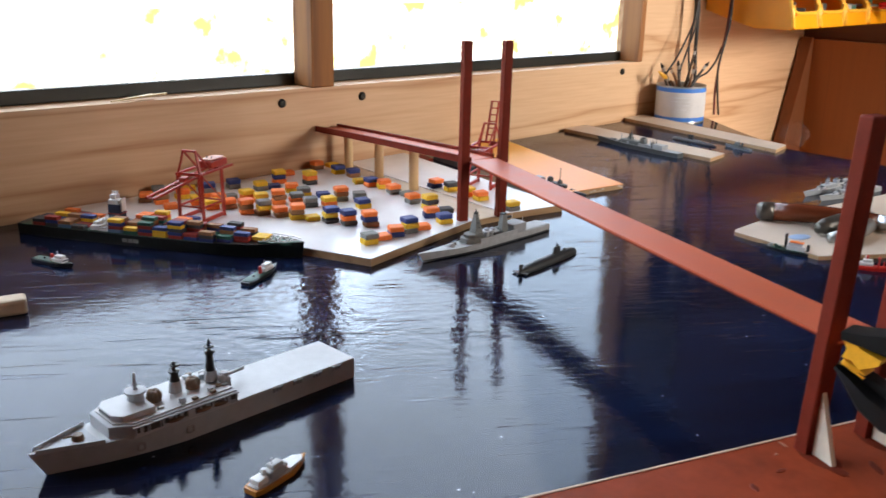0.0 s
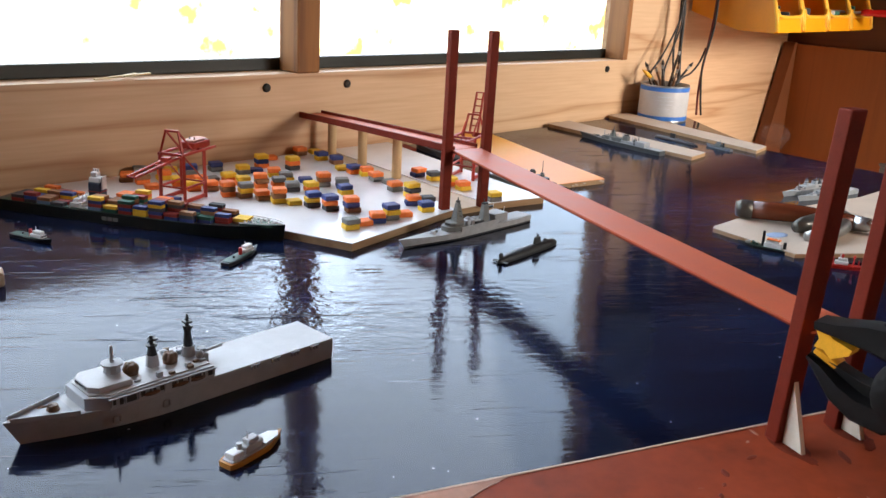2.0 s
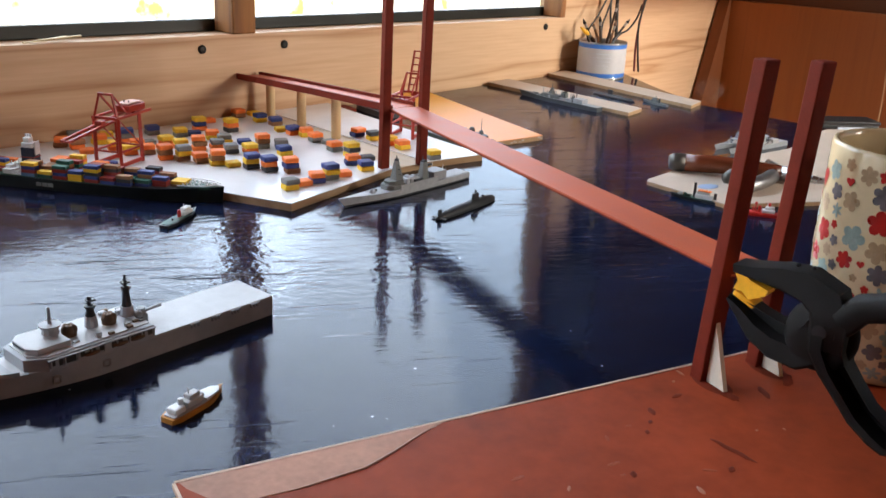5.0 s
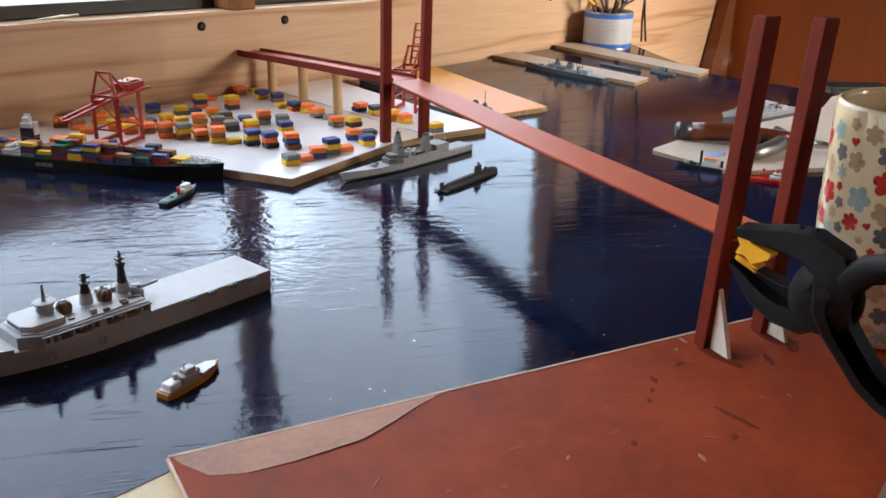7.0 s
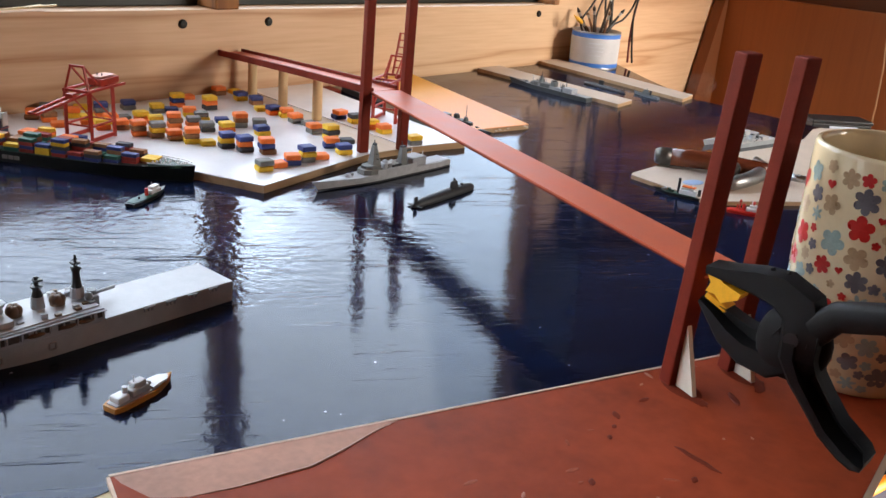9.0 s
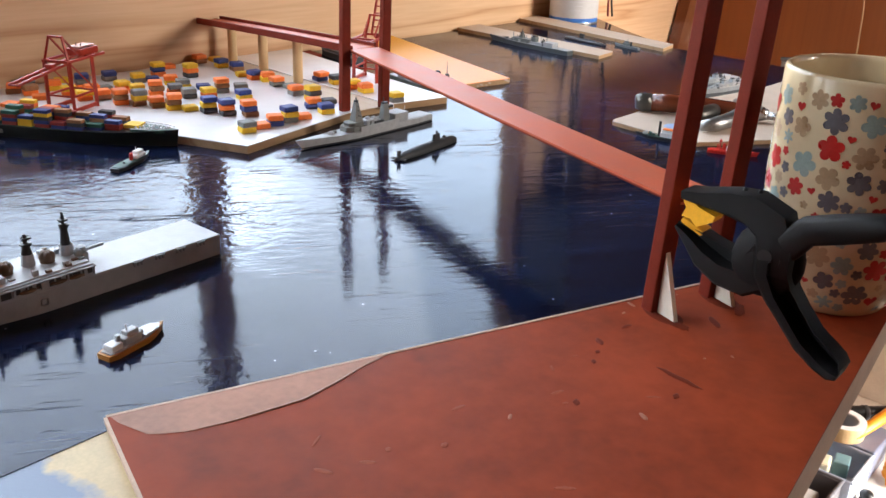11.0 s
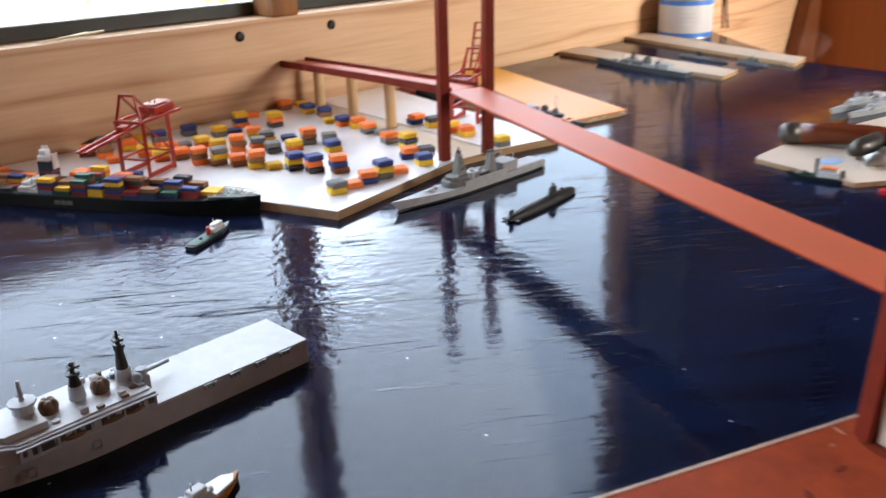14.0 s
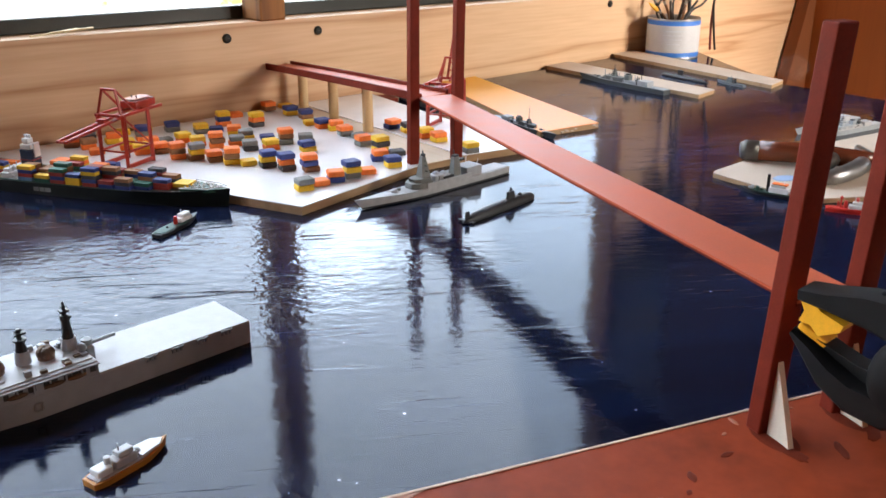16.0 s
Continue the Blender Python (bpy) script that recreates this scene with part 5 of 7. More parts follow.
def quay_crane(x, y, rz, label, raised):
    c = thing("quay_crane", label, "crane", x, y, Q, rz, "quay cranes")
    a, b, top = 0.0145, 0.0115, 0.0400
    for i in (-1, 1):
        for j in (-1, 1):
            part("leg", bar(shape(), (i * a, j * b, 0), (i * a * 0.97, j * b * 0.97, top), 0.0025, 0.0025), CRANERED, c)
    for j in (-1, 1):
        part("sill_beam", bar(shape(), (-a, j * b, 0.0022), (a, j * b, 0.0022), 0.0016, 0.0030), CRANERED, c)
        part("portal_beam", bar(shape(), (-a, j * b, 0.0130), (a, j * b, 0.0130), 0.0012, 0.0016), CRANERED, c)
        part("brace", bar(shape(), (-a, j * b, 0.0135), (a, j * b * 0.95, top), 0.0009, 0.0009), CRANERED, c)
        part("top_girder", bar(shape(), (-a * 2.2, j * b * 0.92, top), (a * 1.15, j * b * 0.92, top), 0.0016, 0.0020), CRANERED, c)
    for i in (-1, 1):
        part("cross_girder", bar(shape(), (i * a, -b, top), (i * a, b, top), 0.0015, 0.0020), CRANERED, c)
        part("end_tie", bar(shape(), (i * a, -b, 0.0130), (i * a, b, 0.0130), 0.0010, 0.0013), CRANERED, c)
    # apex frame over the water side legs
    for j in (-1, 1):
        part("apex_post", bar(shape(), (a * 0.97, j * b * 0.92, top), (a * 0.85, j * 0.0058, 0.0585), 0.0016, 0.0016), CRANERED, c)
        part("back_stay", bar(shape(), (a * 0.85, j * 0.0058, 0.0585), (-a * 0.4, j * b * 0.5, top + 0.001), 0.0012, 0.0012), CRANERED, c)
    part("apex_bar", bar(shape(), (a * 0.85, -0.0066, 0.0585), (a * 0.85, 0.0066, 0.0585), 0.0016, 0.0016), CRANERED, c)
    hz = top + 0.0010 if not raised else top - 0.0090
    mh = part("machine_house", box(shape(), -a * 2.05, -a * 0.45, -b * 0.62, b * 0.62, hz, hz + 0.0052, 0.0005), CRANERED, c)
    part("roof", box(shape(), -a * 1.95, -a * 0.55, -b * 0.50, b * 0.46, hz + 0.0062, hz + 0.0067, 0.0002), ROOFTAN if not raised else CRANERED, mh, "pale roof panel")
    for k in (-1, 1):
        part("vent", rod(shape(), (-a * 1.0, k * 0.0022, hz + 0.0066), (-a * 1.0, k * 0.0022, hz + 0.0084), 0.0005, seg=6), CHARCOAL, mh)
    tip = (a + 0.050, 0.0, top - 0.0085) if not raised else (a + 0.012, 0.0, 0.0780)
    root = (a * 0.9, 0.0, top + 0.001)
    if not raised:
        root = (-a * 2.2, 0.0, top + 0.001)
    for j in (-1, 1):
        part("boom_beam", bar(shape(), (root[0], j * 0.0040, root[2]), (tip[0], j * 0.0034, tip[2]), 0.0016, 0.0020), CRANERED, c)
    n = 6
    for k in range(n + 1):
        u = k / n
        px, pz = root[0] + (tip[0] - root[0]) * u, root[2] + (tip[2] - root[2]) * u
        if k in (0, n) or k == 4 or raised:
            part("boom_tie", bar(shape(), (px, -0.0042, pz), (px, 0.0042, pz), 0.0011, 0.0011), CRANERED, c)
    part("cab", box(shape(), a + 0.004, a + 0.010, -0.003, 0.003, top - 0.0045, top - 0.0008, 0.0005), CRANERED, c)
    return c


quay_crane(-0.1525, 0.6945, 207, "red gantry crane with its boom over the container ship", False)
quay_crane(0.1110, 0.6267, 25, "red gantry crane with its boom raised", True)

# ---------------------------------------------------------------- card containers on the quays
BLOCKS = {k: block_mesh("card_block", m, 0.0118, 0.0106, 0.0043, 0.0010) for k, m in CARDS.items()}
NAMES = {"o": "orange", "y": "yellow", "b": "blue", "g": "grey", "k": "charcoal", "n": "brown"}
rnd = random.Random(8)


def stacks(text, turn):
    for item in text.split():
        x, y, code = item.split(",")
        words = [NAMES[c] for c in code]
        label = "single %s card container on the white quay" % words[0] if len(code) == 1 else "stack of %s card containers on the quay" % " and ".join(dict.fromkeys(words))
        st = thing("container_stack", label, "containers", float(x), float(y), Q, turn + rnd.uniform(-8, 8), "containers on the quay")
        for i, c in enumerate(reversed(code)):
            ob = new("container", BLOCKS[c])
            ob.parent = st
            ob.matrix_basis = pose(rnd.uniform(-.0007, .0007), rnd.uniform(-.0007, .0007), i * 0.00432, 0, 0, rnd.uniform(-6, 6))


stacks("-0.0610,0.5870,obn -0.0720,0.6010,bok -0.0780,0.6170,byk -0.0870,0.6310,y -0.0940,0.6420,ony -0.1000,0.6580,on -0.0300,0.6360,by -0.0170,0.6570,gk -0.0290,0.6690,ong -0.0480,0.6600,yo", -18)
stacks("-0.0330,0.6910,b -0.0620,0.6690,gk -0.0630,0.6890,go -0.0780,0.6940,ono -0.1080,0.6720,gyn -0.1170,0.6840,ono -0.1190,0.7090,on -0.0460,0.7020,gy -0.0460,0.7230,oy -0.0510,0.7450,b", -18)
stacks("-0.0880,0.7090,yo -0.0640,0.7480,yg -0.0900,0.7280,yo -0.1020,0.7370,g -0.0790,0.7710,bg -0.1120,0.7560,bgo -0.0140,0.7390,yok -0.0350,0.7610,ybo -0.0090,0.7850,o", -18)
stacks("0.0300,0.7890,on 0.0470,0.7880,y 0.0340,0.7590,by 0.0365,0.7370,bn 0.0250,0.7120,y 0.0260,0.6950,bo 0.0300,0.6810,oy 0.0240,0.6590,og 0.0270,0.6430,g 0.0150,0.6210,og", -14)
stacks("-0.0920,0.5490,gy -0.0770,0.5510,o -0.0640,0.5512,ob -0.0490,0.5520,byg -0.0335,0.5530,o -0.0090,0.5550,by -0.0050,0.5755,ob 0.0130,0.5960,yky 0.0160,0.5790,k", -20)
stacks("-0.1150,0.7880,y -0.1340,0.7650,oy -0.1340,0.7370,yo -0.1570,0.7600,no -0.1320,0.7160,yo -0.1170,0.7300,oy -0.1640,0.7740,on -0.1580,0.7390,o -0.1450,0.7880,gk -0.0960,0.7880,y", -18)
stacks("0.0700,0.6520,ob 0.0720,0.6320,ky 0.0700,0.6080,yo 0.0690,0.5900,oy 0.0640,0.5470,yg", -14)

# ---------------------------------------------------------------- mug
CREAM = surface("cream_glaze", (0.64, 0.51, 0.315), 0.22, 0, 0.05, 25, 300, 0.03, coat=0.3)
mug = thing("mug", "tall cream mug printed with flowers and hearts", "mug", -0.0554, 0.1275, 0.0041)
MR, MH = 0.0382, 0.1124


SIDE = [(0.0262, 0.0012), (0.0295, 0.0060), (0.0325, 0.0130), (0.0352, 0.0240), (0.0370, 0.0380), (MR, 0.0600), (MR, MH)]


def mug_radius(z):
    for (r0, z0), (r1, z1) in zip(SIDE, SIDE[1:]):
        if z <= z1:
            return r0 + (r1 - r0) * max(0, z - z0) / (z1 - z0)
    return MR


body = part("body", lathe(shape(), [(0.0001, 0.0004), (0.0225, 0.0004), (0.0245, 0.0)] + SIDE[:-1] + [(MR, MH - 0.002), (MR - 0.0006, MH - 0.0004), (MR - 0.0016, MH),
                              (MR - 0.0028, MH - 0.0006), (MR - 0.0032, MH - 0.003), (MR - 0.0034, 0.06), (0.0318, 0.026), (0.024, 0.006), (0.0001, 0.005)], 72), CREAM, mug, smooth=True)
PRINT = {"red": surface("red_print", (0.45, 0.020, 0.015), 0.3), "teal": surface("grey_green_print", (0.26, 0.34, 0.31), 0.3),
         "slate": surface("slate_print", (0.13, 0.12, 0.13), 0.3), "sand": surface("beige_print", (0.40, 0.27, 0.15), 0.3)}


def printed(kind, a0, z0, size, spin, material):
    """A flat printed motif wrapped on the mug's side."""
    bm = shape()
    pts = []
    n = 60
    for i in range(n):
        t = 2 * math.pi * i / n
        if kind == "heart":
            u, v = 0.055 * 16 * math.sin(t) ** 3, 0.055 * (13 * math.cos(t) - 5 * math.cos(2 * t) - 2 * math.cos(3 * t) - math.cos(4 * t))
        else:
            p = 5 if kind == "five" else 6
            r = 0.62 + 0.38 * abs(math.cos(p * t / 2)) ** 0.7
            if kind == "star":
                r = 0.42 + 0.58 * abs(math.cos(p * t / 2)) ** 1.6
            u, v = r * math.cos(t), r * math.sin(t)
        pts.append((u * math.cos(spin) - v * math.sin(spin), u * math.sin(spin) + v * math.cos(spin)))
    mid = None
    ring = []
    for u, v in [(0, 0)] + pts:
        z = z0 + v * size
        rr = mug_radius(z) + 0.00020
        a = a0 + u * size / rr
        vert = bm.verts.new((rr * math.cos(a), rr * math.sin(a), z))
        if mid is None:
            mid = vert
        else:
            ring.append(vert)
    for i in range(n):
        bm.faces.new((mid, ring[i], ring[(i + 1) % n]))
    part("printed_heart" if kind == "heart" else "printed_flower", bm, material, mug)


rnd = random.Random(14)
placed = []
MOTIFS = """tf 2.37 .0998 .0049; rh 2.68 .0973 .0027; rf 3.11 .1032 .0032; ts -2.95 .1032 .0038; rh -2.78 .1032 .0023; ks 3.14 .0942 .0059; tf -2.74 .0945 .0053; rf -3.14 .0822 .0060;
rh -2.94 .0877 .0021; ns -2.76 .0803 .0055; tf 2.86 .0729 .0061; rf 2.55 .0756 .0022; ks -2.77 .0690 .0054; rs 2.80 .0616 .0044; rh 3.02 .0618 .0021; nf -3.11 .0690 .0054; ks -3.05 .0587 .0051;
tf 2.46 .0536 .0043; ns 2.50 .0627 .0032; rh -2.59 .0627 .0022; ks -2.49 .0692 .0036; kf -2.85 .0574 .0027; ks -2.50 .0382 .0047; rs -2.34 .0286 .0057; kf -2.93 .0205 .0047; ks -2.50 .0147 .0060;
rs 2.99 .0263 .0047; rh 3.11 .0183 .0019; ns -3.06 .0322 .0057; kf -2.76 .0148 .0025; nf 2.64 .1049 .0031; ns 2.91 .1021 .0045; nf 2.74 .0888 .0048"""
for row in MOTIFS.split(";"):
    code, a, z, size = row.split()
    a, z, size = float(a), float(z), float(size)
    placed.append((a, z, size))
    printed({"f": "five", "s": "six", "h": "heart"}[code[1]], a, z, size, rnd.uniform(0, 6.28) if code[1] != "h" else rnd.uniform(-0.3, 0.3), PRINT[{"t": "teal", "r": "red", "k": "slate", "n": "sand"}[code[0]]])
known = len(placed)
for tries in range(5000):
    a, z = rnd.uniform(-math.pi, math.pi), rnd.uniform(0.006, MH - 0.012)
    size = rnd.choice((0.0058, 0.0050, 0.0046) if tries < 700 else (0.0042, 0.0036, 0.0028) if tries < 2200 else (0.0026, 0.0020))
    if z + size > MH - 0.004 or z - size < 0.003:
        continue
    if any(math.hypot(((a - b + math.pi) % (2 * math.pi) - math.pi) * MR, z - w) < size + s2 + 0.0004 for b, w, s2 in placed):
        continue
    placed.append((a, z, size))
    if len(placed) > 260:
        break
for a, z, size in placed[known:]:
    col = rnd.choice(("red", "teal", "slate", "sand", "red", "teal", "slate"))
    kind = rnd.choice(("five", "six", "star")) if size > 0.003 else "five"
    if col == "red" and rnd.random() < 0.18:
        kind = "heart"
    printed(kind, a, z, size, rnd.uniform(0, 6.28) if kind != "heart" else rnd.uniform(-0.3, 0.3), PRINT[col])

# ---------------------------------------------------------------- spring clamp on the bridge tower
PLASTIC = surface("black_clamp_plastic", (0.0055, 0.005, 0.005), 0.6, 0, 0.3, 80, 900, 0.2, spec=0.2)
JAW = surface("amber_jaw_pad", (0.88, 0.42, 0.012), 0.5, 0, 0.15, 200, 1500, 0.15)
clamp = thing("spring_clamp", "black spring clamp with amber jaw pads gripping the bridge", "clamp")


def cl(y, z, off=0.0):
    """A point of the clamp's own leaning plane."""
    return (-0.1400 - 0.25 * (0.1700 - y) + off, y, z)


def arm(name, pts, widths, thick, parent, material=PLASTIC, label=""):
    """A flat tapered arm along a bent line, with rounded edges."""
    bm = shape()
    v3 = [Vector(cl(*p)) for p in pts]
    rows = []
    across = Vector((1, 0.0, 0)).normalized()
    for i, p in enumerate(v3):
        d = (v3[min(i + 1, len(v3) - 1)] - v3[max(i - 1, 0)]).normalized()
        n = d.cross(across).normalized()
        w, t = widths[i] / 2, thick / 2
        ring = []
        for k in range(12):
            a = 2 * math.pi * k / 12
            c, s = math.cos(a), math.sin(a)
            ring.append(bm.verts.new(p + n * w * math.copysign(abs(c) ** 0.55, c) + across * t * math.copysign(abs(s) ** 0.55, s)))
        rows.append(ring)
    for a, b in zip(rows, rows[1:]):
        for k in range(12):
            bm.faces.new((a[k], a[(k + 1) % 12], b[(k + 1) % 12], b[k]))
    bm.faces.new(rows[0][::-1])
    bm.faces.new(rows[-1])
    bmesh.ops.recalc_face_normals(bm, faces=bm.faces)
    return part(name, bm, material, parent, label, True)


def channel(name, pts, widths, thick, lo, hi, depth, parent, label=""):
    """A moulded arm with a trough in the face towards the window's left end: lo and hi bound it across the arm."""
    bm = shape()
    v3 = [Vector(cl(*p)) for p in pts]
    across, rows = Vector((1, 0, 0)), []
    for i, p in enumerate(v3):
        d = (v3[min(i + 1, len(v3) - 1)] - v3[max(i - 1, 0)]).normalized()
        n = d.cross(across).normalized()
        w, t, g = widths[i] / 2, thick / 2, depth[i]
        c = 0.28 * min(w, t)
        flat = ((-w, -t + c), (-w + c, -t), (lo * w - 0.0003, -t), (lo * w + 0.0003, -t + 2 * t * g), (hi * w - 0.0003, -t + 2 * t * g), (hi * w, -t + 0.5 * t * g), (w - c * 0.3, -t + 0.5 * t * g), (w, -t + 0.6 * t * g + c), (w, t - c), (w - c, t), (-w + c, t), (-w, t - c))
        rows.append([bm.verts.new(p + n * u + across * a) for u, a in flat])
    for a, b in zip(rows, rows[1:]):
        for k in range(12):
            bm.faces.new((a[k], a[(k + 1) % 12], b[(k + 1) % 12], b[k]))
    bm.faces.new(rows[0][::-1])
    bm.faces.new(rows[-1])
    bmesh.ops.recalc_face_normals(bm, faces=bm.faces)
    ob = part(name, bm, PLASTIC, parent, label, True)
    ob.data.set_sharp_from_angle(angle=radians(38))
    return ob


upper = channel("upper_jaw", [(0.1680, 0.0672), (0.1578, 0.0684), (0.1438, 0.0704), (0.1330, 0.0708), (0.1238, 0.0674), (0.1207, 0.0589), (0.1202, 0.0481), (0.1166, 0.0403, 0.002), (0.1108, 0.0332, 0.004), (0.1028, 0.0250, 0.005), (0.0950, 0.0204, 0.006), (0.0897, 0.0185, 0.006), (0.0867, 0.0178, 0.006)],
                [0.0036, 0.0058, 0.0108, 0.0140, 0.0160, 0.0160, 0.0150, 0.0126, 0.0113, 0.0113, 0.0115, 0.0100, 0.0050], 0.0125, -0.12, 0.86, [0, 0, 0, 0, 0, 0, 0.10, 0.55, 0.75, 0.78, 0.78, 0.70, 0.10], clamp, "black jaw running into the hollow lower handle")
lower = channel("lower_jaw", [(0.1690, 0.0530), (0.1622, 0.0500), (0.1537, 0.0452), (0.1447, 0.0425), (0.1343, 0.0430), (0.1258, 0.0476), (0.1224, 0.0560)],
                [0.0030, 0.0092, 0.0150, 0.0178, 0.0195, 0.0180, 0.0149], 0.0105, 0.10, 0.88, [0.1, 0.5, 0.72, 0.72, 0.45, 0.05, 0], clamp, "black hollow lower jaw")
arm("upper_handle", [(0.1240, 0.0560), (0.1176, 0.0600), (0.1097, 0.0696), (0.0988, 0.0740), (0.0885, 0.0781), (0.0816, 0.0807), (0.0784, 0.0820)], [0.0149, 0.0128, 0.0116, 0.0112, 0.0106, 0.0095, 0.0040], 0.0105, lower, PLASTIC, "black upper handle")
bm = shape()
wedge = ((0.1690, 0.0678), (0.1640, 0.0668), (0.1590, 0.0640), (0.1500, 0.0625), (0.1510, 0.0598), (0.1590, 0.0552), (0.1625, 0.0578), (0.1672, 0.0575), (0.1655, 0.0618))
va, vb = [bm.verts.new(cl(y, z, -0.0044)) for y, z in wedge], [bm.verts.new(cl(y, z, 0.0044)) for y, z in wedge]
bm.faces.new(va)
bm.faces.new(vb[::-1])
for k in range(len(wedge)):
    bm.faces.new((va[k], vb[k], vb[(k + 1) % len(wedge)], va[(k + 1) % len(wedge)]))
bmesh.ops.recalc_face_normals(bm, faces=bm.faces)
part("jaw_pad", bm, JAW, upper)
part("jaw_pad", box(shape(), -0.0042, 0.0042, -0.0070, 0.0040, -0.0014, 0.0014, 0.0006), JAW, lower).matrix_basis = pose(*cl(0.1628, 0.0548), 22, 0, 0)
for py, pz in ((0.1330, 0.0790), (0.1400, 0.0780)):
    part("stud", ball(shape(), cl(py, pz - 0.0012), 0.0011), PLASTIC, upper)
bm = rod(shape(), cl(0.1235, 0.0555, -0.0070), cl(0.1235, 0.0555, 0.0070), 0.0030, seg=18)
part("pivot_pin", bm, surface("blackened_steel_pin", (0.03, 0.03, 0.03), 0.5, 0.6), clamp, "blackened steel pivot pin")
bm = ball(shape(), (0, 0, 0), 1.0, 0.0056, 0.0150, 0.0165, 24)
part("body", bm, PLASTIC, clamp, "", True).matrix_basis = pose(*cl(0.1245, 0.0520), 20, 0, 0)
spr = shape()
pts = [cl(0.1235 + 0.0060 * math.cos(t), 0.0555 + 0.0060 * math.sin(t), -0.0058 + 0.0116 * t / 25) for t in [i * 0.4 for i in range(63)]]
tube(spr, pts, 0.0008, 6)
part("spring", spr, bpy.data.materials["blackened_steel_pin"], clamp)

# ---------------------------------------------------------------- paint tin with brushes
TINX, TINY = 0.6420, 0.7560
tin = thing("paint_tin", "white and blue paint tin used as a brush pot", "tin", TINX, TINY, 0.0)
tin.scale.z = 0.87
BLUEBAND = surface("blue_label_band", (0.05, 0.20, 0.62), 0.4, 0, 0.1, 60, 600, 0.05)
LABEL = surface("white_paper_label", (0.56, 0.56, 0.57), 0.5, 0, 0.1, 40, 500, 0.08)
TINMETAL = surface("tin_plate", (0.45, 0.45, 0.44), 0.35, 0.8, 0.15, 60, 700, 0.1)
R = 0.0345
part("can", lathe(shape(), [(R, 0.0), (R + 0.0006, 0.0012), (R, 0.0022), (R, 0.0560), (R + 0.0008, 0.0572), (R, 0.0586), (R - 0.0012, 0.0580), (R - 0.0012, 0.003), (0.001, 0.0025)], 48), TINMETAL, tin, smooth=True)
for z0, z1, m, nm in ((0.0024, 0.0090, BLUEBAND, "blue_band"), (0.0090, 0.0490, LABEL, "label"), (0.0490, 0.0555, BLUEBAND, "blue_band")):
    part(nm, lathe(shape(), [(R + 0.0004, z0), (R + 0.0004, z1)], 48), m, tin, smooth=True)
bm = shape()
for k, (z, w) in enumerate(((0.040, 0.55), (0.034, 0.8), (0.028, 0.7), (0.021, 0.5))):
    for i in range(8):
        a0 = radians(215) + (i - 4) * w / 8
        r2 = R + 0.0007
        q = [bm.verts.new((r2 * math.cos(a), r2 * math.sin(a), zz)) for a, zz in ((a0, z), (a0 + w / 8.5, z), (a0 + w / 8.5, z + 0.0016), (a0, z + 0.0016))]
        bm.faces.new(q)
part("label_bars", bm, surface("faint_print", (0.56, 0.57, 0.60), 0.5), tin, "faint grey lines of print")
HANDLES = [surface("dark_brush_handle", (0.035, 0.022, 0.016), 0.4), surface("brown_brush_handle", (0.16, 0.07, 0.03), 0.4), surface("amber_handle", (0.75, 0.38, 0.03), 0.35), surface("black_brush_handle", (0.015, 0.015, 0.017), 0.4)]
for kind, sway, rise, ang in (("dark", 0.010, 0.018, 200), ("amber", 0.006, 0.0, 165), ("brown", 0.004, 0.012, 250), ("dark", 0.020, 0.032, 12), ("black", 0.015, 0.014, -25), ("brown", 0.012, 0.006, 60), ("black", 0.008, 0.010, 110)):
    bs = thing("paint_brush", "amber tipped brush standing in the paint tin" if kind == "amber" else "short %s paint brush standing in the paint tin" % kind, "brush", TINX, TINY, 0.0030, 0, "brushes in the tin")
    c, q = math.cos(radians(ang)), math.sin(radians(ang))
    foot, rim = Vector((-0.012 * c, -0.012 * q, 0)), Vector((0.018 * c, 0.018 * q, 0.050))
    end = rim + Vector((sway * c, sway * q, 0.004 + rise))
    d = (end - rim).normalized()
    tone = HANDLES[{"dark": 0, "brown": 1, "amber": 2, "black": 3}[kind]]
    part("handle", tube(shape(), [foot, foot.lerp(rim, 0.5), rim, end], [0.0016, 0.0024, 0.0020, 0.0017], 8), HANDLES[1] if kind == "amber" else tone, bs, smooth=True)
    part("ferrule", rod(shape(), end, end + d * 0.006, 0.0019, 0.0022, 8), TINMETAL, bs)
    tuft = 0.020 if kind == "amber" else 0.008
    part("bristles", tube(shape(), [end + d * (0.006 + tuft * u) for u in (0, 0.25, 0.6, 1.0)], [0.0022, 0.0034 if kind == "amber" else 0.0024, 0.0026 if kind == "amber" else 0.0016, 0.0004], 10), tone, bs, smooth=True)

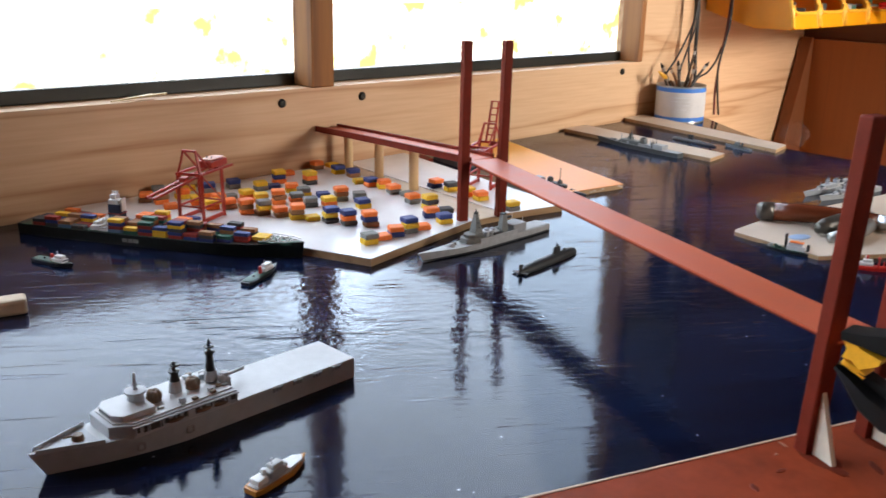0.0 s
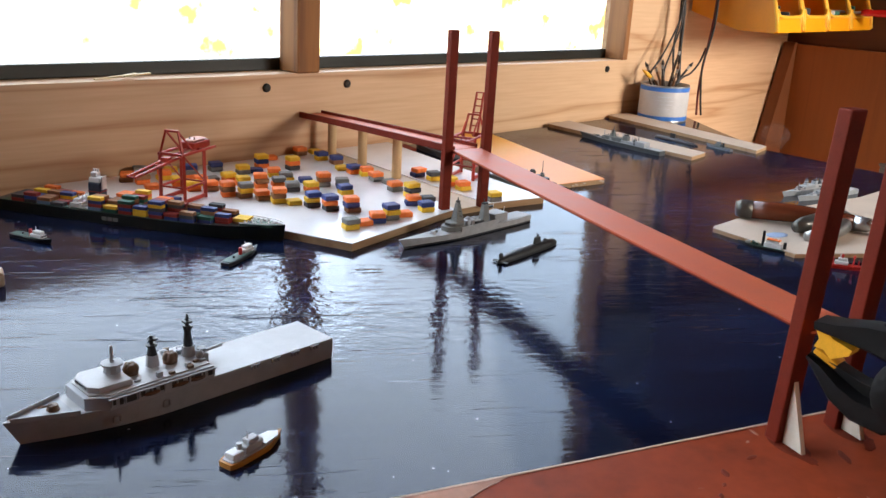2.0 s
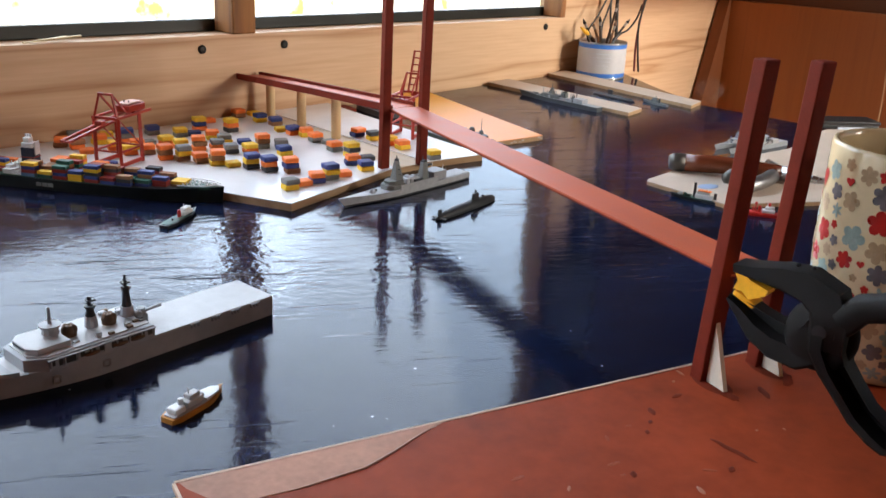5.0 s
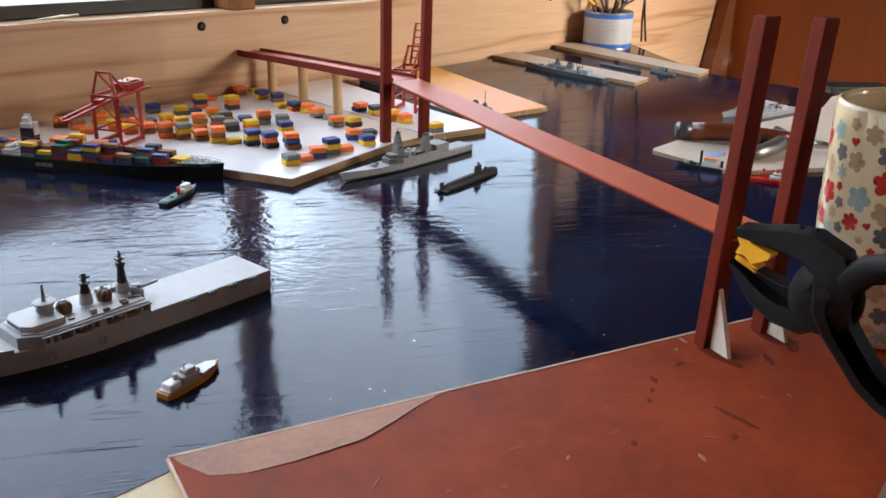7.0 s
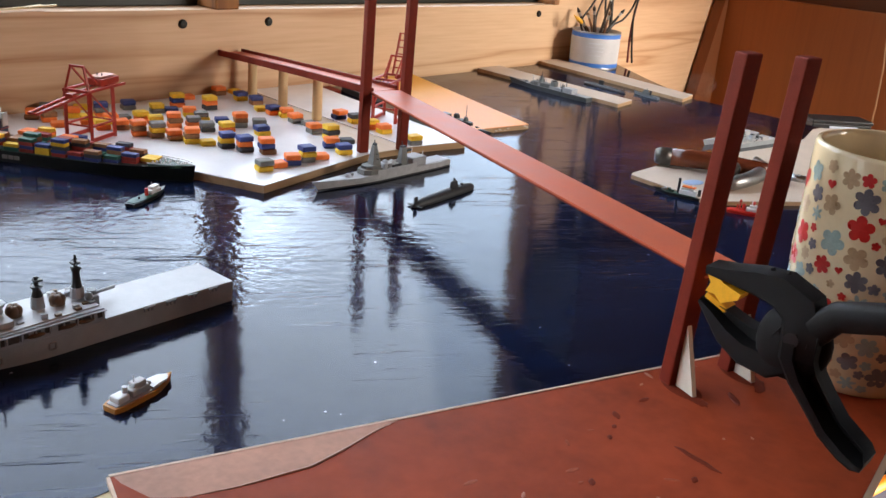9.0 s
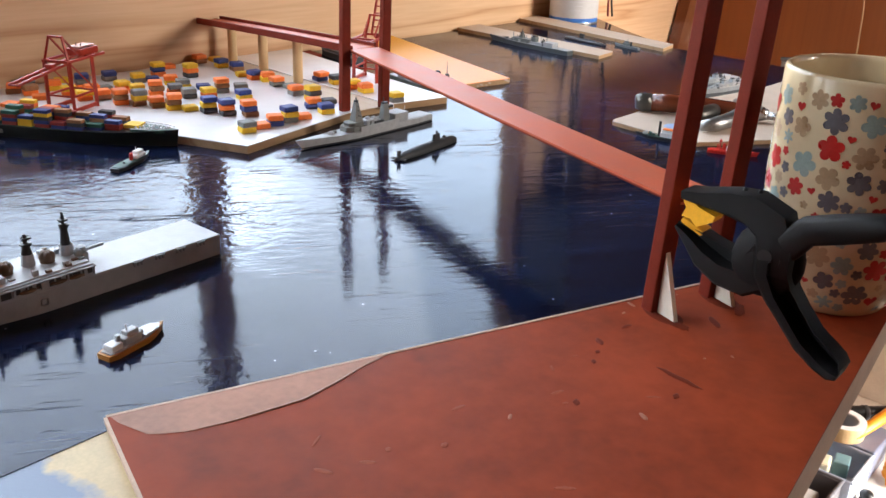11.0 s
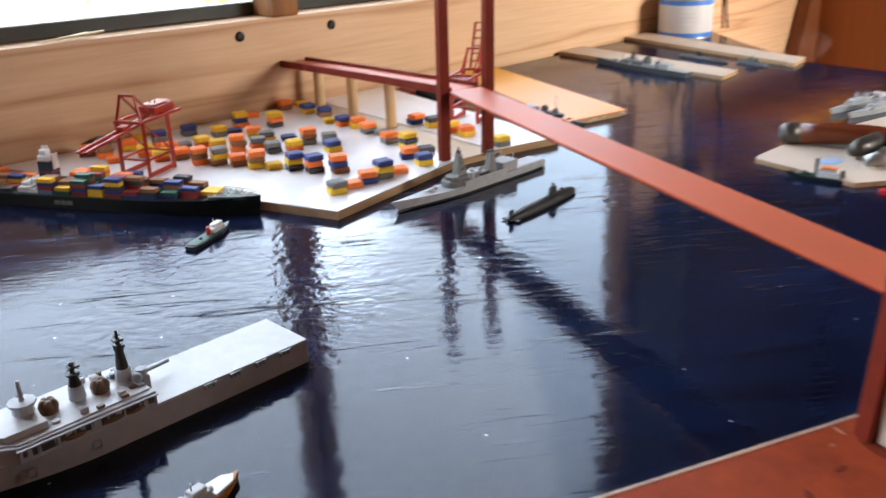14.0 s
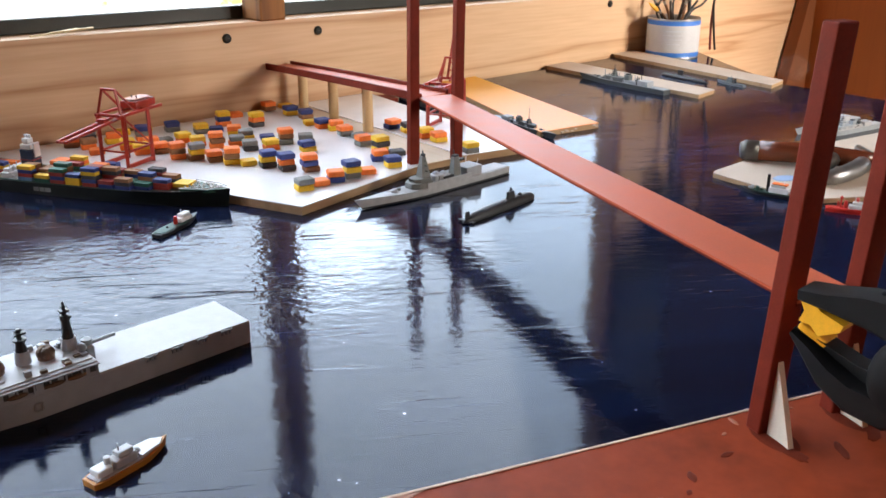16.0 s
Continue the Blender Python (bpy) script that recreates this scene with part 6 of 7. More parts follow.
# cables down the wall
CABLE = surface("black_cable", (0.012, 0.011, 0.011), 0.45)
REDCABLE = surface("dull_red_cable", (0.16, 0.018, 0.014), 0.45)
for pts, r, m, lab in (([(0.6920, 0.778, 0.2080), (0.6935, 0.776, 0.1870), (0.6985, 0.775, 0.1490), (0.6965, 0.773, 0.0970), (0.6940, 0.768, 0.0560), (0.6720, 0.756, 0.0300)], 0.0027, CABLE, "thick black cable hanging from the socket box into the tin"),
                       ([(0.6990, 0.780, 0.2080), (0.6970, 0.781, 0.1800), (0.6990, 0.781, 0.1400), (0.6915, 0.781, 0.1030), (0.6840, 0.772, 0.0590), (0.6660, 0.760, 0.0300)], 0.0016, CABLE, "black cable hanging beside a thicker one"),
                       ([(0.6960, 0.772, 0.1900), (0.6860, 0.770, 0.1580), (0.6790, 0.770, 0.1320), (0.6470, 0.770, 0.0890), (0.6200, 0.770, 0.0610), (0.6200, 0.758, 0.0400)], 0.0014, CABLE, "thin black lead fanning out to the tin"),
                       ([(0.6940, 0.774, 0.1560), (0.6890, 0.772, 0.1270), (0.6720, 0.772, 0.0930), (0.6600, 0.772, 0.0670), (0.6540, 0.765, 0.0400)], 0.0013, CABLE, "thin black lead hanging into the tin"),
                       ([(0.7350, 0.745, 0.2688), (0.7360, 0.745, 0.2160), (0.7350, 0.745, 0.1740), (0.7310, 0.745, 0.1310), (0.7220, 0.745, 0.0870), (0.7170, 0.745, 0.0620), (0.7155, 0.745, 0.0340), (0.7170, 0.744, 0.0017)], 0.0017, REDCABLE, "dull red cable hanging down the pine wall"),
                       ([(0.7230, 0.742, 0.2688), (0.7250, 0.742, 0.2160), (0.7320, 0.742, 0.1860), (0.7310, 0.741, 0.1360), (0.7220, 0.741, 0.1050), (0.7110, 0.741, 0.0710), (0.7170, 0.741, 0.0300), (0.7230, 0.740, 0.0016)], 0.0016, CABLE, "black cable twisted beside a red one"),
                       ([(0.7260, 0.748, 0.1000), (0.7180, 0.750, 0.0800), (0.7000, 0.752, 0.0640), (0.6800, 0.755, 0.0560), (0.6600, 0.757, 0.0350)], 0.0015, CABLE, "thin black lead looping to the tin")):
    cb = thing("cable", lab, "cable", group="cables on the wall")
    fine = []
    for i in range(len(pts) - 1):
        for k in range(6):
            p = [Vector(pts[max(0, min(len(pts) - 1, i + o))]) for o in (-1, 0, 1, 2)]
            u = k / 6
            fine.append(0.5 * ((2 * p[1]) + (p[2] - p[0]) * u + (2 * p[0] - 5 * p[1] + 4 * p[2] - p[3]) * u * u + (3 * p[1] - p[0] - 3 * p[2] + p[3]) * u ** 3))
    fine.append(Vector(pts[-1]))
    part("cable_run", tube(shape(), fine, r, 8), m, cb, smooth=True)

# ---------------------------------------------------------------- yellow storage bins on the wall
BINYELLOW = surface("yellow_bin_plastic", (0.93, 0.36, 0.004), 0.4, 0, 0.08, 30, 500, 0.04)
rnd = random.Random(6)
# paler yellow that paints the highlight onto the bins' rolled edges
BINHIGHLIGHT = surface("bin_rim_highlight", (0.97, 0.52, 0.050), 0.3, 0, 0.06, 30, 500, 0.03)
for i in range(4):
    bx0 = 0.752 + i * 0.0825
    bn = thing("storage_bin", "yellow plastic storage bin with an open front", "bin", bx0, 0.796, 0.128, 0, "yellow bins on the wall")
    w, t, ft, tp = 0.0812, 0.0020, (0.062, 0.060, 0.058, 0.053)[i], (0.083, 0.077, 0.070, 0.061)[i]
    prof2 = [(0, 0.022), (-0.050, 0.008), (-0.082, 0.0), (-0.138, 0.0), (-0.1405, 0.004), (-0.137, 0.022), (-0.125, ft), (-0.098, tp), (0, tp)]
    for sx in (0, w - t):
        bm = shape()
        va = [bm.verts.new((sx, y, z)) for y, z in prof2]
        vb = [bm.verts.new((sx + t, y, z)) for y, z in prof2]
        bm.faces.new(va)
        bm.faces.new(vb[::-1])
        for k in range(len(prof2)):
            bm.faces.new((va[k], vb[k], vb[(k + 1) % len(prof2)], va[(k + 1) % len(prof2)]))
        bmesh.ops.recalc_face_normals(bm, faces=bm.faces)
        part("side_wall", bm, BINYELLOW, bn)
    part("bottom", box(shape(), t, w - t, -0.1385, -0.080, 0.0005, 0.0023), BINYELLOW, bn)
    part("sloped_bottom", bar(shape(), (w / 2, -0.081, 0.0016), (w / 2, -0.001, 0.0225), w - 2 * t, 0.0018), BINYELLOW, bn)
    part("back", box(shape(), t, w - t, -0.0020, 0.0, 0.023, tp - 0.0005), BINYELLOW, bn)
    # front lip: a slanted scoop between two cheeks, with a rolled edge
    bm = shape()
    low = [(0.004, -0.1412, 0.0010), (w - 0.004, -0.1412, 0.0010), (w - 0.010, -0.1380, 0.0225), (0.010, -0.1380, 0.0225)]
    va = [bm.verts.new(p) for p in low]
    vb = [bm.verts.new((x, y + 0.0022, z)) for x, y, z in low]
    bm.faces.new(va)
    bm.faces.new(vb[::-1])
    for k in range(4):
        bm.faces.new((va[k], vb[k], vb[(k + 1) % 4], va[(k + 1) % 4]))
    bmesh.ops.recalc_face_normals(bm, faces=bm.faces)
    part("front_lip", bm, BINYELLOW, bn)
    part("lip_roll", tube(shape(), [(0.003, -0.1365, 0.0330), (0.006, -0.1378, 0.0255), (0.013, -0.1388, 0.0228), (w / 2, -0.1390, 0.0224), (w - 0.013, -0.1388, 0.0228), (w - 0.006, -0.1378, 0.0255), (w - 0.003, -0.1365, 0.0330)], 0.0026, 10), BINHIGHLIGHT, bn, "rolled edge with its highlight in the colour", True)
    for sx in (0.0022, w - 0.0022):
        part("front_rim", tube(shape(), [(sx, -0.1405, 0.003), (sx, -0.1375, 0.022), (sx, -0.1255, ft - 0.001), (sx, -0.1200, ft + 0.003)], 0.0030, 10), BINHIGHLIGHT, bn, "rolled edge with its highlight in the colour", True)
        part("cheek", bar(shape(), (sx + (0.004 if sx < 0.04 else -0.004), -0.1398, 0.002), (sx + (0.003 if sx < 0.04 else -0.003), -0.1370, 0.024), 0.0065, 0.0016), BINYELLOW, bn)
    part("hood", bar(shape(), (w / 2, -0.1235, ft + 0.001), (w / 2, -0.0990, tp - 0.0008), w, 0.0030), BINYELLOW, bn)
    part("hood_roll", rod(shape(), (0, -0.1245, ft), (w, -0.1245, ft), 0.0022, seg=10), BINHIGHLIGHT, bn)
    for k in range(10):
        nut = thing("small_part", ("small white plastic fitting lying in a bin", "little grey metal fitting lying in a bin", "little green fitting lying in a bin", "small black plastic fitting lying in a bin", "small white plastic fitting lying in a bin", "small black plastic fitting lying in a bin")[rnd.randrange(6)], "fitting", bx0 + rnd.uniform(0.014, 0.066), 0.796 - rnd.uniform(0.085, 0.128), 0.1303, rnd.uniform(0, 180), "fittings in the bins")
        tone = WHITE if "white" in nut["label"] else GREENBOX if "green" in nut["label"] else BLACK if "black" in nut["label"] else TINMETAL
        part("fitting", box(shape(), -0.007, 0.007, -0.004, 0.004, 0, rnd.uniform(0.022, 0.038), 0.002), tone, nut)
RUBY = surface("clear_red_plastic", (0.50, 0.012, 0.010), 0.22, 0, 0.12, 90, 700, 0.05, coat=0.4)
sd = thing("screwdriver", "red plastic handled screwdriver poking out of a bin", "screwdriver", 1.010, 0.648, 0.1575, -58)
sd.scale = (0.72, 0.72, 0.72)
grip = []
for k in range(15):
    u = k / 14
    grip.append((0.085 * u, 0, 0))
part("handle", tube(shape(), grip, [0.0045, 0.0075, 0.0082, 0.0078, 0.0070, 0.0078, 0.0084, 0.0084, 0.0084, 0.0084, 0.0084, 0.0082, 0.0080, 0.0072, 0.0045], 14), RUBY, sd, smooth=True)
part("blade", rod(shape(), (-0.07, 0, 0), (0, 0, 0), 0.0026, seg=8), TINMETAL, sd)
pk = thing("card_packet", "folded grey white card lying on the bins", "card", 0.990, 0.745, 0.1990, 8)
bm = slab(shape(), [(-0.085, -0.030), (0.080, -0.030), (0.105, 0.010), (0.060, 0.075), (-0.020, 0.070)], 0.0, 0.003, 0.0006)
part("card", bm, surface("grey_card_sheet", (0.36, 0.37, 0.38), 0.6, 0, 0.12, 40, 500, 0.08), pk).matrix_basis = pose(0, 0, 0.014, 40, 6, 0)
part("fold", slab(shape(), [(-0.080, -0.030), (0.020, -0.032), (-0.010, 0.030)], 0.0, 0.0025, 0.0005), LABEL, pk).matrix_basis = pose(-0.02, -0.012, 0.020, 52, -6, 0)

# dark cupboard over the brown end wall
setting("upper_panel", box(shape(), 1.0862, 1.12, -0.30, 0.845, 0.0947, 0.255), DARKWOOD, "dark stained rail over the brown wall", "panel")
setting("upper_panel_high", box(shape(), 1.0862, 1.12, -0.30, 0.845, 0.2555, 1.25), DARKWOOD, "dark stained panel over the brown wall", "panel")
# board added in place of the corner's dark seam and the shade beside it
bm = shape()
quad = [(0.945, -0.30), (1.0745, -0.30), (1.0745, 0.0975), (1.068, 0.0975)]
lo = [bm.verts.new((x, 0.775, z)) for x, z in quad]
hi = [bm.verts.new((x, 0.7955, z)) for x, z in quad]
bm.faces.new(lo)
bm.faces.new(hi[::-1])
for i in range(4):
    bm.faces.new((lo[i], hi[i], hi[(i + 1) % 4], lo[(i + 1) % 4]))
bmesh.ops.recalc_face_normals(bm, faces=bm.faces)
setting("corner_shade_board", bm, timber("corner_shade_brown", (0.19, 0.055, 0.012), (0.12, 0.034, 0.008), "z", 18, 0.6, 0.4), "brown board standing in for the shaded seam of the wall corner", "batten")
cord = thing("cord", "thin pale cord hanging on the brown wall", "cord")
part("cord_run", tube(shape(), [(1.068, 0.497, 0.0975), (1.068, 0.494, 0.05), (1.067, 0.489, 0.013), (1.067, 0.486, -0.046), (1.068, 0.486, -0.10), (1.069, 0.488, -0.2)], 0.0013, 8), surface("tan_cord", (0.45, 0.27, 0.14), 0.6), cord)

# ---------------------------------------------------------------- hand tools on the pale board
WOODGRIP = timber("varnished_grip", (0.20, 0.050, 0.018), (0.10, 0.022, 0.010), "x", 20, 0.25)
STEEL = surface("brushed_steel", (0.50, 0.50, 0.50), 0.28, 0.95, 0.12, 120, 900, 0.08)
GUNMETAL = surface("dark_gunmetal", (0.10, 0.095, 0.085), 0.4, 0.7, 0.2, 120, 900, 0.1)
k1 = thing("folding_knife", "curved wooden handled knife with metal bolsters on the board", "knife", 0.2131, 0.3955, 0.0036, -64)
part("grip", tube(shape(), [(0.012, 0, 0.0085), (0.030, 0.001, 0.0092), (0.055, 0.0035, 0.0090), (0.080, 0.004, 0.0080), (0.094, 0.0025, 0.0078)], [0.0078, 0.0082, 0.0076, 0.0070, 0.0066], 16), WOODGRIP, k1, "dark red varnished wooden grip", True)
part("bolster", tube(shape(), [(-0.001, -0.002, 0.0082), (0.003, -0.001, 0.0084), (0.012, 0, 0.0085)], [0.0060, 0.0080, 0.0080], 16), GUNMETAL, k1, "dull metal end cap", True)
part("bolster", tube(shape(), [(0.094, 0.0025, 0.0078), (0.105, 0.001, 0.0076), (0.110, 0.000, 0.0074)], [0.0068, 0.0062, 0.0040], 16), STEEL, k1, "bright metal bolster", True)
part("blade", tube(shape(), [(0.108, 0.0, 0.0070), (0.125, -0.002, 0.0060), (0.140, 0.002, 0.0050)], [0.0035, 0.0030, 0.0010], 10), STEEL, k1, "", True)
k2 = thing("pliers", "steel pliers with dark grips lying on the board", "pliers", 0.2028, 0.3371, 0.0036, -12)
part("grip", tube(shape(), [(0.0, 0.0, 0.0068), (0.010, 0.0, 0.0074), (0.026, 0.003, 0.0074), (0.040, 0.008, 0.0070)], [0.0045, 0.0070, 0.0068, 0.0058], 14), GUNMETAL, k2, "dark grip with a pale worn end", True)
curve = [k2.matrix_basis.inverted() @ Vector(p) for p in ((0.2754, 0.3273, 0.0075), (0.2560, 0.3183, 0.0085), (0.2342, 0.3138, 0.0095), (0.2155, 0.3126, 0.0100), (0.1988, 0.3143, 0.0098), (0.1881, 0.3208, 0.0090))]
part("arm", tube(shape(), curve, [0.0050, 0.0066, 0.0064, 0.0062, 0.0058, 0.0040], 14), surface("worn_tool_steel", (0.34, 0.34, 0.33), 0.38, 0.9, 0.2, 120, 900, 0.1), k2, "worn curved steel arm", True)
part("end_cap", ball(shape(), tuple(curve[0]), 0.0066, 1.0, 0.95, 0.9, 16), GUNMETAL, k2, "dark rounded end", True)
part("arm", tube(shape(), [(0.055, -0.012, 0.0060), (0.072, 0.002, 0.0060), (0.088, 0.022, 0.0060)], [0.0050, 0.0048, 0.0030], 12), GUNMETAL, k2, "", True)
part("smudge", ball(shape(), (-0.014, 0.006, 0.0), 1.0, 0.011, 0.007, 0.0004, 14), surface("blue_paint_smudge", (0.30, 0.42, 0.62), 0.6), k2, "pale blue paint smudge", True)

# things at the far end of the table
tub = thing("plastic_bag", "crumpled clear plastic bag at the table end", "bag", 0.585, 0.552, 0.0, 25)
m_clear, n_c, l_c, b_c = nodes_of("cloudy_clear_plastic")
b_c.inputs["Base Color"].default_value, b_c.inputs["Roughness"].default_value = (0.85, 0.80, 0.74, 1), 0.25
b_c.inputs["Transmission Weight"].default_value, b_c.inputs["IOR"].default_value, b_c.inputs["Alpha"].default_value = 0.9, 1.04, 0.09
bm = ball(shape(), (0, 0, 0.013), 1.0, 0.028, 0.016, 0.012, 30)
for v in bm.verts:
    v.co += 0.008 * noise.noise_vector(v.co * 60)
    v.co.z = max(0.0004, v.co.z)
part("bag_film", bm, m_clear, tub, smooth=True)
bx = thing("dark_box", "black box behind cards beyond the table end", "box", 0.605, 0.385, -0.060, -42)
part("box_body", box(shape(), -0.036, 0.036, -0.016, 0.016, 0, 0.060, 0.0015), BLACK, bx)
part("lid", box(shape(), -0.037, 0.037, -0.017, 0.017, 0.060, 0.064, 0.001), BLACK, bx)
setting("side_ledge", box(shape(), 0.556, 0.80, 0.20, 0.54, -0.080, -0.060), BROWN, "brown ledge beyond the table end", "ledge")
pc = thing("paper_card", "pale blue printed card leaning on a black box", "card", 0.590, 0.366, -0.060, -42)
part("sheet", box(shape(), -0.017, 0.017, -0.0006, 0.0006, 0, 0.058), surface("pale_blue_card", (0.50, 0.58, 0.68), 0.5, 0, 0.1, 90, 600, 0.05), pc).matrix_basis = pose(0, 0, 0, -8, 0, 0)
part("printed_panel", box(shape(), -0.008, 0.006, -0.0012, -0.0007, 0.036, 0.052), LABEL, pc).matrix_basis = pose(0, 0, 0, -8, 0, 0)
stick = thing("round_stick", "pale wooden stick with worn corners lying on the sea", "stick", -0.3333, 0.5909, 0.0062, 165)
part("stick", box(shape(), -0.003, 0.14, -0.0072, 0.0072, -0.0062, 0.0040, 0.0022), RAWWOOD, stick)
sliver = thing("wood_sliver", "pale sliver of wood on the window ledge", "sliver")
sliver.matrix_basis = TILT @ pose(-0.145, 0.006, 0.0886)
bm = shape()
for a, b, w in (((-0.030, 0, 0.001), (0.012, 0.004, 0.003), 0.0022), ((-0.014, 0.003, 0.002), (0.020, -0.004, 0.0050), 0.0045), ((-0.004, 0, 0.003), (0.010, 0.002, 0.0042), 0.0060)):
    bar(bm, a, b, w, 0.0012)
part("sliver_wood", bm, surface("pale_sliver", (0.70, 0.55, 0.30), 0.6), sliver)

# ---------------------------------------------------------------- low shelf with supplies, deep below the headland
ZS = -0.640
setting("low_shelf", box(shape(), 0.40, 1.0735, -0.30, 0.785, ZS - 0.02, ZS), surface("cream_shelf_paint", (0.80, 0.74, 0.66), 0.5, 0, 0.1, 20, 300, 0.1), "cream painted low shelf holding supplies", "shelf")
setting("shelf_back", box(shape(), 1.058, 1.0735, -0.30, 0.770, ZS + 0.001, -0.432), bpy.data.materials["cream_shelf_paint"], "cream painted board behind the low shelf", "panel")
PAPER = surface("white_paper", (0.80, 0.80, 0.80), 0.6, 0, 0.05, 60, 600, 0.05)
CASEGREY = surface("grey_case_plastic", (0.15, 0.15, 0.17), 0.45, 0, 0.12, 40, 500, 0.06)
TRAYBLUE = surface("milky_blue_plastic", (0.52, 0.60, 0.74), 0.25, 0, 0.08, 30, 400, 0.03)


def open_tray(name, label, x0, x1, y0, y1, z0, z1, wall, material, category):
    """A moulded tray: floor, four sloping walls and a rolled rim."""
    o = thing(name, label, category, (x0 + x1) / 2, (y0 + y1) / 2, z0)
    hx, hy, h = (x1 - x0) / 2, (y1 - y0) / 2, z1 - z0
    part("tray_floor", box(shape(), -hx + wall, hx - wall, -hy + wall, hy - wall, 0.0, wall, 0.0006), material, o)
    for s, nm in ((-1, "end_wall"), (1, "end_wall")):
        part(nm, box(shape(), s * hx - (wall if s > 0 else 0), s * hx + (0 if s > 0 else wall), -hy, hy, 0.0, h, 0.0012), material, o)
        part("side_wall", box(shape(), -hx + wall, hx - wall, s * hy - (wall if s > 0 else 0), s * hy + (0 if s > 0 else wall), 0.0, h, 0.0012), material, o)
    rim = [(-hx, -hy, h), (hx, -hy, h), (hx, hy, h), (-hx, hy, h), (-hx, -hy, h)]
    for a, b in zip(rim, rim[1:]):
        part("rim", rod(shape(), a, b, 0.0028, seg=8), material, o)
    return o


open_tray("storage_case", "dark grey plastic storage case on the low shelf", 0.585, 0.702, 0.270, 0.372, ZS, -0.588, 0.004, CASEGREY, "case")
pad = thing("foam_pad", "white foam pad lying in the grey case", "pad", 0.640, 0.318, ZS + 0.0041, 4)
part("pad_body", box(shape(), -0.040, 0.040, -0.030, 0.030, 0, 0.030, 0.004), PAPER, pad)
open_tray("parts_tray", "milky blue plastic parts tray on the low shelf", 0.708, 0.800, 0.260, 0.356, ZS, -0.590, 0.003, TRAYBLUE, "tray")
blk = thing("soap_block", "pale cream block lying in the blue tray", "block", 0.735, 0.312, ZS + 0.0031, 12)
part("block", box(shape(), -0.016, 0.016, -0.013, 0.013, 0, 0.052, 0.004), surface("cream_wax", (0.72, 0.66, 0.48), 0.45, 0, 0.08, 60, 500, 0.04), blk)
tl = thing("teal_packet", "grey teal packet standing in the blue tray", "packet", 0.758, 0.290, ZS + 0.0031, 12)
part("packet_body", box(shape(), -0.014, 0.014, -0.011, 0.011, 0, 0.050, 0.002), surface("teal_card", (0.16, 0.30, 0.34), 0.5, 0, 0.1, 60, 500, 0.05), tl)
bbx = thing("blue_grey_box", "blue grey plastic box beside the tray", "box", 0.842, 0.306, ZS, 0)
part("box_body", box(shape(), -0.040, 0.040, -0.046, 0.050, 0, 0.048, 0.004), surface("blue_grey_plastic", (0.17, 0.20, 0.29), 0.4, 0, 0.12, 40, 500, 0.05), bbx)
part("lid", box(shape(), -0.042, 0.042, -0.048, 0.052, 0.048, 0.056, 0.003), bpy.data.materials["blue_grey_plastic"], bbx)
tape = thing("masking_tape", "roll of tan masking tape lying on a box", "tape", 0.822, 0.316, ZS + 0.0561, 20)
part("tape_roll", lathe(shape(), [(0.0215, 0.0), (0.0325, 0.0), (0.0330, 0.001), (0.0330, 0.023), (0.0325, 0.024), (0.0215, 0.024), (0.0215, 0.0)], 44), surface("tan_tape", (0.60, 0.40, 0.20), 0.6, 0, 0.08, 200, 900, 0.05), tape, smooth=False)
part("top_face", lathe(shape(), [(0.0217, 0.0241), (0.0326, 0.0241), (0.0326, 0.0246), (0.0217, 0.0246), (0.0217, 0.0241)], 44), PAPER, tape, "pale wound edge")
part("core", lathe(shape(), [(0.0200, 0.0), (0.0214, 0.0), (0.0214, 0.0238), (0.0200, 0.0238), (0.0200, 0.0)], 36), surface("grey_card_core", (0.40, 0.40, 0.41), 0.6, 0, 0.08, 90, 600, 0.05), tape)
TOOLORANGE = surface("orange_tool_plastic", (0.86, 0.30, 0.020), 0.4, 0, 0.1, 60, 500, 0.05)
ot = thing("pruning_tool", "orange handled tool lying across the boxes", "tool")
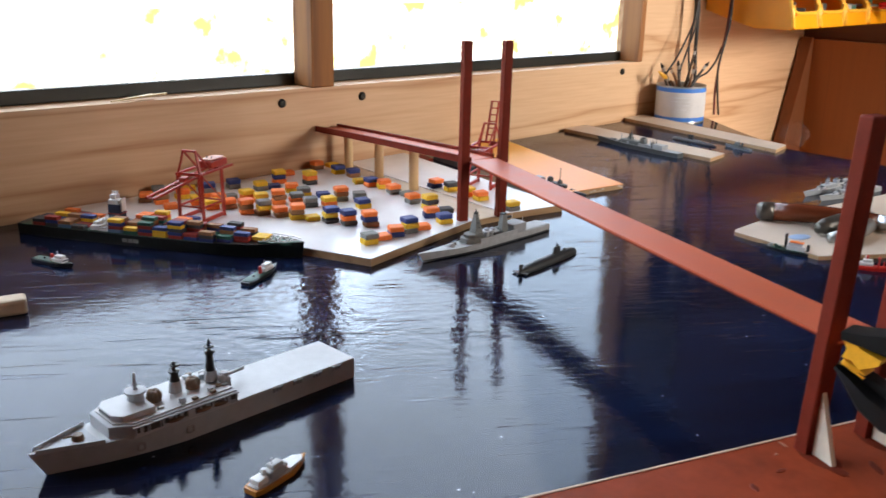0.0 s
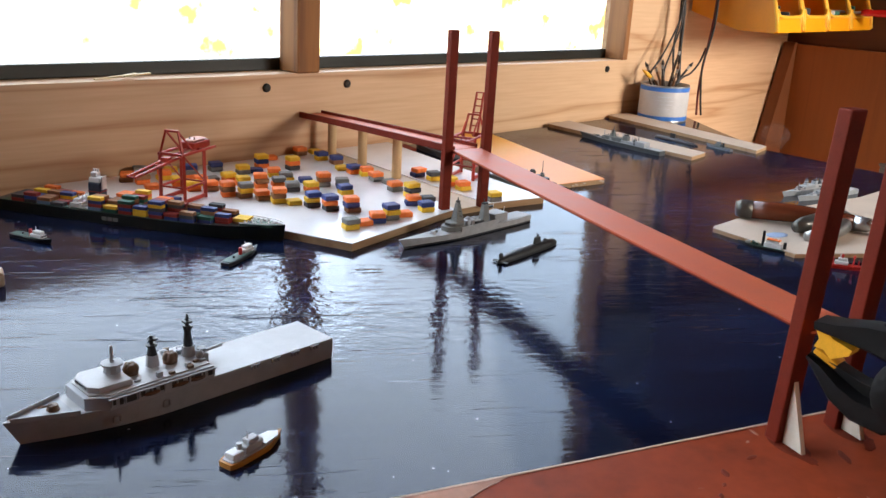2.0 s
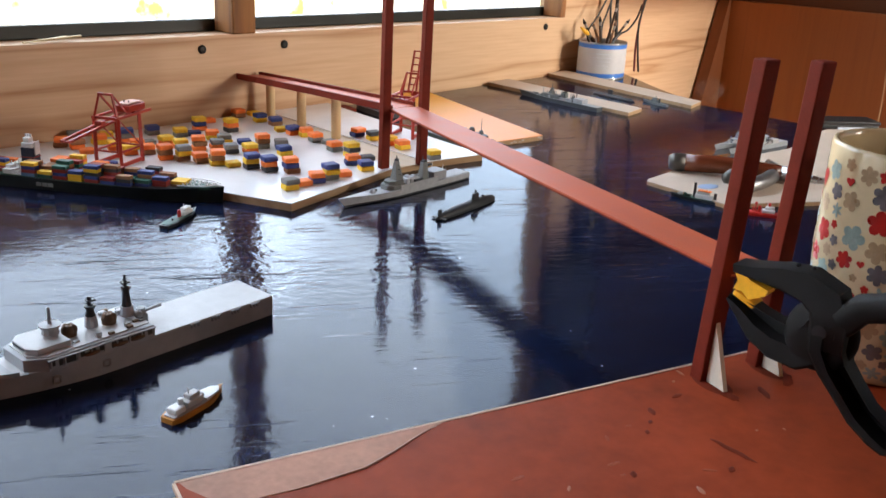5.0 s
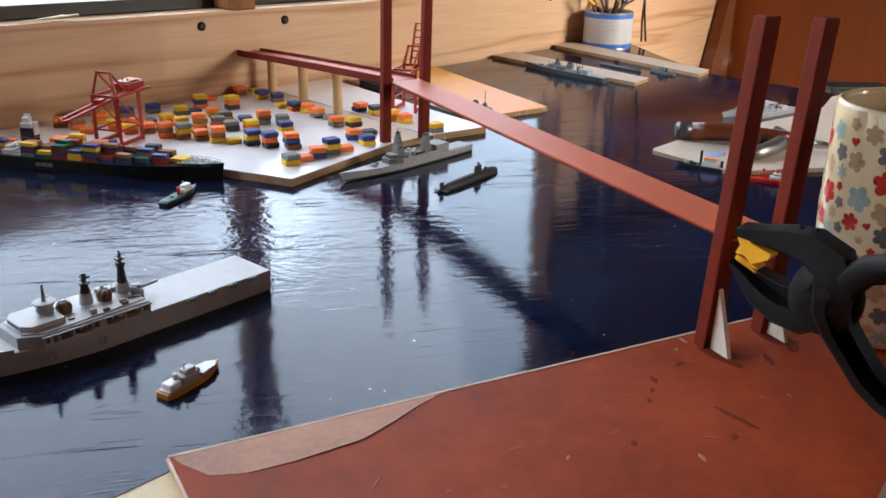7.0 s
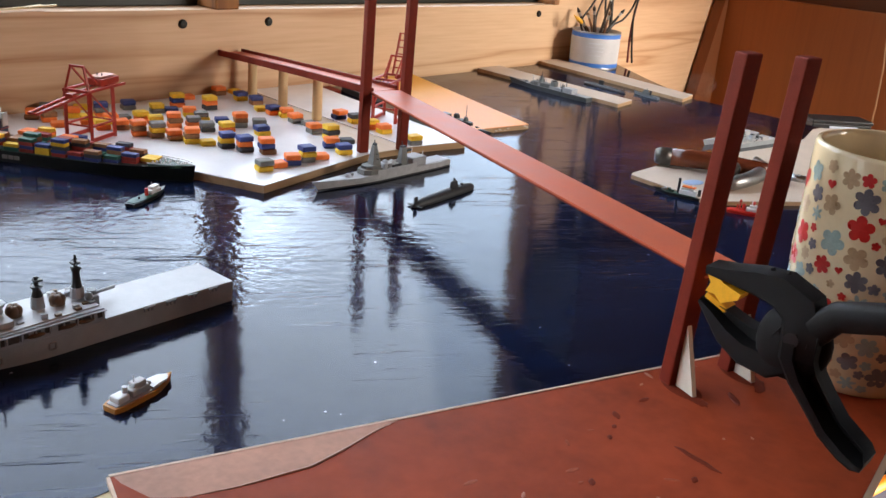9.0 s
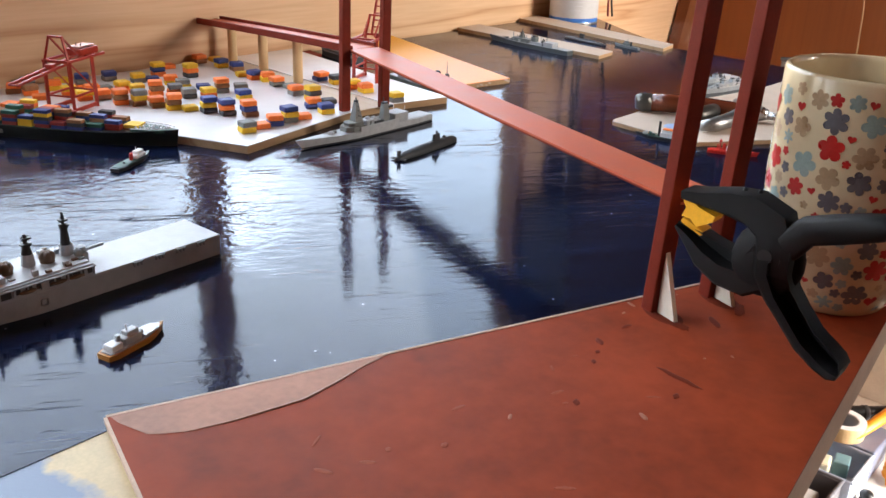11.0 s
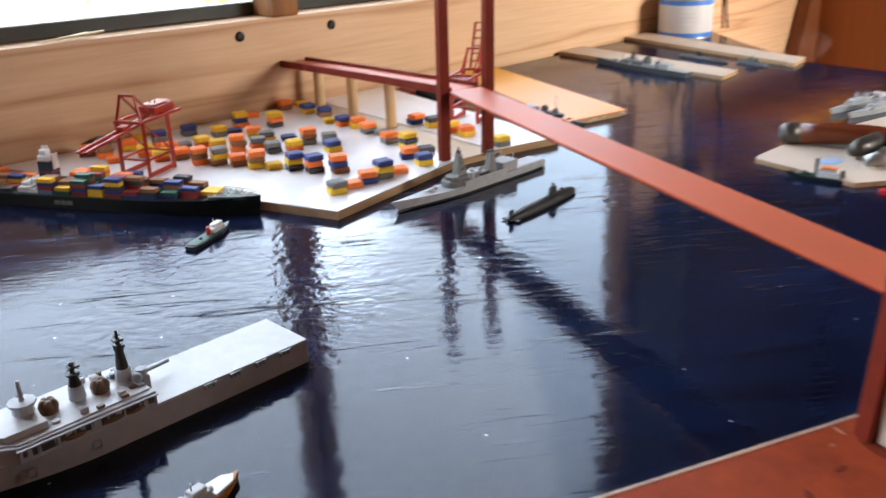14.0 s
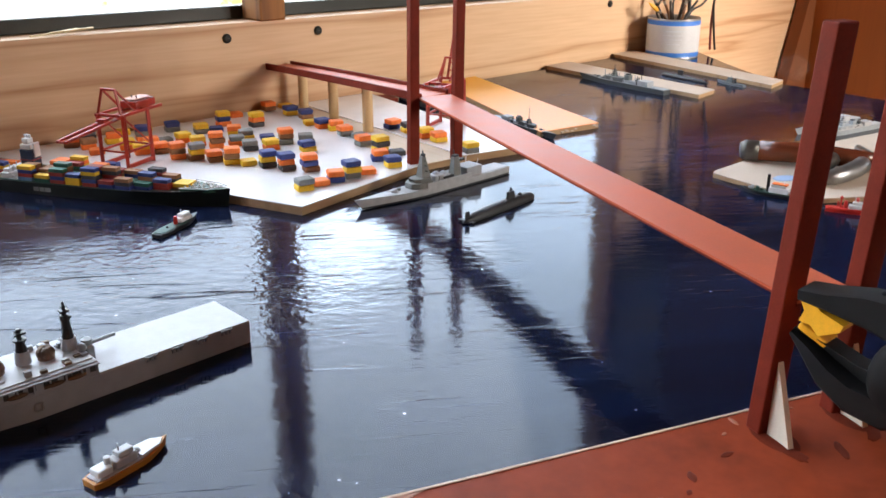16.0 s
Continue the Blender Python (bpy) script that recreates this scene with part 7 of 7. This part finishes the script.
part("handle", tube(shape(), [(0.805, 0.292, -0.5745), (0.815, 0.290, -0.5715), (0.850, 0.281, -0.566), (0.890, 0.271, -0.560), (0.930, 0.262, -0.556), (0.940, 0.260, -0.555)], [0.004, 0.0075, 0.0090, 0.0095, 0.0100, 0.006], 14), TOOLORANGE, ot, smooth=True)
bt = thing("black_tube", "short black plastic tube lying on the boxes", "tube")
part("tube_body", tube(shape(), [(0.862, 0.331, -0.5735), (0.866, 0.327, -0.573), (0.895, 0.296, -0.573), (0.935, 0.256, -0.573)], [0.009, 0.0112, 0.0112, 0.0112], 18), BLACK, bt, smooth=True)
part("collar", tube(shape(), [(0.884, 0.3078, -0.573), (0.890, 0.3016, -0.573)], [0.0122, 0.0122], 18), CHARCOAL, bt, smooth=True)
cb2 = thing("orange_cable", "orange ribbed flex looped on the low shelf", "cable")
for k in range(9):
    u = k / 8
    part("rib", ball(shape(), (0.886 - 0.052 * u, 0.244 - 0.006 * u, ZS + 0.011 + 0.030 * (1 - u)), 0.010, 0.75, 1.25, 1.0, 12), TOOLORANGE, cb2, smooth=True)
part("core_flex", tube(shape(), [(0.890, 0.246, ZS + 0.045), (0.860, 0.242, ZS + 0.028), (0.832, 0.238, ZS + 0.008), (0.815, 0.232, ZS + 0.006)], 0.006, 10), TOOLORANGE, cb2, smooth=True)
kn = thing("bottle_cap", "small black screw cap lying on the low shelf", "cap", 0.752, 0.246, ZS, 0)
part("cap_body", lathe(shape(), [(0.0005, 0.0), (0.009, 0.0), (0.010, 0.003), (0.008, 0.010), (0.010, 0.016), (0.008, 0.019), (0.0005, 0.020)], 20), BLACK, kn, smooth=True)

# dark junction box where the cables start
jb = thing("junction_box", "black socket box with cables on the wall", "socket")
part("box_body", box(shape(), 0.662, 0.716, 0.758, 0.7995, 0.192, 0.268, 0.004), BLACK, jb)
# chipped pale flakes along the beach board's edge
rnd = random.Random(23)
beach = [o for o in scene.objects if o.name.startswith("beach_board")][0]
for i in range(9):
    u = rnd.random()
    part("chip", box(shape(), -0.0016, 0.0016, -0.0006, 0.0006, 0, rnd.uniform(0.0006, 0.0018), 0.0002), MDF, beach).matrix_basis = pose(0.1626 + 0.0642 * u, 0.5590 - 0.0110 * u, rnd.uniform(0.0008, 0.0028), 0, 0, -10)
